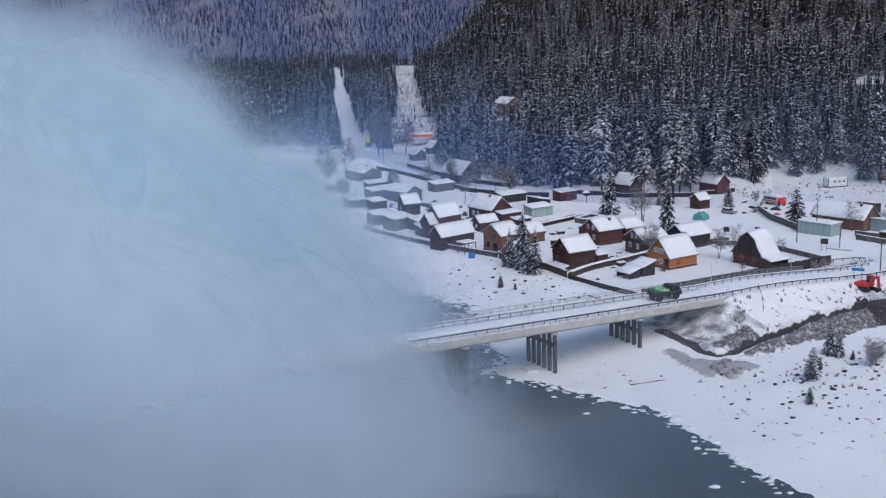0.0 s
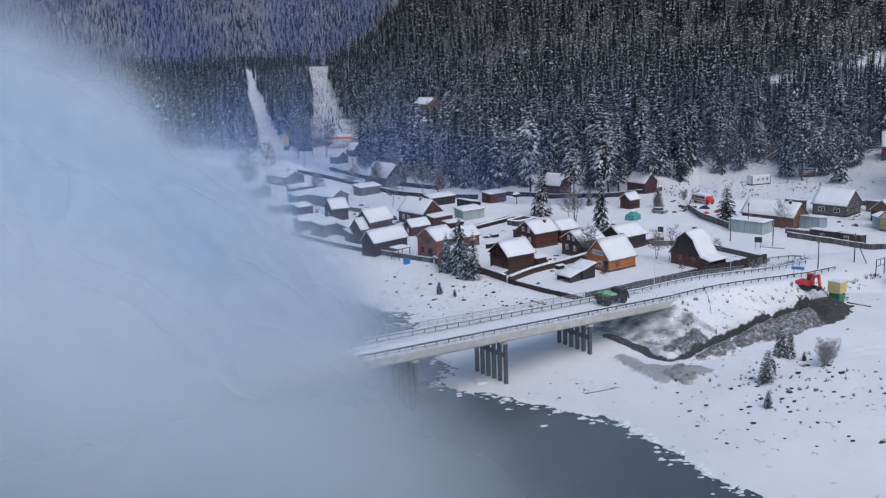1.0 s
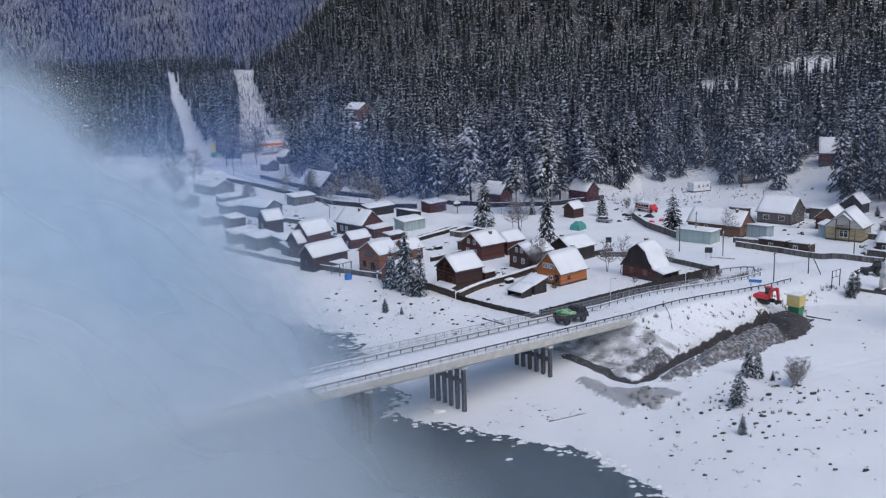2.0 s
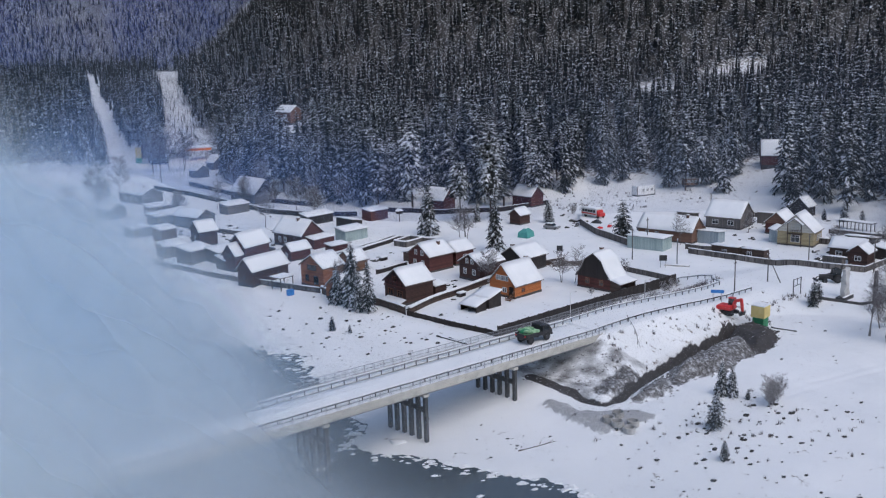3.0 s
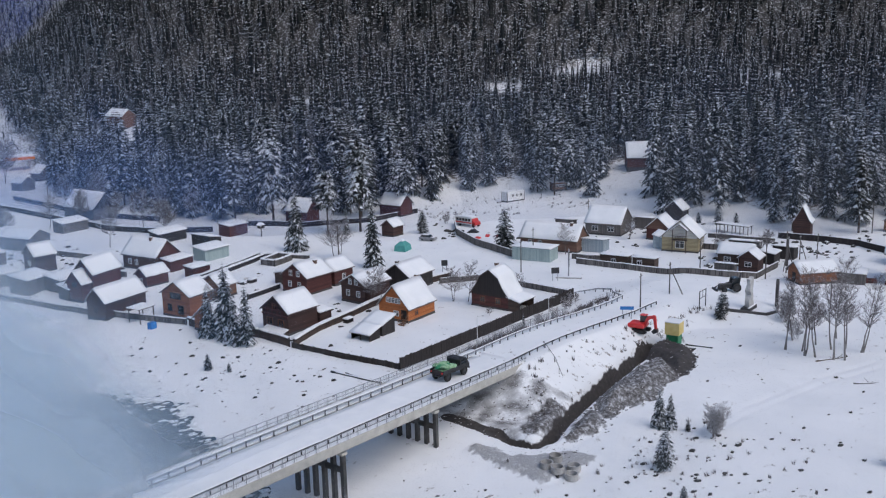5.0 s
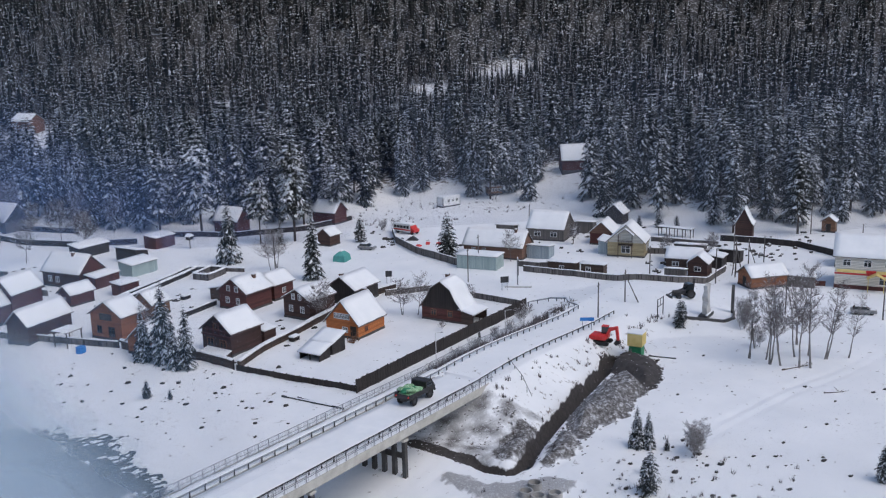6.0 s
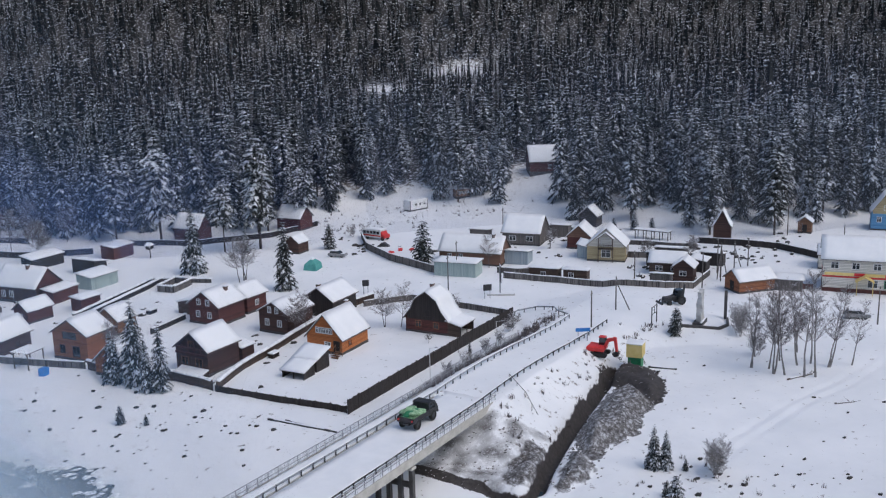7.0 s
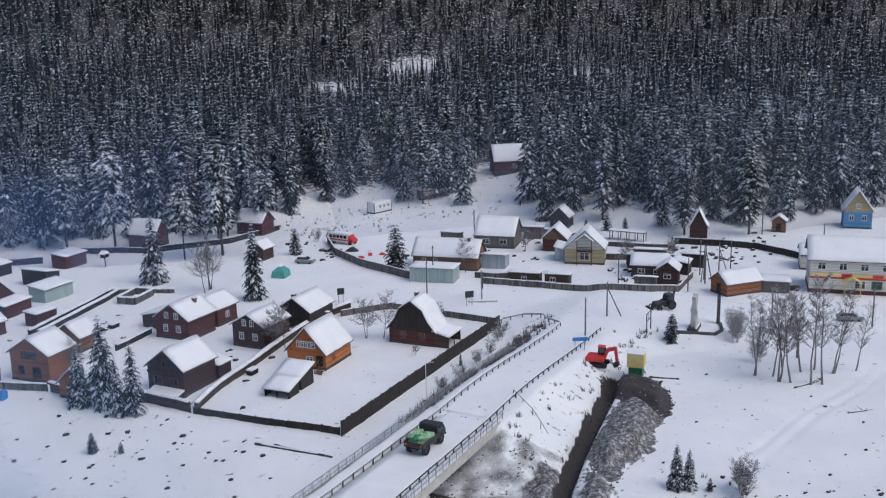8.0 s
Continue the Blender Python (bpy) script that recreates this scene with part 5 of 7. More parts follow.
HALF = [conifer(41, 12, 5, 0.15, 0.1, 0.85, 0.15, 0.55, 0), conifer(42, 11, 5, 0.165, 0.16, 0.95, 0.45, 0.4, 0), conifer(43, 12, 5, 0.125, 0.14, 0.6, 0.15, 0.6, 0), conifer(44, 11, 5, 0.155, 0.12, 0.25, 0.3, 0.55, 0)]
fx, fy = scatter(rng_np, -260, 760, 120, 760, 7.6, lambda x, y: (-line_distance(x, y, FOREST_EDGE) > 20) & open_wood(x, y) & in_view(x, y) & (-line_distance(x, y, STEEP_EDGE) < 60))
front_rows = (-line_distance(fx, fy, FOREST_EDGE) < 75) & (fx > -60)
forest("lower_forest", "dense dark snow-dusted conifers behind the village", fx[front_rows], fy[front_rows], rng_np.uniform(14, 26, front_rows.sum()), MID, 6, [NEEDLES, BOUGH_SNOW, BARK, CROWN_CORE])
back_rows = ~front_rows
forest("hillside_forest", "dense dark snow-dusted conifer forest on the slope", fx[back_rows], fy[back_rows], rng_np.uniform(12, 27, back_rows.sum()), HALF, 16, [NEEDLES_FAR, BOUGH_SNOW, BARK, CROWN_CORE])
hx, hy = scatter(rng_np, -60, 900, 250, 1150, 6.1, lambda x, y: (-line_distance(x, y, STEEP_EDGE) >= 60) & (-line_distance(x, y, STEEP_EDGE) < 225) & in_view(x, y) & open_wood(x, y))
forest("upper_forest", "close-grown conifers on the steep upper hillside", hx, hy, rng_np.uniform(12, 25, len(hx)), FAR, 7, [NEEDLES_FAR, BOUGH_SNOW, BARK, CROWN_CORE])
vx, vy = scatter(rng_np, -320, 60, 760, 1130, 9.5, lambda x, y: open_wood(x, y) & (-line_distance(x, y, STEEP_EDGE) < 60) & in_view(x, y))
forest("valley_forest", "conifers along the far valley road", vx, vy, rng_np.uniform(15, 24, len(vx)), FAR, 8, [NEEDLES_FAR, BOUGH_SNOW, BARK, CROWN_CORE])
dx_, dy_ = scatter(rng_np, -750, 420, 1130, 1750, 7.6, lambda x, y: in_view(x, y) & (ripple(x, y, 0.02, 9) + ripple(x, y, 0.05, 2) > -0.6) & (line_distance(x, y, STEEP_EDGE) > -190))
forest("distant_forest", "distant snowy wooded mountainside", dx_, dy_, rng_np.uniform(6, 12, len(dx_)), TINY, 9, [NEEDLES_FAR, BOUGH_SNOW, BARK, CROWN_CORE])
sx_n, sy_n = scatter(rng_np, -60, 10, 470, 1080, 5.0, lambda x, y: (np.abs(line_distance(x, y, CLEARED_STRIP)) < 10) & (ripple(x, y, 0.21, 6) > -0.15))
forest("strip_saplings", "young conifers scattered over the cleared strip", sx_n, sy_n, rng_np.uniform(1.5, 4.5, len(sx_n)), FAR, 10, [NEEDLES_FAR, BOUGH_SNOW, BARK, CROWN_CORE])


# ---- fences ----
def fence(label, pts, h, mat, snow=0.0, gap=2.4, category="fence", wide=0.16):
    """Posts, two rails and boarded panels along a line on the ground."""
    o = Vector((*pts[0], height(*pts[0])))
    root = thing("fence", Matrix.Translation(o), label, category)
    r = random.Random(int(pts[0][0] * 31 + pts[0][1]))
    ps = Shape()
    ps.box((-0.07, -0.07, -0.5), (0.07, 0.07, h + 0.12), bevel=0.02)
    pm = ps.mesh("post", [BOARD_DARK])
    for (x0, y0), (x1, y1) in zip(pts, pts[1:]):
        length = math.hypot(x1 - x0, y1 - y0)
        k = max(1, round(length / gap))
        yaw = math.degrees(math.atan2(y1 - y0, x1 - x0))
        for i in range(k):
            xa, ya = x0 + (x1 - x0) * i / k, y0 + (y1 - y0) * i / k
            xb, yb = x0 + (x1 - x0) * (i + 1) / k, y0 + (y1 - y0) * (i + 1) / k
            za, zb = height(xa, ya), height(xb, yb)
            part("post", pm, [], root, at=Matrix.Translation(Vector((xa, ya, za)) - o) @ pose(0, 0, 0, 0, 0, yaw))
            n = Vector((-(yb - ya), xb - xa, 0)).normalized()
            s, w = Shape(), length / k
            count = max(4, int(w / 0.3))
            front, back = [], []
            for j in range(count):
                hh, d = h * r.uniform(0.95, 1.03), n * (0.02 if j % 2 else 0.045)
                for a in ((j + 0.02) / count, (j + 0.98) / count):
                    pa = Vector((xa + (xb - xa) * a, ya + (yb - ya) * a, za + (zb - za) * a)) - o
                    front.append((pa - d - Vector((0, 0, 0.25)), pa - d + Vector((0, 0, hh))))
                    back.append((pa + d - Vector((0, 0, 0.25)), pa + d + Vector((0, 0, hh))))
            q = len(front)
            vs = [v for pair in front for v in pair] + [v for pair in back for v in pair]
            fs = [(0, 1, 2 * q + 1, 2 * q), (2 * q - 2, 4 * q - 2, 4 * q - 1, 2 * q - 1)]
            for j in range(q - 1):
                a, b = 2 * j, 2 * j + 2
                fs += [(a, b, b + 1, a + 1), (2 * q + a + 1, 2 * q + b + 1, 2 * q + b, 2 * q + a), (a + 1, b + 1, 2 * q + b + 1, 2 * q + a + 1), (a, 2 * q + a, 2 * q + b, b)]
            s.add(vs, fs)
            part("panel", s, mat, root)
            if snow:
                c = Shape()
                rows = []
                for e in (-1, 0, 1):
                    row = []
                    for j in range(5):
                        f = j / 4
                        p = Vector((xa + (xb - xa) * f, ya + (yb - ya) * f, za + (zb - za) * f)) - o + n * e * wide
                        row.append((p.x, p.y, p.z + h * 1.03 + snow * (0.4 if e else 1.0) * r.uniform(0.75, 1.2)))
                    rows.append(row)
                c.sheet(rows, snow * 0.5)
                part("snow_cap", c, SNOW, root, soft=True)
    return root


fence("dark plank fence between the yard and the road", [(37.6, 168.6), (81.0, 190.4)], 2.0, BOARD_DARK)
fence("low dark plank fence above the river bank", [(37.6, 169.1), (26.5, 188.4)], 0.95, BOARD_DARK)
fence("brown plank fence with a snow cap by spruces", [(26.3, 188.9), (23.0, 195.6), (18.0, 199.8), (15.6, 203.4), (13.6, 208.4)], 1.5, LOG_UMBER, 0.26, wide=0.3)
fence("grey plank fence with a snow cap on the bank", [(13.3, 208.9), (8.6, 214.0), (-0.5, 224.6), (-10.9, 239.4), (-20, 251)], 1.1, BOARD_GREY, 0.16)
fence("dark log fence under a thick snow cap", [(26.9, 188.6), (32.2, 193.0), (36.3, 195.8), (40.4, 198.9), (48.6, 205.2), (55.0, 209.6), (61.3, 213.7), (67.4, 215.6)], 1.25, LOG_UMBER, 0.32, wide=0.45)
fence("dark log fence with snow between two yards", [(17.7, 236.6), (37.1, 254.4)], 1.0, BOARD_DARK, 0.3, wide=0.4)
fence("dark log fence with snow between two yards", [(26.6, 219.6), (34.4, 225.0)], 1.0, BOARD_DARK, 0.2, wide=0.4)
fence("dark log fence with snow between two yards", [(19.0, 235.4), (38.2, 253.0)], 1.0, BOARD_DARK, 0.3, wide=0.4)
fence("low log frame of an unfinished building under snow", [(38.2, 243.8), (43.2, 248.0), (40.8, 251.0), (36.0, 246.8), (38.2, 243.8)], 1.3, BOARD_GREY, 0.28, category="log frame", wide=0.3)
fence("grey plank fence behind the snowy yards", [(37.4, 254.6), (47, 247)], 0.9, BOARD_GREY, 0.3, wide=0.4)
fence("grey plank fence behind the gambrel house", [(63.6, 212.6), (72.9, 211), (81.4, 191)], 1.1, BOARD_GREY, 0.1)
fence("grey plank fence round the corner plot", [(91.4, 265.6), (86.6, 254), (85.4, 241.5), (87.0, 226.7), (88.2, 222.4)], 1.6, BOARD_GREY, 0.1)
fence("weathered board fence along the village road", [(96.0, 213.6), (100.6, 206.2), (108.0, 194.4), (114.4, 187.3), (119.7, 185.2), (129.7, 190.2)], 1.2, BOARD_GREY, 0.14)
fence("dark plank fence at the foot of the forest", [(150, 212), (155, 204), (159, 196.8), (158, 187), (157, 182)], 1.4, BOARD_DARK, 0.12)
fence("dark plank fence along the far street", [(-24, 372), (-12.3, 352), (-0.8, 328), (9.5, 307), (20, 296), (34, 290)], 1.4, BOARD_DARK, 0.14)
fence("plank fence along the village street", [(-12, 376), (0, 349), (11, 327), (24, 312)], 1.4, BOARD_DARK, 0.14)
fence("dark plank fence under the forest edge", [(40, 297), (56, 284), (74, 281), (90, 287)], 1.3, BOARD_DARK, 0.12)
fence("grey plank fence between small gardens", [(-24.5, 316), (-14, 300), (-4.8, 281.6), (3, 272)], 1.2, BOARD_GREY, 0.2)
fence("grey plank fence between small gardens", [(-20, 268), (-8, 256), (-1, 262), (8, 250)], 1.2, BOARD_GREY, 0.2)
fence("grey plank fence beside the yellow house", [(127.6, 211.6), (132.8, 206.7), (138.0, 200.4)], 1.3, BOARD_GREY, 0.2, wide=0.25)
fence("grey plank fence behind the roadside sheds", [(97.6, 218.0), (99.9, 214.4), (104.4, 211.6)], 1.2, BOARD_GREY, 0.15)
fence("grey picket fence behind the white-roofed house", [(126.4, 247.6), (132.3, 246.9), (135.6, 238.0)], 1.2, BOARD_GREY, 0.12)
fence("snowy plank fence below the long shelter", [(136.6, 220.6), (145.3, 208.0)], 1.1, BOARD_GREY, 0.25, wide=0.3)
fence("low fence in front of the shop", [(131.0, 176.0), (136.5, 171.2)], 1.0, BOARD_RED)


# ---- poles, posts and signs ----
def utility_pole(x, y, h, brace=None, lamp=False, lean=0.0):
    root = thing("utility_pole", pose(x, y, height(x, y), lean, 0, 35), "weathered wooden utility pole standing in the snow", "pole")
    s = Shape()
    s.tube((0, 0, -0.6), (0, 0, h), 0.13, 0.09)
    part("pole", s, BOARD_GREY, root)
    c = Shape()
    c.box((-0.6, -0.05, h - 0.6), (0.6, 0.05, h - 0.48), bevel=0.01)
    part("crossarm", c, BOARD_GREY, root)
    i = Shape()
    for k in (-0.5, 0.5):
        i.tube((k, 0, h - 0.48), (k, 0, h - 0.3), 0.05, 0.04)
    part("insulator", i, WHITE, root)
    if brace:
        b = Shape()
        b.tube((brace[0], brace[1], -0.4), (0, 0, h * 0.85), 0.11, 0.08)
        part("brace", b, BOARD_GREY, root)
    return root


for x, y, h, br in ((83.2, 172.6, 6.0, None), (93.0, 177.6, 5.8, (0.6, -2.4)), (82.0, 212.6, 7.0, None), (89.8, 221.4, 7.2, None), (112.9, 194.0, 6.4, None), (121.1, 184.3, 7.0, None), (126.4, 151.1, 6.4, None), (116.4, 162.9, 5.6, None),
                    (119.5, 246, 7.0, None), (-22, 388, 9, None), (-3, 336, 9, None), (137, 187, 7, None), (172, 205, 7.5, None), (160.5, 182, 7.5, None), (53, 244.5, 7.5, None), (130, 187.8, 7, (-2.2, 0.4)), (127.6, 185.6, 7.6, (1.9, -1.2)), (129.0, 183.6, 8.2, (-0.6, -2.6)), (132.0, 190.4, 7.4, None)):
    utility_pole(x, y, h, br)


def street_lamp(x, y, h):
    root = thing("street_lamp", Matrix.Translation((x, y, height(x, y))), "thin white steel lamp post beside the road", "lamp post")
    s = Shape()
    s.tube((0, 0, -0.4), (0, 0, h), 0.07, 0.05)
    part("pole", s, WHITE, root)
    a = Shape()
    a.tube((0, 0, h - 0.03), (0.6, -0.6, h + 0.12), 0.035)
    part("arm", a, WHITE, root)
    b = Shape()
    b.box((0.5, -0.72, h + 0.06), (0.85, -0.5, h + 0.18), bevel=0.03)
    part("lamp_head", b, STEEL_GREY, root)


street_lamp(50.2, 168.2, 5.4)
street_lamp(68.2, 177.6, 4.8)


def signboard(x, y, yaw, w, h, foot, mat, label, legs=2):
    root = thing("signboard", pose(x, y, height(x, y), 0, 0, yaw), label, "sign")
    for k in ((-w * 0.32, w * 0.32) if legs == 2 else (0,)):
        s = Shape()
        s.tube((k, 0.05, -0.4), (k, 0.05, foot + h), 0.06 if legs == 2 else 0.14)
        part("leg", s, STEEL_GREY, root)
    b = Shape()
    b.box((-w / 2, -0.05, foot), (w / 2, 0.0, foot + h), bevel=0.015)
    part("panel", b, mat, root)
    n = Shape()
    n.box((-w / 2, -0.06, foot + h + 0.004), (w / 2, 0.06, foot + h + 0.09), bevel=0.03)
    part("snow_cap", n, SNOW, root)


signboard(76.6, 167.0, -30, 2.2, 0.55, 1.5, BLUE_SIGN, "blue road direction sign on two legs beside the guardrail")
signboard(88.6, 204.6, 62, 2.2, 3.2, 2.4, BOARD_GREY, "tall grey roadside billboard on one post", 1)
signboard(84.6, 203.2, -20, 1.6, 1.2, 1.5, STEEL_DARK, "dark metal notice board by the junction")
signboard(68.0, 220.0, -20, 1.3, 1.2, 1.6, STEEL_DARK, "dark metal notice board behind the barn")
bar = thing("road_barrier", Matrix.Translation((88.0, 203.6, height(88, 203.6))), "low concrete border under the billboard", "border")
s = Shape()
s.box((-2.6, -0.4, -0.3), (2.6, 0.4, 0.25), at=pose(0, 0, 0, 0, 0, -35), bevel=0.05)
part("kerb", s, CONCRETE, bar)
s = Shape()
s.box((-2.5, -0.35, 0.254), (2.5, 0.35, 0.4), at=pose(0, 0, 0, 0, 0, -35), bevel=0.07)
part("snow_cap", s, SNOW, bar)
frame_ = thing("pipe_gantry", pose(93.6, 169.2, height(93.6, 169.2), 0, 0, 28), "dark steel gantry of two posts and crossbars", "gantry")
for k in (-1.3, 1.3):
    s = Shape()
    s.tube((k, 0, -0.4), (k, 0, 3.3), 0.09)
    part("post", s, STEEL_DARK, frame_)
for z_ in (3.2, 2.0):
    s = Shape()
    s.tube((-1.3, 0, z_), (1.3, 0, z_), 0.06)
    part("crossbar", s, STEEL_DARK, frame_)
s = Shape()
s.tube((0, 0, 2.0), (0, 0, 3.2), 0.05)
part("hanger", s, STEEL_DARK, frame_)
rail_run("stair_rail", "thin pipe handrail down the road bank", [(55.0, 156.4, height(55.0, 156.4)), (54.3, 152, height(54.3, 152)), (53.5, 148.5, height(53.5, 148.5))], 2.2, (0.06, 0.9), [(0.9, 0.06, 0.05)], [STEEL_DARK, STEEL_DARK], "handrail")


# ---- vehicles and machines ----
def wheel(parent, x, y, r, w, z=None):
    t = Shape()
    ring = [(0.62 * r, -w / 2), (0.9 * r, -w / 2), (r, -w * 0.32), (r, w * 0.32), (0.9 * r, w / 2), (0.62 * r, w / 2)]
    n = 18
    vs = [(q * math.cos(2 * math.pi * i / n), p, q * math.sin(2 * math.pi * i / n)) for i in range(n) for q, p in ring]
    k = len(ring)
    t.add(vs, [(i * k + j, i * k + (j + 1) % k, ((i + 1) % n) * k + (j + 1) % k, ((i + 1) % n) * k + j) for i in range(n) for j in range(k)])
    ob = part("wheel", t, RUBBER, parent, at=Matrix.Translation((x, y, r if z is None else z)))
    d = Shape()
    d.tube((0, -w * 0.3, 0), (0, w * 0.3, 0), 0.63 * r, sides=16)
    part("rim", d, STEEL_DARK, ob)
    return ob


tu, tv = 20.0, 0.2
tx, ty = bridge_xy(tu, tv)
truck = thing("off_road_truck", pose(tx, ty, 4.47 + GRADE * (29.0 - tu), 0, 2.0, BRIDGE_ANGLE), "green off-road truck with camouflage cover driving over the snowy bridge", "truck")
for wx in (-1.75, 1.75):
    for wy in (-0.95, 0.95):
        wheel(truck, wx, wy, 0.62, 0.42)
s = Shape()
s.box((-2.7, -0.42, 0.62), (2.6, 0.42, 0.86), bevel=0.04)
part("chassis", s, STEEL_DARK, truck)
s = Shape()
s.prism([(0.75, 0.86), (2.75, 0.86), (2.8, 1.35), (2.5, 1.75), (2.05, 2.35), (0.85, 2.4), (0.72, 2.3)], -1.1, 1.1)
part("cab", s, STEEL_DARK, truck, "dark cab")
for sy in (-1.108, 1.088):
    s = Shape()
    s.prism([(1.0, 1.55), (2.1, 1.55), (1.95, 2.2), (1.0, 2.25)], sy, sy + 0.02)
    part("side_window", s, GLASS, truck)
s = Shape()
s.box((-2.75, -1.15, 0.95), (0.6, 1.15, 1.1), bevel=0.02)
for lo, hi in (((-2.75, -1.15, 1.1), (0.6, -1.08, 1.6)), ((-2.75, 1.08, 1.1), (0.6, 1.15, 1.6)), ((-2.75, -1.08, 1.1), (-2.68, 1.08, 1.55)), ((0.53, -1.08, 1.1), (0.6, 1.08, 1.6))):
    s.box(lo, hi)
part("cargo_bed", s, STEEL_DARK, truck)
rr = random.Random(3)
grid = [[(-2.6 + 3.1 * i / 7, -1.0 + 2.0 * j / 6, 1.35 + (0.62 * math.sin(math.pi * (i + 0.6) / 8.2) * math.sin(math.pi * (j + 0.5) / 7)) + rr.uniform(-0.08, 0.1)) for j in range(7)] for i in range(8)]
s = Shape()
s.sheet(grid, 0.2)
part("load_cover", s, TRUCK_GREEN, truck, "bright green and white camouflage cover", soft=True)
for k in range(9):
    s = Shape()
    s.box((-0.5, -0.34, -0.22), (0.5, 0.34, 0.22), bevel=0.16)
    part("bundle", s, (TRUCK_GREEN, GREEN_PAINT, TRUCK_GREEN)[k % 3], truck, at=pose(-2.2 + 0.95 * (k // 3) + rr.uniform(-0.15, 0.15), -0.65 + 0.65 * (k % 3), 1.78 + rr.uniform(-0.08, 0.18), rr.uniform(-20, 20), rr.uniform(-20, 20), rr.uniform(0, 180)), soft=True)
s = Shape()
s.tube((-2.72, -0.9, 1.3), (-2.9, -0.9, 1.3), 0.1)
s.tube((-2.72, 0.9, 1.3), (-2.9, 0.9, 1.3), 0.1)
part("tail_lamp", s, RED_PAINT, truck)
s = Shape()
s.box((2.7, -1.1, 0.7), (2.92, 1.1, 0.95), bevel=0.04)
part("bumper", s, STEEL_DARK, truck)

ex_x, ex_y = 76.6, 163.2
exc = thing("excavator", pose(ex_x, ex_y, height(ex_x, ex_y) + 0.05, 0, 0, -58), "small red tracked excavator digging the trench", "excavator")
for sy in (-0.95, 0.95):
    s = Shape()
    s.prism([(-1.3, 0.12), (-1.1, 0), (1.1, 0), (1.3, 0.12), (1.4, 0.35), (1.2, 0.62), (-1.2, 0.62), (-1.4, 0.35)], sy - 0.24, sy + 0.24)
    part("track", s, RUBBER, exc)
s = Shape()
s.box((-0.7, -0.7, 0.3), (0.7, 0.7, 0.75), bevel=0.05)
part("undercarriage", s, STEEL_DARK, exc)
s = Shape()
s.box((-1.7, -1.1, 0.78), (0.9, 1.1, 1.55), bevel=0.14)
part("engine_cover", s, RED_PAINT, exc)
s = Shape()
s.prism([(-0.2, 1.55), (0.85, 1.55), (0.95, 1.9), (0.7, 2.6), (-0.15, 2.65)], 0.15, 1.05)
part("cab", s, GLASS, exc, "dark glazed cab")
s = Shape()
s.box((-0.25, 0.1, 2.655), (0.8, 1.1, 2.75), bevel=0.03)
part("cab_roof", s, RED_PAINT, exc)
s = Shape()
s.prism([(0.55, 1.1), (0.95, 1.0), (1.5, 2.3), (2.45, 2.65), (2.45, 3.05), (1.25, 2.8)], -0.5, -0.05)
part("boom", s, RED_PAINT, exc)
s = Shape()
s.prism([(2.15, 3.1), (2.6, 3.05), (2.85, 0.9), (2.5, 0.85)], -0.46, -0.09)
part("arm", s, RED_PAINT, exc)
s = Shape()
s.prism([(2.5, 1.0), (2.9, 0.95), (3.0, 0.45), (2.4, 0.1), (2.05, 0.5)], -0.65, 0.1)
part("bucket", s, STEEL_DARK, exc)

bx, by = 80.4, 159.6
booth = thing("yellow_booth", pose(bx, by, height(bx, by), 0, 0, 34), "yellow booth with a snowy flat roof on a green base", "booth")
s = Shape()
s.box((-0.95, -0.95, -0.3), (0.95, 0.95, 1.75), bevel=0.06)
part("base", s, GREEN_PAINT, booth, "green tarpaulin-covered base")
s = Shape()
s.box((-1.15, -1.15, 1.75), (1.15, 1.15, 3.7), bevel=0.04)
part("cabin", s, YELLOW_PAINT, booth)
for k in range(4):
    s = Shape()
    s.box((-1.1 + 0.7 * k, -1.18, 1.85), (-1.04 + 0.7 * k, -1.15, 3.6))
    part("batten", s, YELLOW_PAINT, booth)
s = Shape()
s.box((-1.2, -1.2, 3.704), (1.2, 1.2, 3.9), bevel=0.09)
part("roof_snow", s, SNOW, booth)
s = Shape()
s.tube((1.5, -1.2, -0.2), (1.5, 0.2, 2.4), 0.05)
s.tube((1.9, -1.2, -0.2), (1.9, 0.2, 2.4), 0.05)
part("ladder", s, BOARD_GREY, booth)

tr_x, tr_y = 106.0, 176.8
tractor = thing("tractor", pose(tr_x, tr_y, height(tr_x, tr_y), 0, 0, 165), "dark tractor with a front loader parked by the road", "tractor")
for a, r_, w_ in ((-0.9, 0.8, 0.45), (1.5, 0.5, 0.32)):
    for b in (-0.9, 0.9):
        wheel(tractor, a, b, r_, w_)
s = Shape()
s.box((-0.2, -0.42, 0.7), (2.2, 0.42, 1.55), bevel=0.1)
part("bonnet", s, STEEL_DARK, tractor)
s = Shape()
s.prism([(-1.5, 0.9), (-0.2, 0.9), (-0.05, 1.7), (-0.3, 2.6), (-1.4, 2.65)], -0.75, 0.75)
part("cab", s, GLASS, tractor, "dark glazed cab")
s = Shape()
for b in (-0.6, 0.52):
    s.prism([(-0.2, 1.5), (0.0, 1.7), (2.6, 1.0), (3.0, 0.5), (2.8, 0.4), (2.4, 0.9)], b, b + 0.1)
part("loader_arm", s, STEEL_DARK, tractor)
s = Shape()
s.prism([(2.8, 0.15), (3.6, 0.1), (3.3, 0.3), (3.0, 0.8), (2.8, 0.75)], -1.0, 1.0)
part("loader_bucket", s, STEEL_DARK, tractor)
s = Shape()
s.tube((-1.6, 0, 1.0), (-2.0, 0, 3.4), 0.22, 0.16)
part("rear_crane", s, STEEL_DARK, tractor)


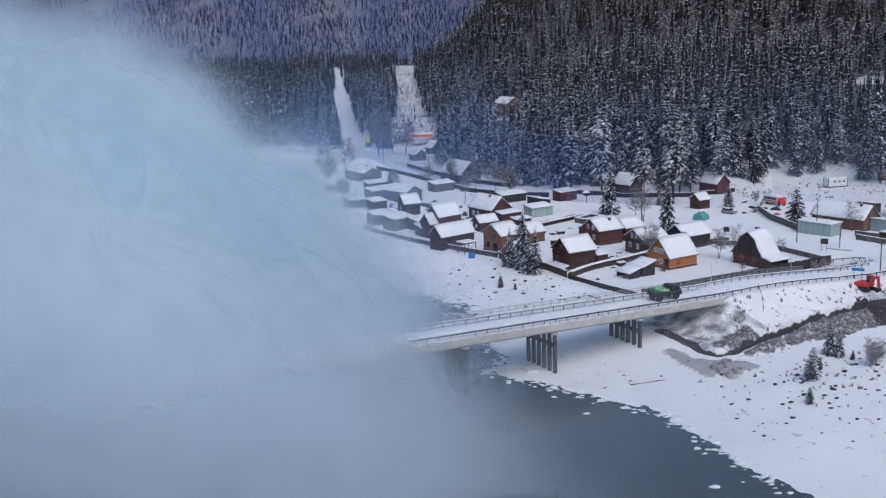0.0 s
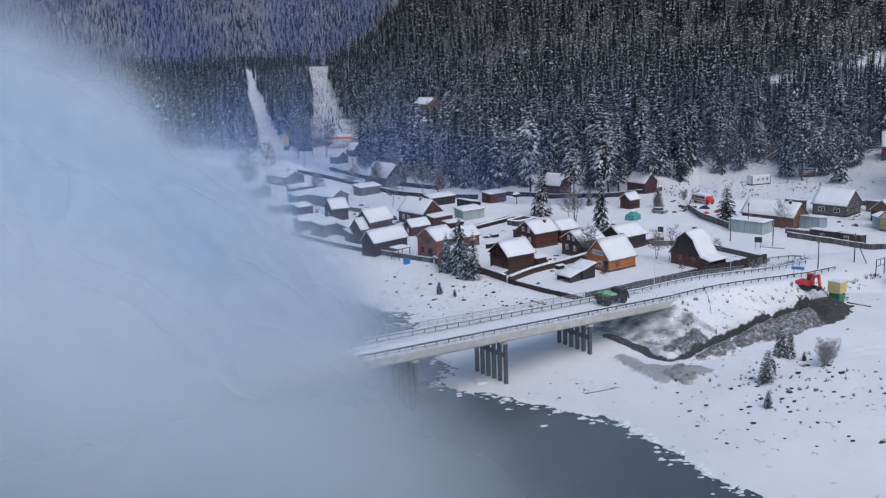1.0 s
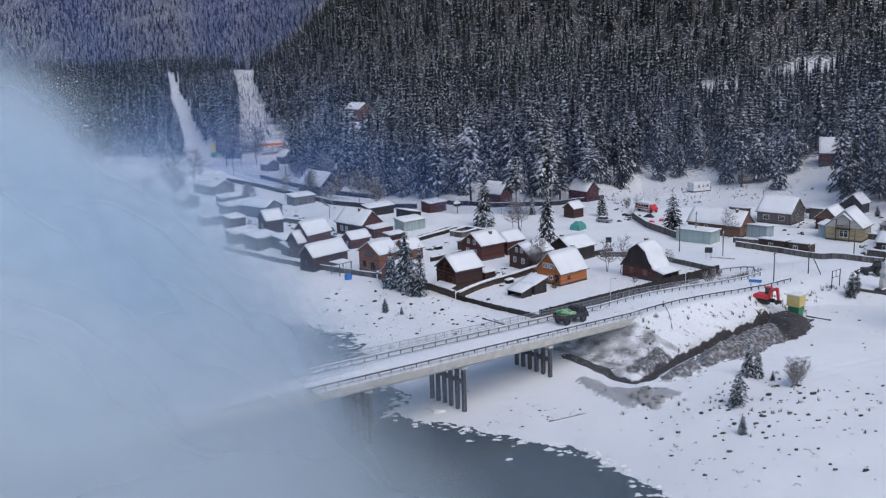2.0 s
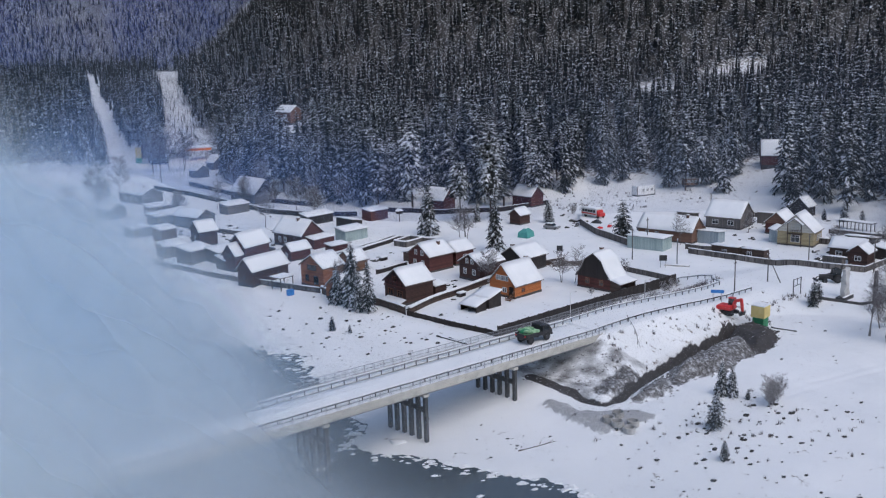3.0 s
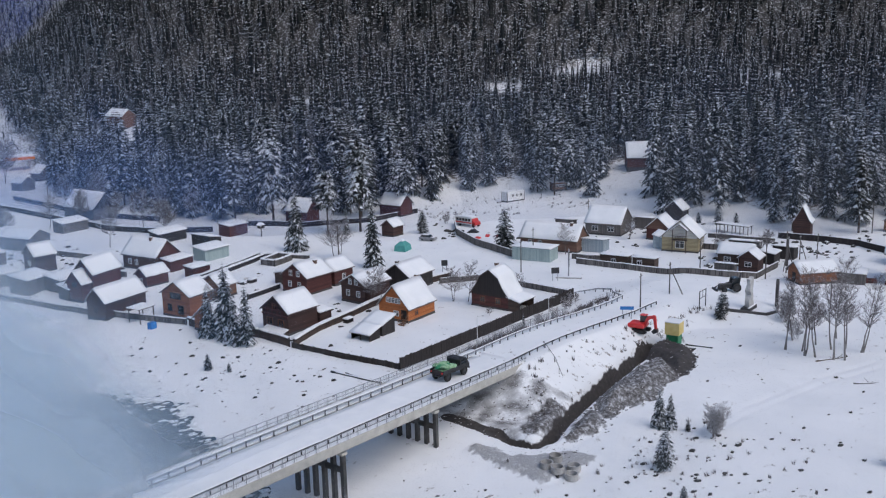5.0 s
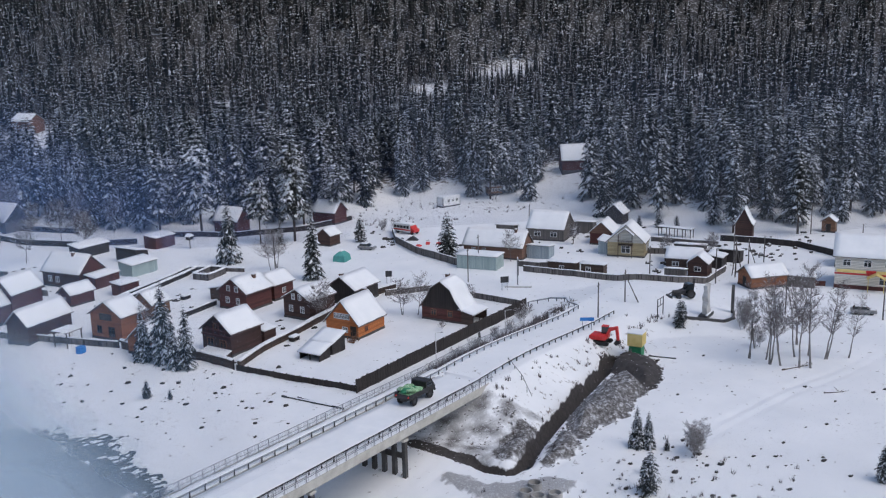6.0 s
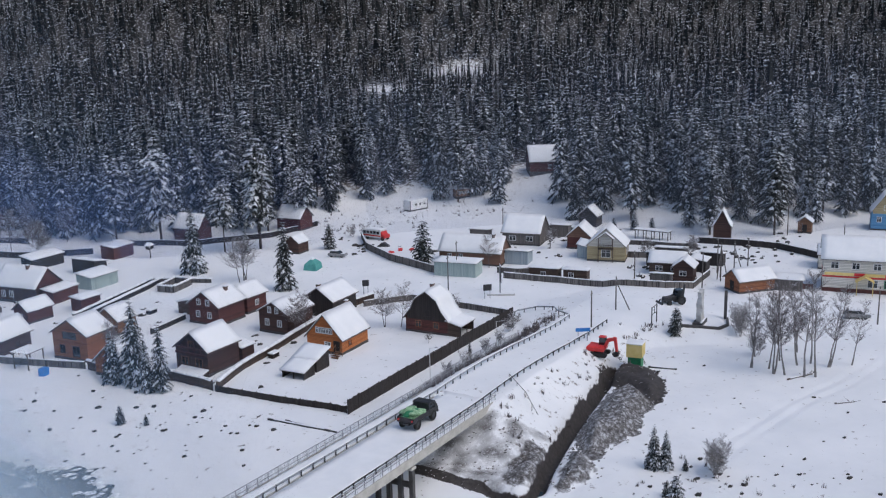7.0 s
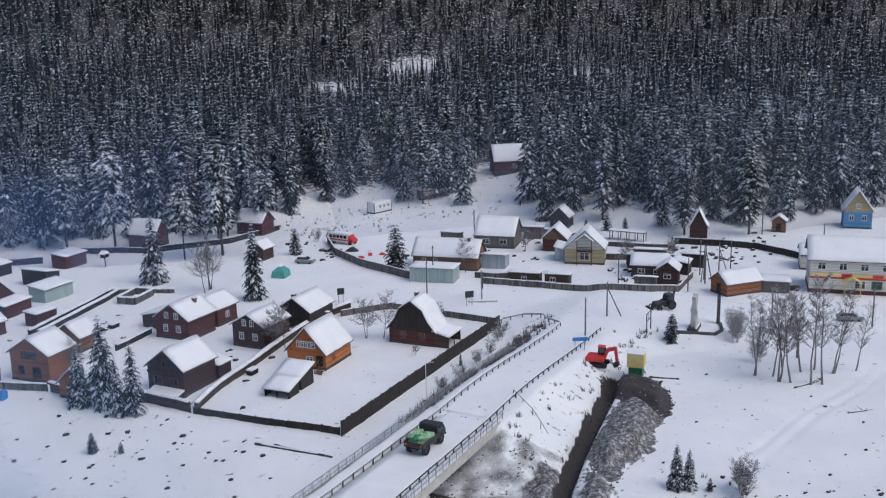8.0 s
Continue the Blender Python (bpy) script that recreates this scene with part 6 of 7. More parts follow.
def small_car(x, y, yaw, mat, label):
    root = thing("car", pose(x, y, height(x, y), 0, 0, yaw), label, "car")
    for a in (-1.25, 1.25):
        for b in (-0.72, 0.72):
            wheel(root, a, b, 0.32, 0.2)
    s = Shape()
    s.prism([(-2.05, 0.32), (2.05, 0.32), (2.1, 0.62), (1.95, 0.82), (1.0, 0.92), (-1.9, 0.92), (-2.1, 0.7)], -0.82, 0.82)
    part("body", s, mat, root)
    s = Shape()
    s.prism([(-1.75, 0.924), (0.95, 0.924), (0.35, 1.4), (-1.4, 1.42)], -0.72, 0.72)
    part("greenhouse", s, GLASS, root, "dark glazed cabin")
    s = Shape()
    s.box((-1.42, -0.7, 1.424), (0.32, 0.7, 1.52), bevel=0.05)
    s.box((1.05, -0.7, 0.9), (1.9, 0.7, 0.97), bevel=0.03)
    part("snow_cover", s, SNOW, root)


small_car(77.9, 251.6, -52, CAR_GREY, "frosted grey estate car parked in the snowy lane")
small_car(126.8, 155.2, -48, CAR_GREY, "dark grey car parked in snow before the shop")

lx, ly = 94.0, 262.5
lorry = thing("old_bus", pose(lx, ly, height(lx, ly), 0, 0, -68), "old white bus lorry with a red nose under snow", "bus")
for a in (-2.2, 2.4):
    for b in (-0.95, 0.95):
        wheel(lorry, a, b, 0.48, 0.3)
s = Shape()
s.box((-3.6, -1.15, 0.6), (2.0, 1.15, 2.5), bevel=0.1)
part("body", s, WHITE, lorry)
for k in range(5):
    for b in (-1.165, 1.145):
        s = Shape()
        s.box((-3.3 + k * 1.02, b, 1.5), (-2.5 + k * 1.02, b + 0.02, 2.15))
        part("window", s, GLASS, lorry)
for b in (-1.17, 1.15):
    s = Shape()
    s.box((-3.55, b, 0.95), (1.95, b + 0.02, 1.25))
    part("stripe", s, RED_PAINT, lorry, "red side stripe")
s = Shape()
s.prism([(2.0, 0.6), (3.1, 0.6), (3.2, 1.1), (3.0, 1.4), (2.5, 1.5), (2.1, 2.2), (2.0, 2.2)], -1.05, 1.05)
part("nose", s, RED_PAINT, lorry, "red nose")
s = Shape()
s.box((-3.55, -1.1, 2.504), (1.95, 1.1, 2.66), bevel=0.07)
part("roof_snow", s, SNOW, lorry)


def site_trailer(x, y, yaw, l, w, h, mat, label):
    root = thing("site_trailer", pose(x, y, height(x, y), 0, 0, yaw), label, "trailer")
    s = Shape()
    s.box((-l / 2, -w / 2, 0.35), (l / 2, w / 2, h), bevel=0.04)
    part("body", s, mat, root)
    for k in range(3):
        window(root, pose(-l / 2 + l * (k + 1.4) / 4.2, -w / 2, h * 0.62), 0.7, 0.7)
    s = Shape()
    for a in (-l / 2 + 0.06, l / 2 - 0.06):
        for b in (-w / 2 - 0.01, w / 2 - 0.07):
            s.box((a - 0.1, b - 0.02, 0.1), (a + 0.1, b + 0.1, h))
    part("corner_post", s, STEEL_DARK, root)
    s = Shape()
    s.box((-l / 2, -w / 2 - 0.02, -0.3), (l / 2, w / 2 - 0.1, 0.35))
    part("skid", s, STEEL_DARK, root)
    s = Shape()
    s.box((-l / 2, -w / 2, h + 0.004), (l / 2, w / 2, h + 0.16), bevel=0.06)
    part("roof_snow", s, SNOW, root)


site_trailer(121.6, 290.0, 12, 6.6, 2.6, 2.9, WHITE, "white site trailer with three windows on the snowy slope")
site_trailer(137.0, 290.0, -15, 4.4, 2.4, 2.4, LOG_RAW, "small tan hut trailer at the forest edge")

tent = thing("tent", pose(68.6, 244.8, height(68.6, 244.8), 0, 0, 40), "teal canvas tent with snow on top", "tent")
s = Shape()
s.add([(-1.7, -1.5, -0.2), (1.7, -1.5, -0.2), (1.7, 1.5, -0.2), (-1.7, 1.5, -0.2), (-1.5, -1.3, 1.3), (1.5, -1.3, 1.3), (1.5, 1.3, 1.3), (-1.5, 1.3, 1.3), (-0.4, 0, 2.5), (0.4, 0, 2.5)],
      [(0, 1, 5, 4), (1, 2, 6, 5), (2, 3, 7, 6), (3, 0, 4, 7), (4, 5, 9, 8), (5, 6, 9), (6, 7, 8, 9), (7, 4, 8), (3, 2, 1, 0)])
part("canvas", s, TEAL_PAINT, tent)
s = Shape()
s.add([(-0.7, -0.45, 2.23), (0.7, -0.45, 2.23), (0.7, 0.45, 2.23), (-0.7, 0.45, 2.23), (-0.38, 0, 2.62), (0.38, 0, 2.62)], [(0, 1, 5, 4), (1, 2, 5), (2, 3, 4, 5), (3, 0, 4), (3, 2, 1, 0)])
part("snow_cap", s, SNOW, tent)

# ---- monument on the bend ----
mx, my = 101.8, 167.0
mon = thing("monument", pose(mx, my, height(mx, my), 0, 0, 30), "tall pale stone monument on a low dark plinth", "monument")
s = Shape()
s.box((-1.9, -0.8, -0.4), (1.9, 0.8, 0.45), bevel=0.06)
part("plinth", s, STEEL_DARK, mon)
s = Shape()
s.prism([(-0.95, 0.45), (0.95, 0.45), (0.75, 1.6), (0.95, 2.4), (0.6, 3.2), (0.85, 4.3), (1.05, 5.5), (0.2, 5.2), (-0.75, 5.35), (-0.6, 4.4), (-0.9, 3.4), (-0.65, 2.6), (-0.95, 1.6)], -0.5, 0.5)
rock = random.Random(12)
s.v = [(x + rock.uniform(-0.1, 0.1), y * (1.0 - 0.05 * z) + rock.uniform(-0.12, 0.12), z) for x, y, z in s.v]
part("stone", s, PALE_STONE, mon, "pale stone slab with a wavy outline")
s = Shape()
s.box((-1.85, -0.75, 0.454), (1.85, -0.42, 0.6), bevel=0.05)
part("plinth_snow", s, SNOW, mon)
wall_pts = [(97.0, 166.8), (102.4, 163.4), (105.6, 164.4), (108.4, 167.0)]
low_wall = thing("low_wall", Matrix.Translation((97.0, 166.8, 0)), "low dark curved wall with a snow cap", "wall")
s = Shape()
for (xa, ya), (xb, yb) in zip(wall_pts, wall_pts[1:]):
    za, zb = height(xa, ya), height(xb, yb)
    n = Vector((-(yb - ya), xb - xa, 0)).normalized() * 0.2
    pa, pb = Vector((xa - 97.0, ya - 166.8, za)), Vector((xb - 97.0, yb - 166.8, zb))
    lo, up = Vector((0, 0, -0.4)), Vector((0, 0, 0.42))
    s.add([pa - n + lo, pb - n + lo, pb + n + lo, pa + n + lo, pa - n + up, pb - n + up, pb + n + up, pa + n + up], [(3, 2, 1, 0), (4, 5, 6, 7), (0, 1, 5, 4), (1, 2, 6, 5), (2, 3, 7, 6), (3, 0, 4, 7)])
part("wall_stone", s, DARK_PILE, low_wall)
slab_ = thing("stone_slab", pose(108.6, 167.6, height(108.6, 167.6), 0, 0, 40), "tall dark upright slab beside bare bushes", "monument")
s = Shape()
s.prism([(-0.5, -0.3), (0.5, -0.3), (0.55, 4.2), (0.2, 4.9), (-0.4, 4.1)], -0.25, 0.25)
part("slab", s, DARK_PILE, slab_)

# ---- the shop ----
sx0, sy0, syaw = 136.9, 169.6, -53.0
shop = thing("shop", pose(sx0, sy0, height(sx0, sy0), 0, 0, syaw), "long cream two-storey shop with red bands and a snowy roof", "shop")
SL, SD = 30.0, 9.0
s = Shape()
s.box((0, 0, -0.4), (SL, SD, 3.1))
part("lower_wall", s, WHITE_CLAD, shop)
s = Shape()
s.box((0.02, 0.02, 3.1), (SL - 0.02, SD - 0.02, 6.3))
part("upper_wall", s, WHITE_CLAD, shop)
for z0, z1, mt, nm in ((-0.3, 0.75, BOARD_RED, "plinth_band"), (2.75, 3.05, RED_PAINT, "red_band"), (6.0, 6.25, RED_PAINT, "eave_band")):
    s = Shape()
    s.box((-0.04, -0.05, z0), (SL + 0.04, 0.0, z1))
    s.box((-0.05, 0.0, z0), (0.0, SD, z1))
    part(nm, s, mt, shop)
for k, (a, b, mt) in enumerate(((0.3, 5.4, YELLOW_PAINT), (5.4, 7.2, RED_PAINT), (7.2, 10.6, YELLOW_PAINT), (10.6, 12.4, RED_PAINT), (12.4, 17.5, YELLOW_PAINT), (17.5, 19.5, RED_PAINT), (19.5, 27, YELLOW_PAINT))):
    s = Shape()
    s.box((a, -0.16, 3.15), (b - 0.05, -0.04, 3.7), bevel=0.01)
    part("sign_panel", s, mt, shop)
for k in range(8):
    window(shop, pose(2.0 + 3.6 * k, 0.02, 5.0), 1.2, 1.1, WHITE)
for k in range(7):
    window(shop, pose(8.6 + 2.8 * k, 0, 1.8), 1.6, 1.3, GREEN_PAINT if k % 2 else WHITE)
for sg in (0, 1):
    rows = [(-0.5, 6.15), (SD / 2, 9.6)] if sg == 0 else [(SD + 0.5, 6.15), (SD / 2, 9.6)]
    s = Shape()
    s.sheet([[(-0.5, a, b), (SL + 0.5, a, b)] for a, b in rows], 0.15)
    part("roof", s, ROOF_TIN, shop)
    r_ = random.Random(sg)
    s = Shape()
    s.sheet([[(-0.5 + (SL + 1) * j / 24, rows[0][0] + (rows[1][0] - rows[0][0]) * i / 5, 6.17 + 3.45 * i / 5 + 0.26 * r_.uniform(0.85, 1.1) * (0.7 if i == 0 else 1)) for j in range(25)] for i in range(6)], 0.24)
    part("roof_snow", s, SNOW, shop, soft=True)
s = Shape()
s.prism([(0.1, 6.3), (SD - 0.1, 6.3), (SD / 2, 9.45)], -0.2, -0.02, at=Matrix.Rotation(radians(90), 4, "Z"))
part("gable_wall", s, WHITE_CLAD, shop)
s = Shape()
s.prism([(-1.6, 2.55), (0, 3.5), (1.6, 2.55), (1.6, 2.4), (0, 3.3), (-1.6, 2.4)], -2.0, -0.1, at=Matrix.Translation((7.2, 0, 0)))
for a in (5.8, 8.5):
    s.box((a, -1.95, -0.3), (a + 0.14, -1.8, 2.5))
part("porch", s, YELLOW_PAINT, shop, "yellow gabled entrance porch")
house("annexe", "low annexe with a white snow roof behind the shop", 155.5, 178.5, -53, 7, 10, 3.0, 4.6, WHITE_CLAD, category="annexe")
shed("awning_shed", "grey lean-to beside the shop with a snowy roof", 133.2, 174.2, -53, 3.4, 5.6, 2.2, 2.6, BOARD_GREY)

# ---- the filling station down the valley ----
gs = thing("filling_station", pose(-8.5, 455, height(-8.5, 455), 0, 0, 5), "filling station canopy with an orange edge and snowy top", "filling station")
s = Shape()
s.box((-5.5, -4, 4.2), (5.5, 4, 5.2), bevel=0.05)
part("canopy", s, ORANGE_PAINT, gs)
s = Shape()
s.box((-5.4, -3.9, 5.204), (5.4, 3.9, 5.8), bevel=0.2)
part("canopy_snow", s, SNOW, gs)
for a in (-4, 4):
    for b in (-2.5, 2.5):
        s = Shape()
        s.tube((a, b, -0.4), (a, b, 4.2), 0.2)
        part("column", s, WHITE, gs)
house("station_shop", "small pale station shop with orange trim", -24, 452, 95, 7, 6, 3.2, 4.2, WHITE_CLAD, category="shop")
tot = thing("price_totem", pose(-33, 455, height(-33, 455)), "yellow and green station totem on a post", "sign")
s = Shape()
s.box((-1.2, -0.2, 2.2), (1.2, 0.2, 6.6), bevel=0.05)
part("panel", s, YELLOW_PAINT, tot)
s = Shape()
s.box((-1.25, -0.25, -0.3), (1.25, 0.25, 2.2), bevel=0.05)
part("base", s, GREEN_PAINT, tot)

# ---- small things in the yards and on the banks ----
for i, (x, y) in enumerate(((42.7, 132.2), (41.5, 129.8), (43.6, 129.6), (42.4, 128.2), (41.0, 131.4))):
    rg = thing("concrete_ring", Matrix.Translation((x, y, height(x, y) - 0.05)), "grey concrete well ring lying on the gravel", "well ring", "well rings")
    s, n = Shape(), 20
    vs = [(r_ * math.cos(2 * math.pi * k / n), r_ * math.sin(2 * math.pi * k / n), z_) for k in range(n) for r_, z_ in ((0.8, 0), (0.8, 0.75), (0.66, 0.75), (0.66, 0.05))]
    s.add(vs, [(k * 4 + j, k * 4 + (j + 1) % 4, ((k + 1) % n) * 4 + (j + 1) % 4, ((k + 1) % n) * 4 + j) for k in range(n) for j in range(4)])
    part("ring", s, CONCRETE, rg)


def log_thing(name, label, a, b, r0, r1, mat, twigs=0):
    p, q = Vector((*a, height(*a) + r0 * 0.8)), Vector((*b, height(*b) + r1 * 0.8))
    root = thing(name, Matrix.Translation(p), label, "log")
    s = Shape()
    s.tube((0, 0, 0), q - p, r0, r1)
    part("trunk", s, mat, root)
    rg = random.Random(int(a[0] * 7))
    for k in range(twigs):
        f = rg.uniform(0.4, 0.95)
        base = (q - p) * f
        s = Shape()
        s.tube(base, base + Vector((rg.uniform(-1, 1), rg.uniform(-1, 1), rg.uniform(0.1, 0.7))), 0.04, 0.015)
        part("twig", s, mat, root)
    s = Shape()
    d = (q - p)
    s.tube(Vector((0, 0, r0 * 0.75)) + d * 0.1, Vector((0, 0, r1 * 0.75)) + d * 0.9, r0 * 0.7, r1 * 0.7)
    part("snow_cap", s, SNOW, root)


log_thing("pipe", "dark rusty pipe lying on the snowy bank", (28.6, 174.2), (33.4, 165.4), 0.16, 0.16, STEEL_DARK)
log_thing("pipe", "dark rusty pipe lying on the snowy bank", (30.2, 172.2), (33.9, 164.6), 0.12, 0.12, STEEL_DARK)
log_thing("fallen_log", "dark fallen log with broken twigs in the snow", (93.5, 143.0), (98.2, 142.4), 0.14, 0.08, BARK, 5)
log_thing("fallen_log", "pale driftwood branch in the snow", (91.2, 133.7), (93.8, 132.6), 0.12, 0.07, BARE_BARK, 4)
log_thing("fallen_log", "long thin branch lying on river ice", (27.8, 128.7), (33.1, 129.5), 0.1, 0.04, BARK, 3)
log_thing("fallen_log", "dark beam lying beside the booth", (81.6, 158.2), (84.4, 155.2), 0.15, 0.12, STEEL_DARK)

gz = thing("gazebo", pose(6.6, 216.2, height(6.6, 216.2), 0, 0, 35), "open timber gazebo frame with snow on its beams", "gazebo")
for a in (-1.6, 1.6):
    for b in (-1.4, 1.4):
        s = Shape()
        s.box((a - 0.08, b - 0.08, -0.3), (a + 0.08, b + 0.08, 2.4))
        part("post", s, BOARD_GREY, gz)
for b in (-1.4, 0, 1.4):
    s = Shape()
    s.box((-1.9, b - 0.08, 2.4), (1.9, b + 0.08, 2.58))
    part("beam", s, BOARD_GREY, gz)
s = Shape()
s.box((-1.9, -1.7, 2.584), (1.9, 1.7, 2.72), bevel=0.05)
part("roof_snow", s, SNOW, gz)
brl = thing("blue_container", pose(7.6, 210.4, height(7.6, 210.4), 0, 0, 35), "blue plastic container beside the fence", "container")
s = Shape()
s.box((-0.6, -0.5, -0.1), (0.6, 0.5, 1.2), bevel=0.08)
part("tank", s, BLUE_SIGN, brl)
s = Shape()
s.tube((0, 0, 1.2), (0, 0, 1.28), 0.2)
part("cap", s, BLUE_SIGN, brl)
per = thing("pergola", pose(144.8, 221.4, height(144.8, 221.4), 0, 0, -66), "long dark open shelter with a snowy roof", "shelter")
for k in range(5):
    for b in (-0.9, 0.9):
        s = Shape()
        s.box((-4 + 2 * k - 0.07, b - 0.07, -0.3), (-4 + 2 * k + 0.07, b + 0.07, 2.1))
        part("post", s, BOARD_DARK, per)
s = Shape()
s.box((-4.3, -1.2, 2.1), (4.3, 1.2, 2.22))
part("roof", s, BOARD_DARK, per)
s = Shape()
s.box((-4.3, -1.2, 2.224), (4.3, 1.2, 2.4), bevel=0.08)
part("roof_snow", s, SNOW, per)
st = thing("entrance_steps", pose(47.4, 190.4, height(47.4, 190.4), 0, 0, 30), "wooden entrance steps with handrails and snow", "steps")
for k in range(4):
    s = Shape()
    s.box((-1.6 + 0.35 * k, -0.6, 0.02 + 0.2 * k), (-1.2 + 0.35 * k, 0.6, 0.1 + 0.2 * k))
    part("tread", s, LOG_RAW, st)
for b in (-0.6, 0.6):
    s = Shape()
    s.tube((-1.6, b, 0.8), (-0.1, b, 1.7), 0.05)
    for k in (-1.5, -0.2):
        s.tube((k, b, -0.3), (k, b, 0.86 + (k + 1.5) * 0.62), 0.05)
    part("handrail", s, LOG_RAW, st)
shed("porch", "dark porch with a snowy roof against the log house", 34.6, 198.4, 27, 3.0, 3.2, 2.3, 2.9, LOG_BROWN, category="porch")
for px_, py_, w_ in ((38.9, 196.2, 0.9), (30.6, 232.5, 1.0)):
    wp = thing("wood_pile", pose(px_, py_, height(px_, py_), 0, 0, 30), "stack of firewood under snow in the yard", "wood pile")
    s = Shape()
    for i in range(3):
        for j in range(5):
            s.tube((-w_ + w_ * 2 * j / 5 + 0.1, -0.5, 0.12 + 0.22 * i), (-w_ + w_ * 2 * j / 5 + 0.1, 0.5, 0.12 + 0.22 * i), 0.11, sides=6)
    part("billets", s, BOARD_DARK, wp)
    s = Shape()
    s.box((-w_, -0.55, 0.68), (w_, 0.55, 0.95), bevel=0.1)
    part("snow_cap", s, SNOW, wp)


feeder = thing("bird_table", pose(43.6, 277.5, height(43.6, 277.5), 0, 0, 30), "wooden bird table with a snowy roof on a post", "bird table")
s = Shape()
s.tube((0, 0, -0.3), (0, 0, 2.2), 0.1)
part("post", s, BOARD_DARK, feeder)
s = Shape()
s.box((-0.8, -0.6, 2.2), (0.8, 0.6, 2.3))
for a in (-0.7, 0.7):
    s.box((a - 0.05, -0.5, 2.3), (a + 0.05, 0.5, 3.0))
part("tray", s, BOARD_DARK, feeder)
s = Shape()
s.prism([(-1.0, 3.0), (1.0, 3.0), (0, 3.7)], -0.7, 0.7)
part("roof_snow", s, SNOW, feeder)
for x, y, w_, yw in ((89.3, 247.6, 0.8, 20), (92.6, 249.0, 1.1, 55), (94.6, 247.2, 0.7, -10)):
    tp = thing("red_cover", pose(x, y, height(x, y), 0, 0, yw), "red plastic cover lying half buried in snow", "cover")
    s = Shape()
    s.prism([(-w_, -0.1), (w_, -0.1), (w_ * 0.8, 0.3), (0.1, 0.5), (-w_ * 0.7, 0.25)], -0.45, 0.45)
    part("sheet", s, RED_PAINT, tp)
ramp_ = thing("tipped_trailer", pose(91.4, 254.6, height(91.4, 254.6), 0, 0, -40), "dark tipped trailer frame lying in the yard", "trailer")
s = Shape()
s.prism([(-1.8, -0.1), (1.6, -0.1), (0.2, 0.9), (-0.1, 0.9)], -0.7, 0.7)
part("body", s, STEEL_DARK, ramp_)
wheel(ramp_, -0.6, 0.8, 0.35, 0.2)
wheel(ramp_, -0.6, -0.8, 0.35, 0.2)


# ---- stones, ice floes and tufts ----
def lumps(name, label, category, places, mats, seed, flat=0.5, snow_top=0.0, sink=0.25, cap=0.0):
    """Many uneven stones or floes in one mesh: places are x, y, radius."""
    r = np.random.default_rng(seed)
    VV, TT, MM, k = [], [], [], 0
    n = 6
    for x, y, rad in places:
        z = max(height(x, y), WATER_LEVEL - 0.02)
        ring = []
        for zz, f in ((-sink, 1.0), (flat * 0.55, 0.92), (flat, 0.5)):
            a = np.linspace(0, 2 * np.pi, n, endpoint=False) + r.uniform(0, 0.6)
            q = rad * f * r.uniform(0.45, 1.35, n)
            ring.append(np.stack([x + q * np.cos(a) * 1.25, y + q * np.sin(a) * 0.8, np.full(n, z) + zz * rad * r.uniform(0.8, 1.2)], 1))
        top = np.array([[x, y, z + flat * rad * 1.05]])
        VV.append(np.concatenate(ring + [top]))
        for lay in range(2):
            for i in range(n):
                a, b = k + lay * n + i, k + lay * n + (i + 1) % n
                TT += [(a, b, b + n), (a, b + n, a + n)]
                m = 1 if (lay == 1 and r.random() < snow_top) else 0
                MM += [m, m]
        for i in range(n):
            TT.append((k + 2 * n + i, k + 2 * n + (i + 1) % n, k + 3 * n))
            MM.append(1 if r.random() < max(snow_top, cap) else 0)
        k += 3 * n + 1
    return tagged(new(name, array_mesh(name, np.concatenate(VV), TT, MM, mats)), label, category, kind="stuff")


rs = np.random.default_rng(12)
stones = []
for cx, cy, sx_, sy_, n_, r0_, r1_ in ((49, 121, 5, 6, 60, 0.15, 0.5), (58, 126, 5, 5, 40, 0.15, 0.45), (62, 116, 8, 8, 45, 0.12, 0.4), (15, 182, 8, 7, 70, 0.14, 0.5), (24, 172, 5, 6, 30, 0.14, 0.4), (2, 196, 7, 7, 50, 0.12, 0.4),
                                       (70, 125, 14, 10, 40, 0.12, 0.35), (40, 110, 5, 7, 40, 0.1, 0.3), (90, 150, 10, 12, 20, 0.12, 0.4), (24, 133, 7, 5, 35, 0.1, 0.3), (80, 105, 16, 8, 45, 0.12, 0.4), (30, 128, 5, 3, 20, 0.1, 0.25)):
    for _ in range(int(n_ * 0.7)):
        x, y = cx + rs.normal() * sx_, cy + rs.normal() * sy_
        if line_distance(x, y, SHORE) > 1.0 and abs(bridge_uv(x, y)[1]) > 5.5:
            stones.append((float(x), float(y), float(r0_ + (r1_ - r0_) * rs.uniform() ** 2.2) * 0.85))
lumps("river_stones", "scattered dark river stones poking out of snow", "stones", stones, [ROCK, SNOW], 3, 0.75, 0.0, 0.25, 0.55)
floes = []
for (xa, ya), (xb, yb) in zip(SHORE[1:], SHORE[2:19]):
    d = math.hypot(xb - xa, yb - ya)
    for _ in range(int(d * 3.2)):
        f, off = rs.uniform(), -abs(rs.normal()) * 1.3 + 0.8
        nx_, ny_ = (yb - ya) / d, -(xb - xa) / d
        floes.append((xa + (xb - xa) * f + nx_ * off, ya + (yb - ya) * f + ny_ * off, float(rs.uniform(0.12, 0.55))))
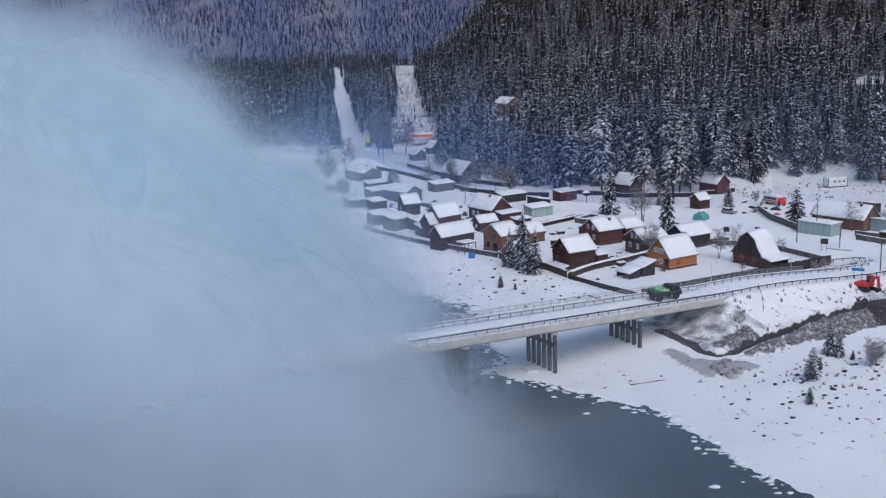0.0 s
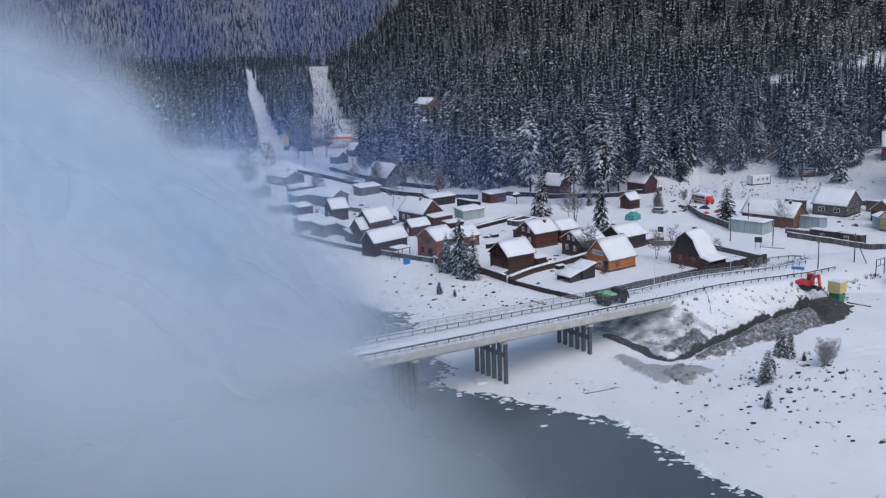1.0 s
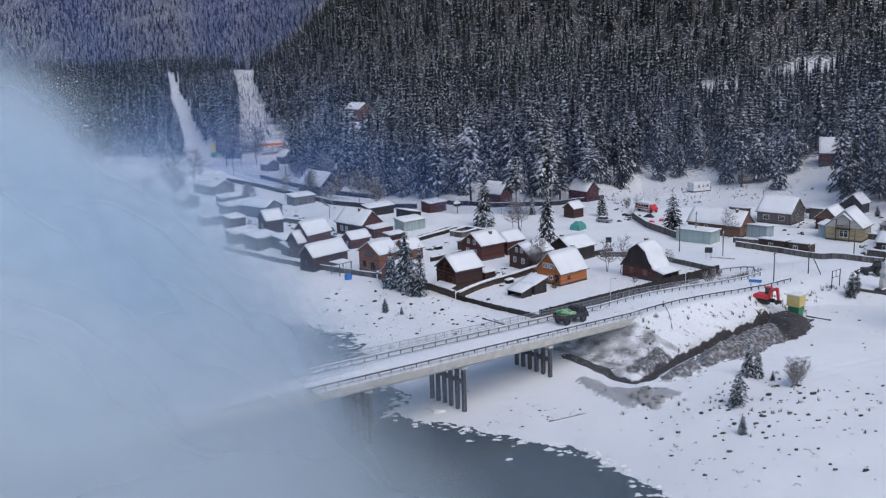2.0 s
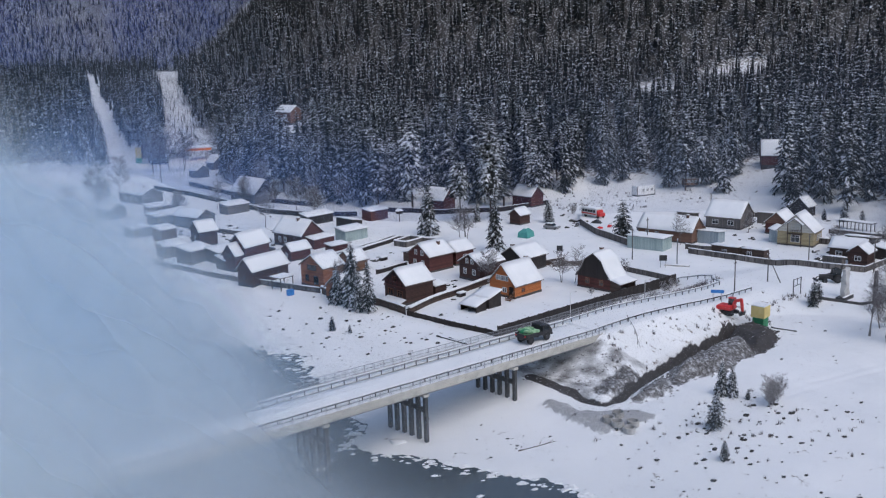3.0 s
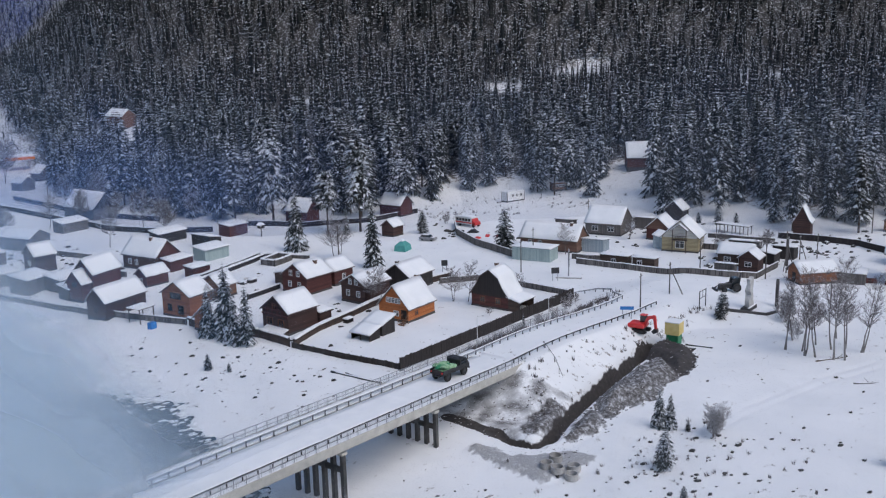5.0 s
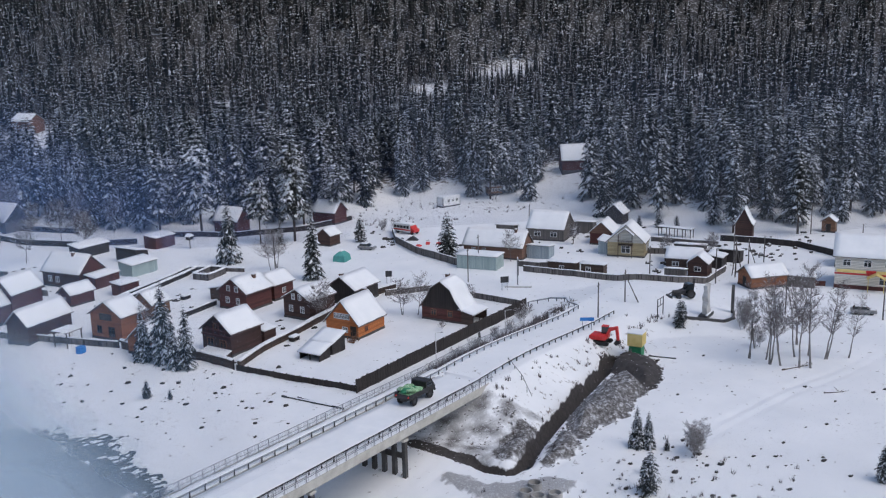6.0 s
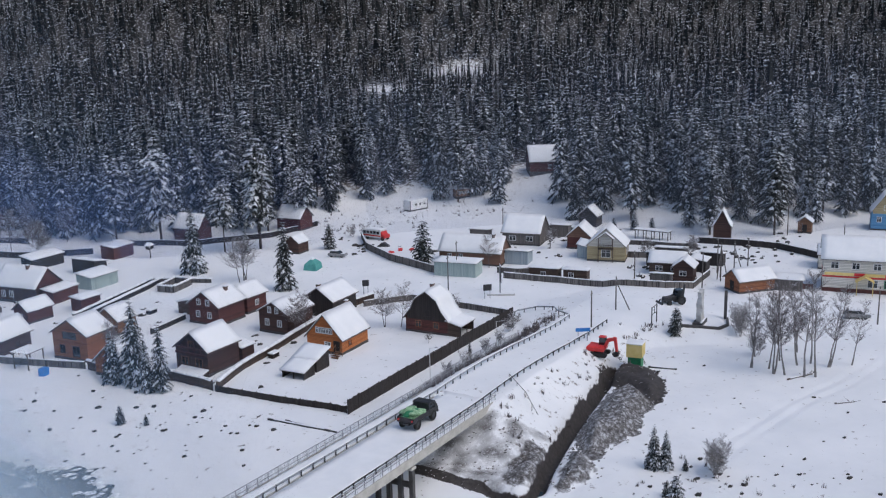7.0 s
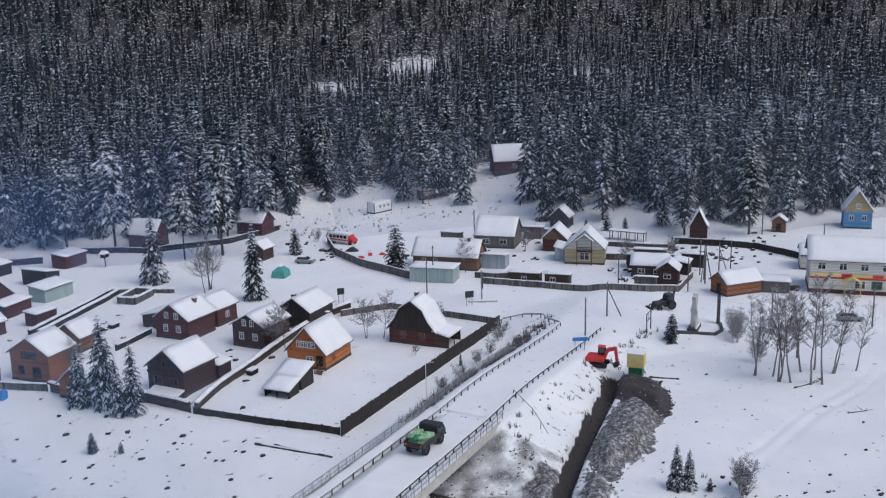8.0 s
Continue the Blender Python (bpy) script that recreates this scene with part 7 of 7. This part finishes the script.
for x, y, r_ in ((14, 136.5, 1.1), (9, 141, 0.9), (3.5, 131.5, 1.0), (-1, 176, 0.8), (1, 170, 0.9), (4, 158, 0.7), (20, 119, 0.5), (31, 96, 0.6)):
    floes.append((x, y, r_))
lumps("shore_ice", "white ice floes and snow clods along the water's edge", "ice", floes, [SNOW], 4, 0.25, 0.0, 0.4)
clods = []
while len(clods) < 340:
    x, y = rs.uniform(44, 82), rs.uniform(132, 162)
    deep = max(float(within_outline(np.float64(x), np.float64(y), MOUNDS[key][0])) for key in ("ridge", "spoil", "fresh", "apron"))
    if deep > -0.6:
        clods.append((float(x), float(y), float(rs.uniform(0.05, 0.16) * (1.5 if deep < 0.4 else 1.0))))
for _ in range(260):
    u, v = rs.uniform(17, 30), rs.uniform(-9, 5)
    x, y = bridge_xy(u, v)
    clods.append((float(x), float(y), float(rs.uniform(0.06, 0.17))))
lumps("soil_clods", "frozen soil clods and stones dusted with snow", "soil", clods, [SOIL, SNOW], 5, 0.55, 0.3)


def tufts(name, label, places, seed, mat):
    """Dry grass and twiggy scrub: sheaves of thin blades in one mesh."""
    r = np.random.default_rng(seed)
    VV, TT, k = [], [], 0
    for x, y, h in places:
        z = height(x, y)
        for _ in range(int(r.integers(9, 16))):
            a, lean, hh = r.uniform(0, 6.28), r.uniform(0.1, 0.7), h * r.uniform(0.5, 1.1)
            w = 0.035 + 0.02 * h
            ox, oy = r.normal() * 0.2 * h, r.normal() * 0.2 * h
            ca, sa = math.cos(a), math.sin(a)
            VV += [(x + ox - sa * w, y + oy + ca * w, z - 0.05), (x + ox + sa * w, y + oy - ca * w, z - 0.05), (x + ox + ca * lean * hh, y + oy + sa * lean * hh, z + hh)]
            TT.append((k, k + 1, k + 2))
            k += 3
    return tagged(new(name, array_mesh(name, VV, TT, np.zeros(len(TT)), [mat])), label, "scrub", kind="stuff")


spots = []
for _ in range(330):
    u = rs.uniform(22, 80)
    side = rs.uniform() < 0.62
    v = -rs.uniform(5.2, 12) if side else rs.uniform(5.4, 9.5)
    x, y = bridge_xy(u, v)
    if ripple(x, y, 0.5, 3) > 0.15:
        spots.append((x, y, float(rs.uniform(0.25, 0.9) * (1.5 if not side else 1.0))))
for _ in range(300):
    x, y = bridge_xy(rs.uniform(31, 74), rs.uniform(5.2, 9.2))
    spots.append((x, y, float(rs.uniform(0.4, 1.25))))
for _ in range(160):
    spots.append((float(rs.uniform(90, 150)), float(rs.uniform(268, 300)), float(rs.uniform(0.3, 0.9))))
for _ in range(60):
    spots.append((float(rs.normal() * 6 + 55), float(rs.normal() * 6 + 124), float(rs.uniform(0.3, 0.7))))
tufts("dry_scrub", "dry brown grass and twiggy scrub on snowy banks", spots, 6, BARE_BARK)


# ---- leafless trees and bushes ----
def bare_tree(name, label, category, x, y, h, spread, stems, mat, seed, frost=0.25, group="", rise=(0.5, 1.3), per=5, twigs=16, wide=1.0):
    """Trunks that fork into limbs and fine twigs; the twigs are one mesh, some of them white with frost."""
    r = random.Random(seed)
    root = thing(name, Matrix.Translation((x, y, height(x, y))), label, category, group)
    tw_v, tw_f, tw_m = [], [], []

    def twig(p, q, w, m):
        d = (q - p)
        n = d.cross(Vector((r.uniform(-1, 1), r.uniform(-1, 1), 0.3))).normalized() * w
        k = len(tw_v)
        tw_v.extend((p - n, p + n, q))
        tw_f.append((k, k + 1, k + 2))
        tw_m.append(m)

    def limb(p, q, w0, w1):
        m = (q - p).to_track_quat("Z", "Y").to_matrix()
        k = len(tw_v)
        for c, w in ((p, w0), (q, w1)):
            for i in range(3):
                tw_v.append(c + m @ Vector((w * math.cos(2.1 * i), w * math.sin(2.1 * i), 0)))
        for i in range(3):
            a, b = k + i, k + (i + 1) % 3
            tw_f.extend(((a, b, b + 3), (a, b + 3, a + 3)))
            tw_m.extend((0, 0))

    for s_i in range(stems):
        base = Vector((r.uniform(-0.2, 0.2) * stems * 0.4, r.uniform(-0.2, 0.2) * stems * 0.4, -0.2))
        lean = Vector((r.uniform(-0.14, 0.14), r.uniform(-0.14, 0.14), 1)).normalized()
        if stems >= 4:
            a = 6.28 * s_i / stems
            lean = Vector((0.35 * math.cos(a), 0.35 * math.sin(a), 1)).normalized()
        p, w, hh = base, 0.021 * h ** 0.8 * (0.6 if stems > 3 else 1), h * r.uniform(0.8, 1.0)
        seg, path = 8, [(base, w)]
        for i in range(seg):
            q = p + lean * hh / seg + Vector((r.uniform(-1, 1), r.uniform(-1, 1), 0)) * 0.010 * h
            w1 = w * 0.8
            path.append((q, w1))
            if i >= (2 if stems < 4 else 1):
                for _ in range(per):
                    a = r.uniform(0, 6.28)
                    size = spread * h * r.uniform(0.5, 1.0) * (1.15 - i / seg * 0.7)
                    d = Vector((math.cos(a), math.sin(a), r.uniform(*rise))).normalized()
                    limb(q, q + d * size, min(w1 * 0.35, 0.035), w1 * 0.08)
                    for _ in range(twigs):
                        f = r.uniform(0.2, 1.0)
                        o = q + d * size * f
                        d2 = (d + Vector((r.uniform(-1, 1), r.uniform(-1, 1), r.uniform(-0.3, 0.8))) * 0.9).normalized()
                        l2 = size * r.uniform(0.25, 0.55)
                        twig(o, o + d2 * l2, wide * (0.007 + 0.0008 * h), 1 if r.random() < frost else 0)
                        for _ in range(3):
                            d3 = (d2 + Vector((r.uniform(-1, 1), r.uniform(-1, 1), r.uniform(-0.5, 0.6)))).normalized()
                            o3 = o + d2 * l2 * r.uniform(0.3, 0.9)
                            twig(o3, o3 + d3 * l2 * 0.5, wide * (0.006 + 0.0007 * h), 1 if r.random() < frost else 0)
            p, w = q, w1
        vs, fs = [], []
        for c, wd in path:
            vs += [c + Vector((wd * math.cos(1.047 * i), wd * math.sin(1.047 * i), 0)) for i in range(6)]
        for k in range(len(path) - 1):
            fs += [(6 * k + i, 6 * k + (i + 1) % 6, 6 * k + 6 + (i + 1) % 6, 6 * k + 6 + i) for i in range(6)]
        tr = Shape()
        tr.add(vs, fs)
        part("trunk", tr, mat, root)
    part("crown", array_mesh("crown", [tuple(v) for v in tw_v], tw_f, tw_m, [BARE_BARK, SNOW]), [], root)
    return root


BIRCH = "bare frosted birch on the snowy flat"
for i, (x, y, h) in enumerate(((94.0, 145.8, 12.4), (94.9, 144.5, 13.0), (96.2, 142.4, 13.4), (97.6, 141.4, 13.6), (93.6, 149.5, 10.0), (99.5, 149.0, 11.0), (101.8, 145.5, 12.0), (97.8, 152.2, 9.6), (104.5, 150, 10.0), (106, 141.5, 9.0), (99.8, 146.2, 12.4), (95.2, 147.6, 11.0), (102.6, 143.0, 11.4))):
    bare_tree("birch", BIRCH, "birch", x, y, h * 1.06, 0.25, 1 if i % 4 else 2, BIRCH_BARK, 50 + i, 0.12, "birches", (0.6, 1.7), 7, 10)
for i, (x, y, h) in enumerate(((104.6, 161.0, 4.6), (103.2, 160.0, 4.0), (106.0, 162.5, 4.4), (63.2, 128.6, 4.2), (63.9, 129.4, 3.6), (62.4, 127.9, 3.4), (98.6, 152.7, 3.8), (109, 158, 3.5), (113, 156, 3.4), (56.5, 173.2, 2.0), (60.9, 175.0, 2.4), (66.5, 178.2, 2.4), (71, 180.6, 2.2), (76, 184.5, 2.6), (79, 187.5, 2.4), (92.5, 266, 3.6), (90.6, 268.5, 3.2))):
    bare_tree("bare_bush", "leafless grey bush standing out of the snow", "bush", x, y, h, 0.34, 5, BARE_BARK, 80 + i, 0.25, twigs=11)
for i, (x, y, h) in enumerate(((62.6, 197.6, 6.4), (60.6, 199.4, 5.6), (47.6, 202.6, 6.2), (46.2, 203.8, 5.8), (51.4, 243.0, 8.5), (53.4, 244.8, 7.6), (98.6, 222.4, 6.4), (120.0, 228.6, 5.0), (61.9, 187.6, 1.8), (18.6, 212.8, 4.5), (72.4, 196.0, 4.0), (-14, 312, 7), (-4, 318, 8), (4, 322, 8), (12, 310, 8), (-26, 420, 14), (-20, 424, 14), (-14, 418, 13), (-34, 352, 12), (-40, 342, 11), (2, 345, 11), (10, 340, 10), (18, 300, 10), (22, 290, 9), (8, 284, 8), (26, 318, 9), (32, 308, 8), (-38, 330, 9), (-46, 316, 9), (128, 206, 4.5), (133, 199, 4.5), (138, 203, 4.5))):
    bare_tree("bare_tree", "leafless snow-dusted tree in a village yard", "tree", x, y, h * 1.12, 0.42, 1 + i % 2, BARE_BARK, 120 + i, 0.15, "", (0.4, 1.1), 7, 12, 2.6 if y > 280 else 1.3)

scrap = []
for cx, cy, sx_, sy_, n_ in ((132, 198, 7, 6, 26), (118, 196, 6, 5, 14), (112, 232, 8, 8, 20), (145, 205, 6, 6, 12), (88, 258, 3, 6, 20), (36, 205, 4, 5, 14), (28, 234, 6, 6, 16), (0, 262, 10, 12, 60), (-12, 285, 10, 14, 50), (128, 232, 8, 6, 25), (150, 196, 5, 6, 18), (160, 200, 8, 5, 25)):
    for _ in range(n_):
        scrap.append((float(cx + rs.normal() * sx_), float(cy + rs.normal() * sy_), float(rs.uniform(0.2, 0.75))))
lumps("yard_clutter", "dark odds and ends under snow in the yards", "clutter", scrap, [ROCK, SNOW], 7, 0.7, 0.15, 0.25, 0.9)


# ---- river mist ----
def mist_material(name, tint, density, lean, soft, low, high, scale, x0=0.0, drift=0.0):
    """Thin vapour: how much of it hangs at a place follows from noise, the bank's leaning edge and its top."""
    m = bpy.data.materials.new(name)
    m.use_nodes = True
    n, l = m.node_tree.nodes, m.node_tree.links
    n.remove(n["Principled BSDF"])
    geo, sep = n.new("ShaderNodeNewGeometry"), n.new("ShaderNodeSeparateXYZ")
    l.new(geo.outputs["Position"], sep.inputs[0])
    big, small = tex_noise(n, l, scale, 3, rough=0.5), tex_noise(n, l, scale * 3.2, 2, rough=0.5)

    def op(kind, a, b, c=None):
        x = n.new("ShaderNodeMath")
        x.operation = kind
        for s, i in zip((a, b, c), range(3)):
            if s is None:
                continue
            if isinstance(s, (int, float)):
                x.inputs[i].default_value = s
            else:
                l.new(s, x.inputs[i])
        return x.outputs[0]

    def between(v, a, b):
        r = n.new("ShaderNodeMapRange")
        r.interpolation_type = "SMOOTHSTEP"
        r.inputs[1].default_value, r.inputs[2].default_value = a, b
        l.new(v, r.inputs[0])
        return r.outputs[0]

    wob = op("ADD", op("MULTIPLY_ADD", big.outputs[0], 46.0, -23.0), op("MULTIPLY_ADD", small.outputs[0], 20.0, -10.0))
    side = op("ADD", op("MULTIPLY_ADD", sep.outputs["Z"], lean, sep.outputs["X"]), wob)
    if drift:
        side = op("ADD", side, op("MAXIMUM", op("MULTIPLY_ADD", sep.outputs["Y"], drift, -150.0 * drift), 0.0))
    edge = op("SUBTRACT", 1.0, between(side, x0 - soft, x0 + 10.0)) if lean else 1.0
    top = op("SUBTRACT", 1.0, between(op("ADD", sep.outputs["Z"], wob), low, high))
    body = between(op("MULTIPLY_ADD", small.outputs[0], 0.35, big.outputs[0]), 0.35, 0.85)
    fac = op("MULTIPLY", op("MULTIPLY", edge, top), op("MULTIPLY", op("MULTIPLY_ADD", body, 0.7, 0.3), density))
    dif, trl, tra, mix1, mix2 = n.new("ShaderNodeBsdfDiffuse"), n.new("ShaderNodeBsdfTranslucent"), n.new("ShaderNodeBsdfTransparent"), n.new("ShaderNodeMixShader"), n.new("ShaderNodeMixShader")
    dif.inputs[0].default_value = trl.inputs[0].default_value = (*tint, 1)
    mix1.inputs[0].default_value = 0.62
    l.new(dif.outputs[0], mix1.inputs[1])
    l.new(trl.outputs[0], mix1.inputs[2])
    l.new(fac, mix2.inputs[0])
    l.new(tra.outputs[0], mix2.inputs[1])
    l.new(mix1.outputs[0], mix2.inputs[2])
    l.new(mix2.outputs[0], n["Material Output"].inputs[0])
    return m


MIST = mist_material("river_mist", (0.87, 0.95, 1.0), 0.7, 1.0, 13.0, 36.0, 58.0, 0.022, 6.0, 0.45)
mist_rng = random.Random(8)
VV, TT, k0 = [], [], 0
for layer_i in range(18):
    y0 = 80 + 7.6 * layer_i
    ph, tilt = mist_rng.uniform(0, 6.28), mist_rng.uniform(-0.16, 0.16)
    nx_, nz_ = 44, 16
    for i in range(nz_ + 1):
        for j in range(nx_ + 1):
            x, z = -210 + 240 * j / nx_, -2.1 + 78 * i / nz_
            VV.append((x, y0 + tilt * (x + 40) + 3.0 * math.sin(x * 0.11 + ph + z * 0.05) + 2.0 * math.sin(z * 0.16 + 2 * ph), z))
    for i in range(nz_):
        for j in range(nx_):
            a = k0 + i * (nx_ + 1) + j
            TT.append((a, a + 1, a + nx_ + 2, a + nx_ + 1))
    k0 += (nx_ + 1) * (nz_ + 1)
mist_mesh = array_mesh("river_mist", VV, TT, np.zeros(len(TT)), [MIST])
mist_mesh.polygons.foreach_set("use_smooth", [True] * len(TT))
mist = tagged(new("river_mist", mist_mesh), "pale blue bank of river mist rising over open water", "mist", kind="stuff")


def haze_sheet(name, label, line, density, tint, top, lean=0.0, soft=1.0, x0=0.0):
    """A thin standing translucent sheet along a line, its tint standing in for haze and smoke."""
    m = mist_material(name + "_film", tint, density, lean, soft, top * 0.3, top, 0.018, x0)
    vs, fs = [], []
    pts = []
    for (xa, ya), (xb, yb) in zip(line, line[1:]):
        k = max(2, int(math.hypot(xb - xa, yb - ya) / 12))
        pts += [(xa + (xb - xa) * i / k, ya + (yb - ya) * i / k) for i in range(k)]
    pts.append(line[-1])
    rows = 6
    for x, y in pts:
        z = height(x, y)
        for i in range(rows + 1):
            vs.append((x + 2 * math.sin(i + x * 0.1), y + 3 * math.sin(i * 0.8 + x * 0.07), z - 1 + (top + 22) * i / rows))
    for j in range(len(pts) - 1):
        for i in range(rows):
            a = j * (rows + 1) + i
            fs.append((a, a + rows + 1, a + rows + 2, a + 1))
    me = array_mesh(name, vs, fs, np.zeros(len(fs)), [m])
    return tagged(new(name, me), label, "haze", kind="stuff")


# smoke haze as tinted sheets; the tint also darkens and blues the forest
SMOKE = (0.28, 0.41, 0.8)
haze_sheet("smoke_haze", "thin blue-tinted sheet of smoke haze before the forest", [(-60, 425), (-20, 405), (4, 325), (32, 283), (75, 268), (110, 282), (130, 268), (142, 246), (150, 222), (200, 204), (270, 188)], 0.18, SMOKE, 36, 0.05, 130.0, 130.0)
# grey sheets added to lift the dark of the trees, as haze would
haze_sheet("forest_veil", "thin grey sheet that lightens the forest trees like haze", [(-70, 520), (0, 480), (30, 380), (75, 345), (120, 340), (175, 312), (200, 275), (225, 250), (300, 225), (420, 180)], 0.08, (0.5, 0.6, 0.82), 60)
haze_sheet("forest_veil", "thin grey sheet that lightens the forest foot like haze", [(96, 266), (128, 256), (139, 236), (147, 214), (200, 197), (270, 180)], 0.13, (0.5, 0.59, 0.78), 44)
# aerial perspective imitated by a dark blue sheet before the far slope
haze_sheet("aerial_haze", "blue-tinted sheet standing in for aerial haze before the distant mountainside", [(-700, 1010), (-250, 1110), (-40, 1150), (60, 1230), (260, 1420), (600, 1740)], 0.38, (0.12, 0.19, 0.58), 320)
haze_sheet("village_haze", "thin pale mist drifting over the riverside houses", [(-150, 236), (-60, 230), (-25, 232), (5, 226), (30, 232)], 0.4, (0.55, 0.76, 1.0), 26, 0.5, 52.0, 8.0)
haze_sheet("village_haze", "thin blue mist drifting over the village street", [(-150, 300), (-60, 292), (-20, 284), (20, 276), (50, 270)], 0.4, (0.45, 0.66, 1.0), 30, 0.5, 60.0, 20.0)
haze_sheet("smoke_haze", "blue-tinted sheet of chimney smoke under the forest edge", [(-75, 445), (-30, 418), (0, 330), (26, 288), (50, 276), (80, 266), (110, 274)], 0.3, (0.33, 0.5, 0.9), 34, 0.4, 85.0, 66.0)
# added sheet: its tint imitates blue skylight on the bank's snow, with some haze
haze_sheet("bank_blue_veil", "blue-tinted sheet standing in for haze and cool skylight on the bank", [(-120, 96), (-60, 106), (-20, 120), (20, 140)], 0.32, (0.28, 0.54, 0.88), 64, 0.3, 32.0, 14.0)
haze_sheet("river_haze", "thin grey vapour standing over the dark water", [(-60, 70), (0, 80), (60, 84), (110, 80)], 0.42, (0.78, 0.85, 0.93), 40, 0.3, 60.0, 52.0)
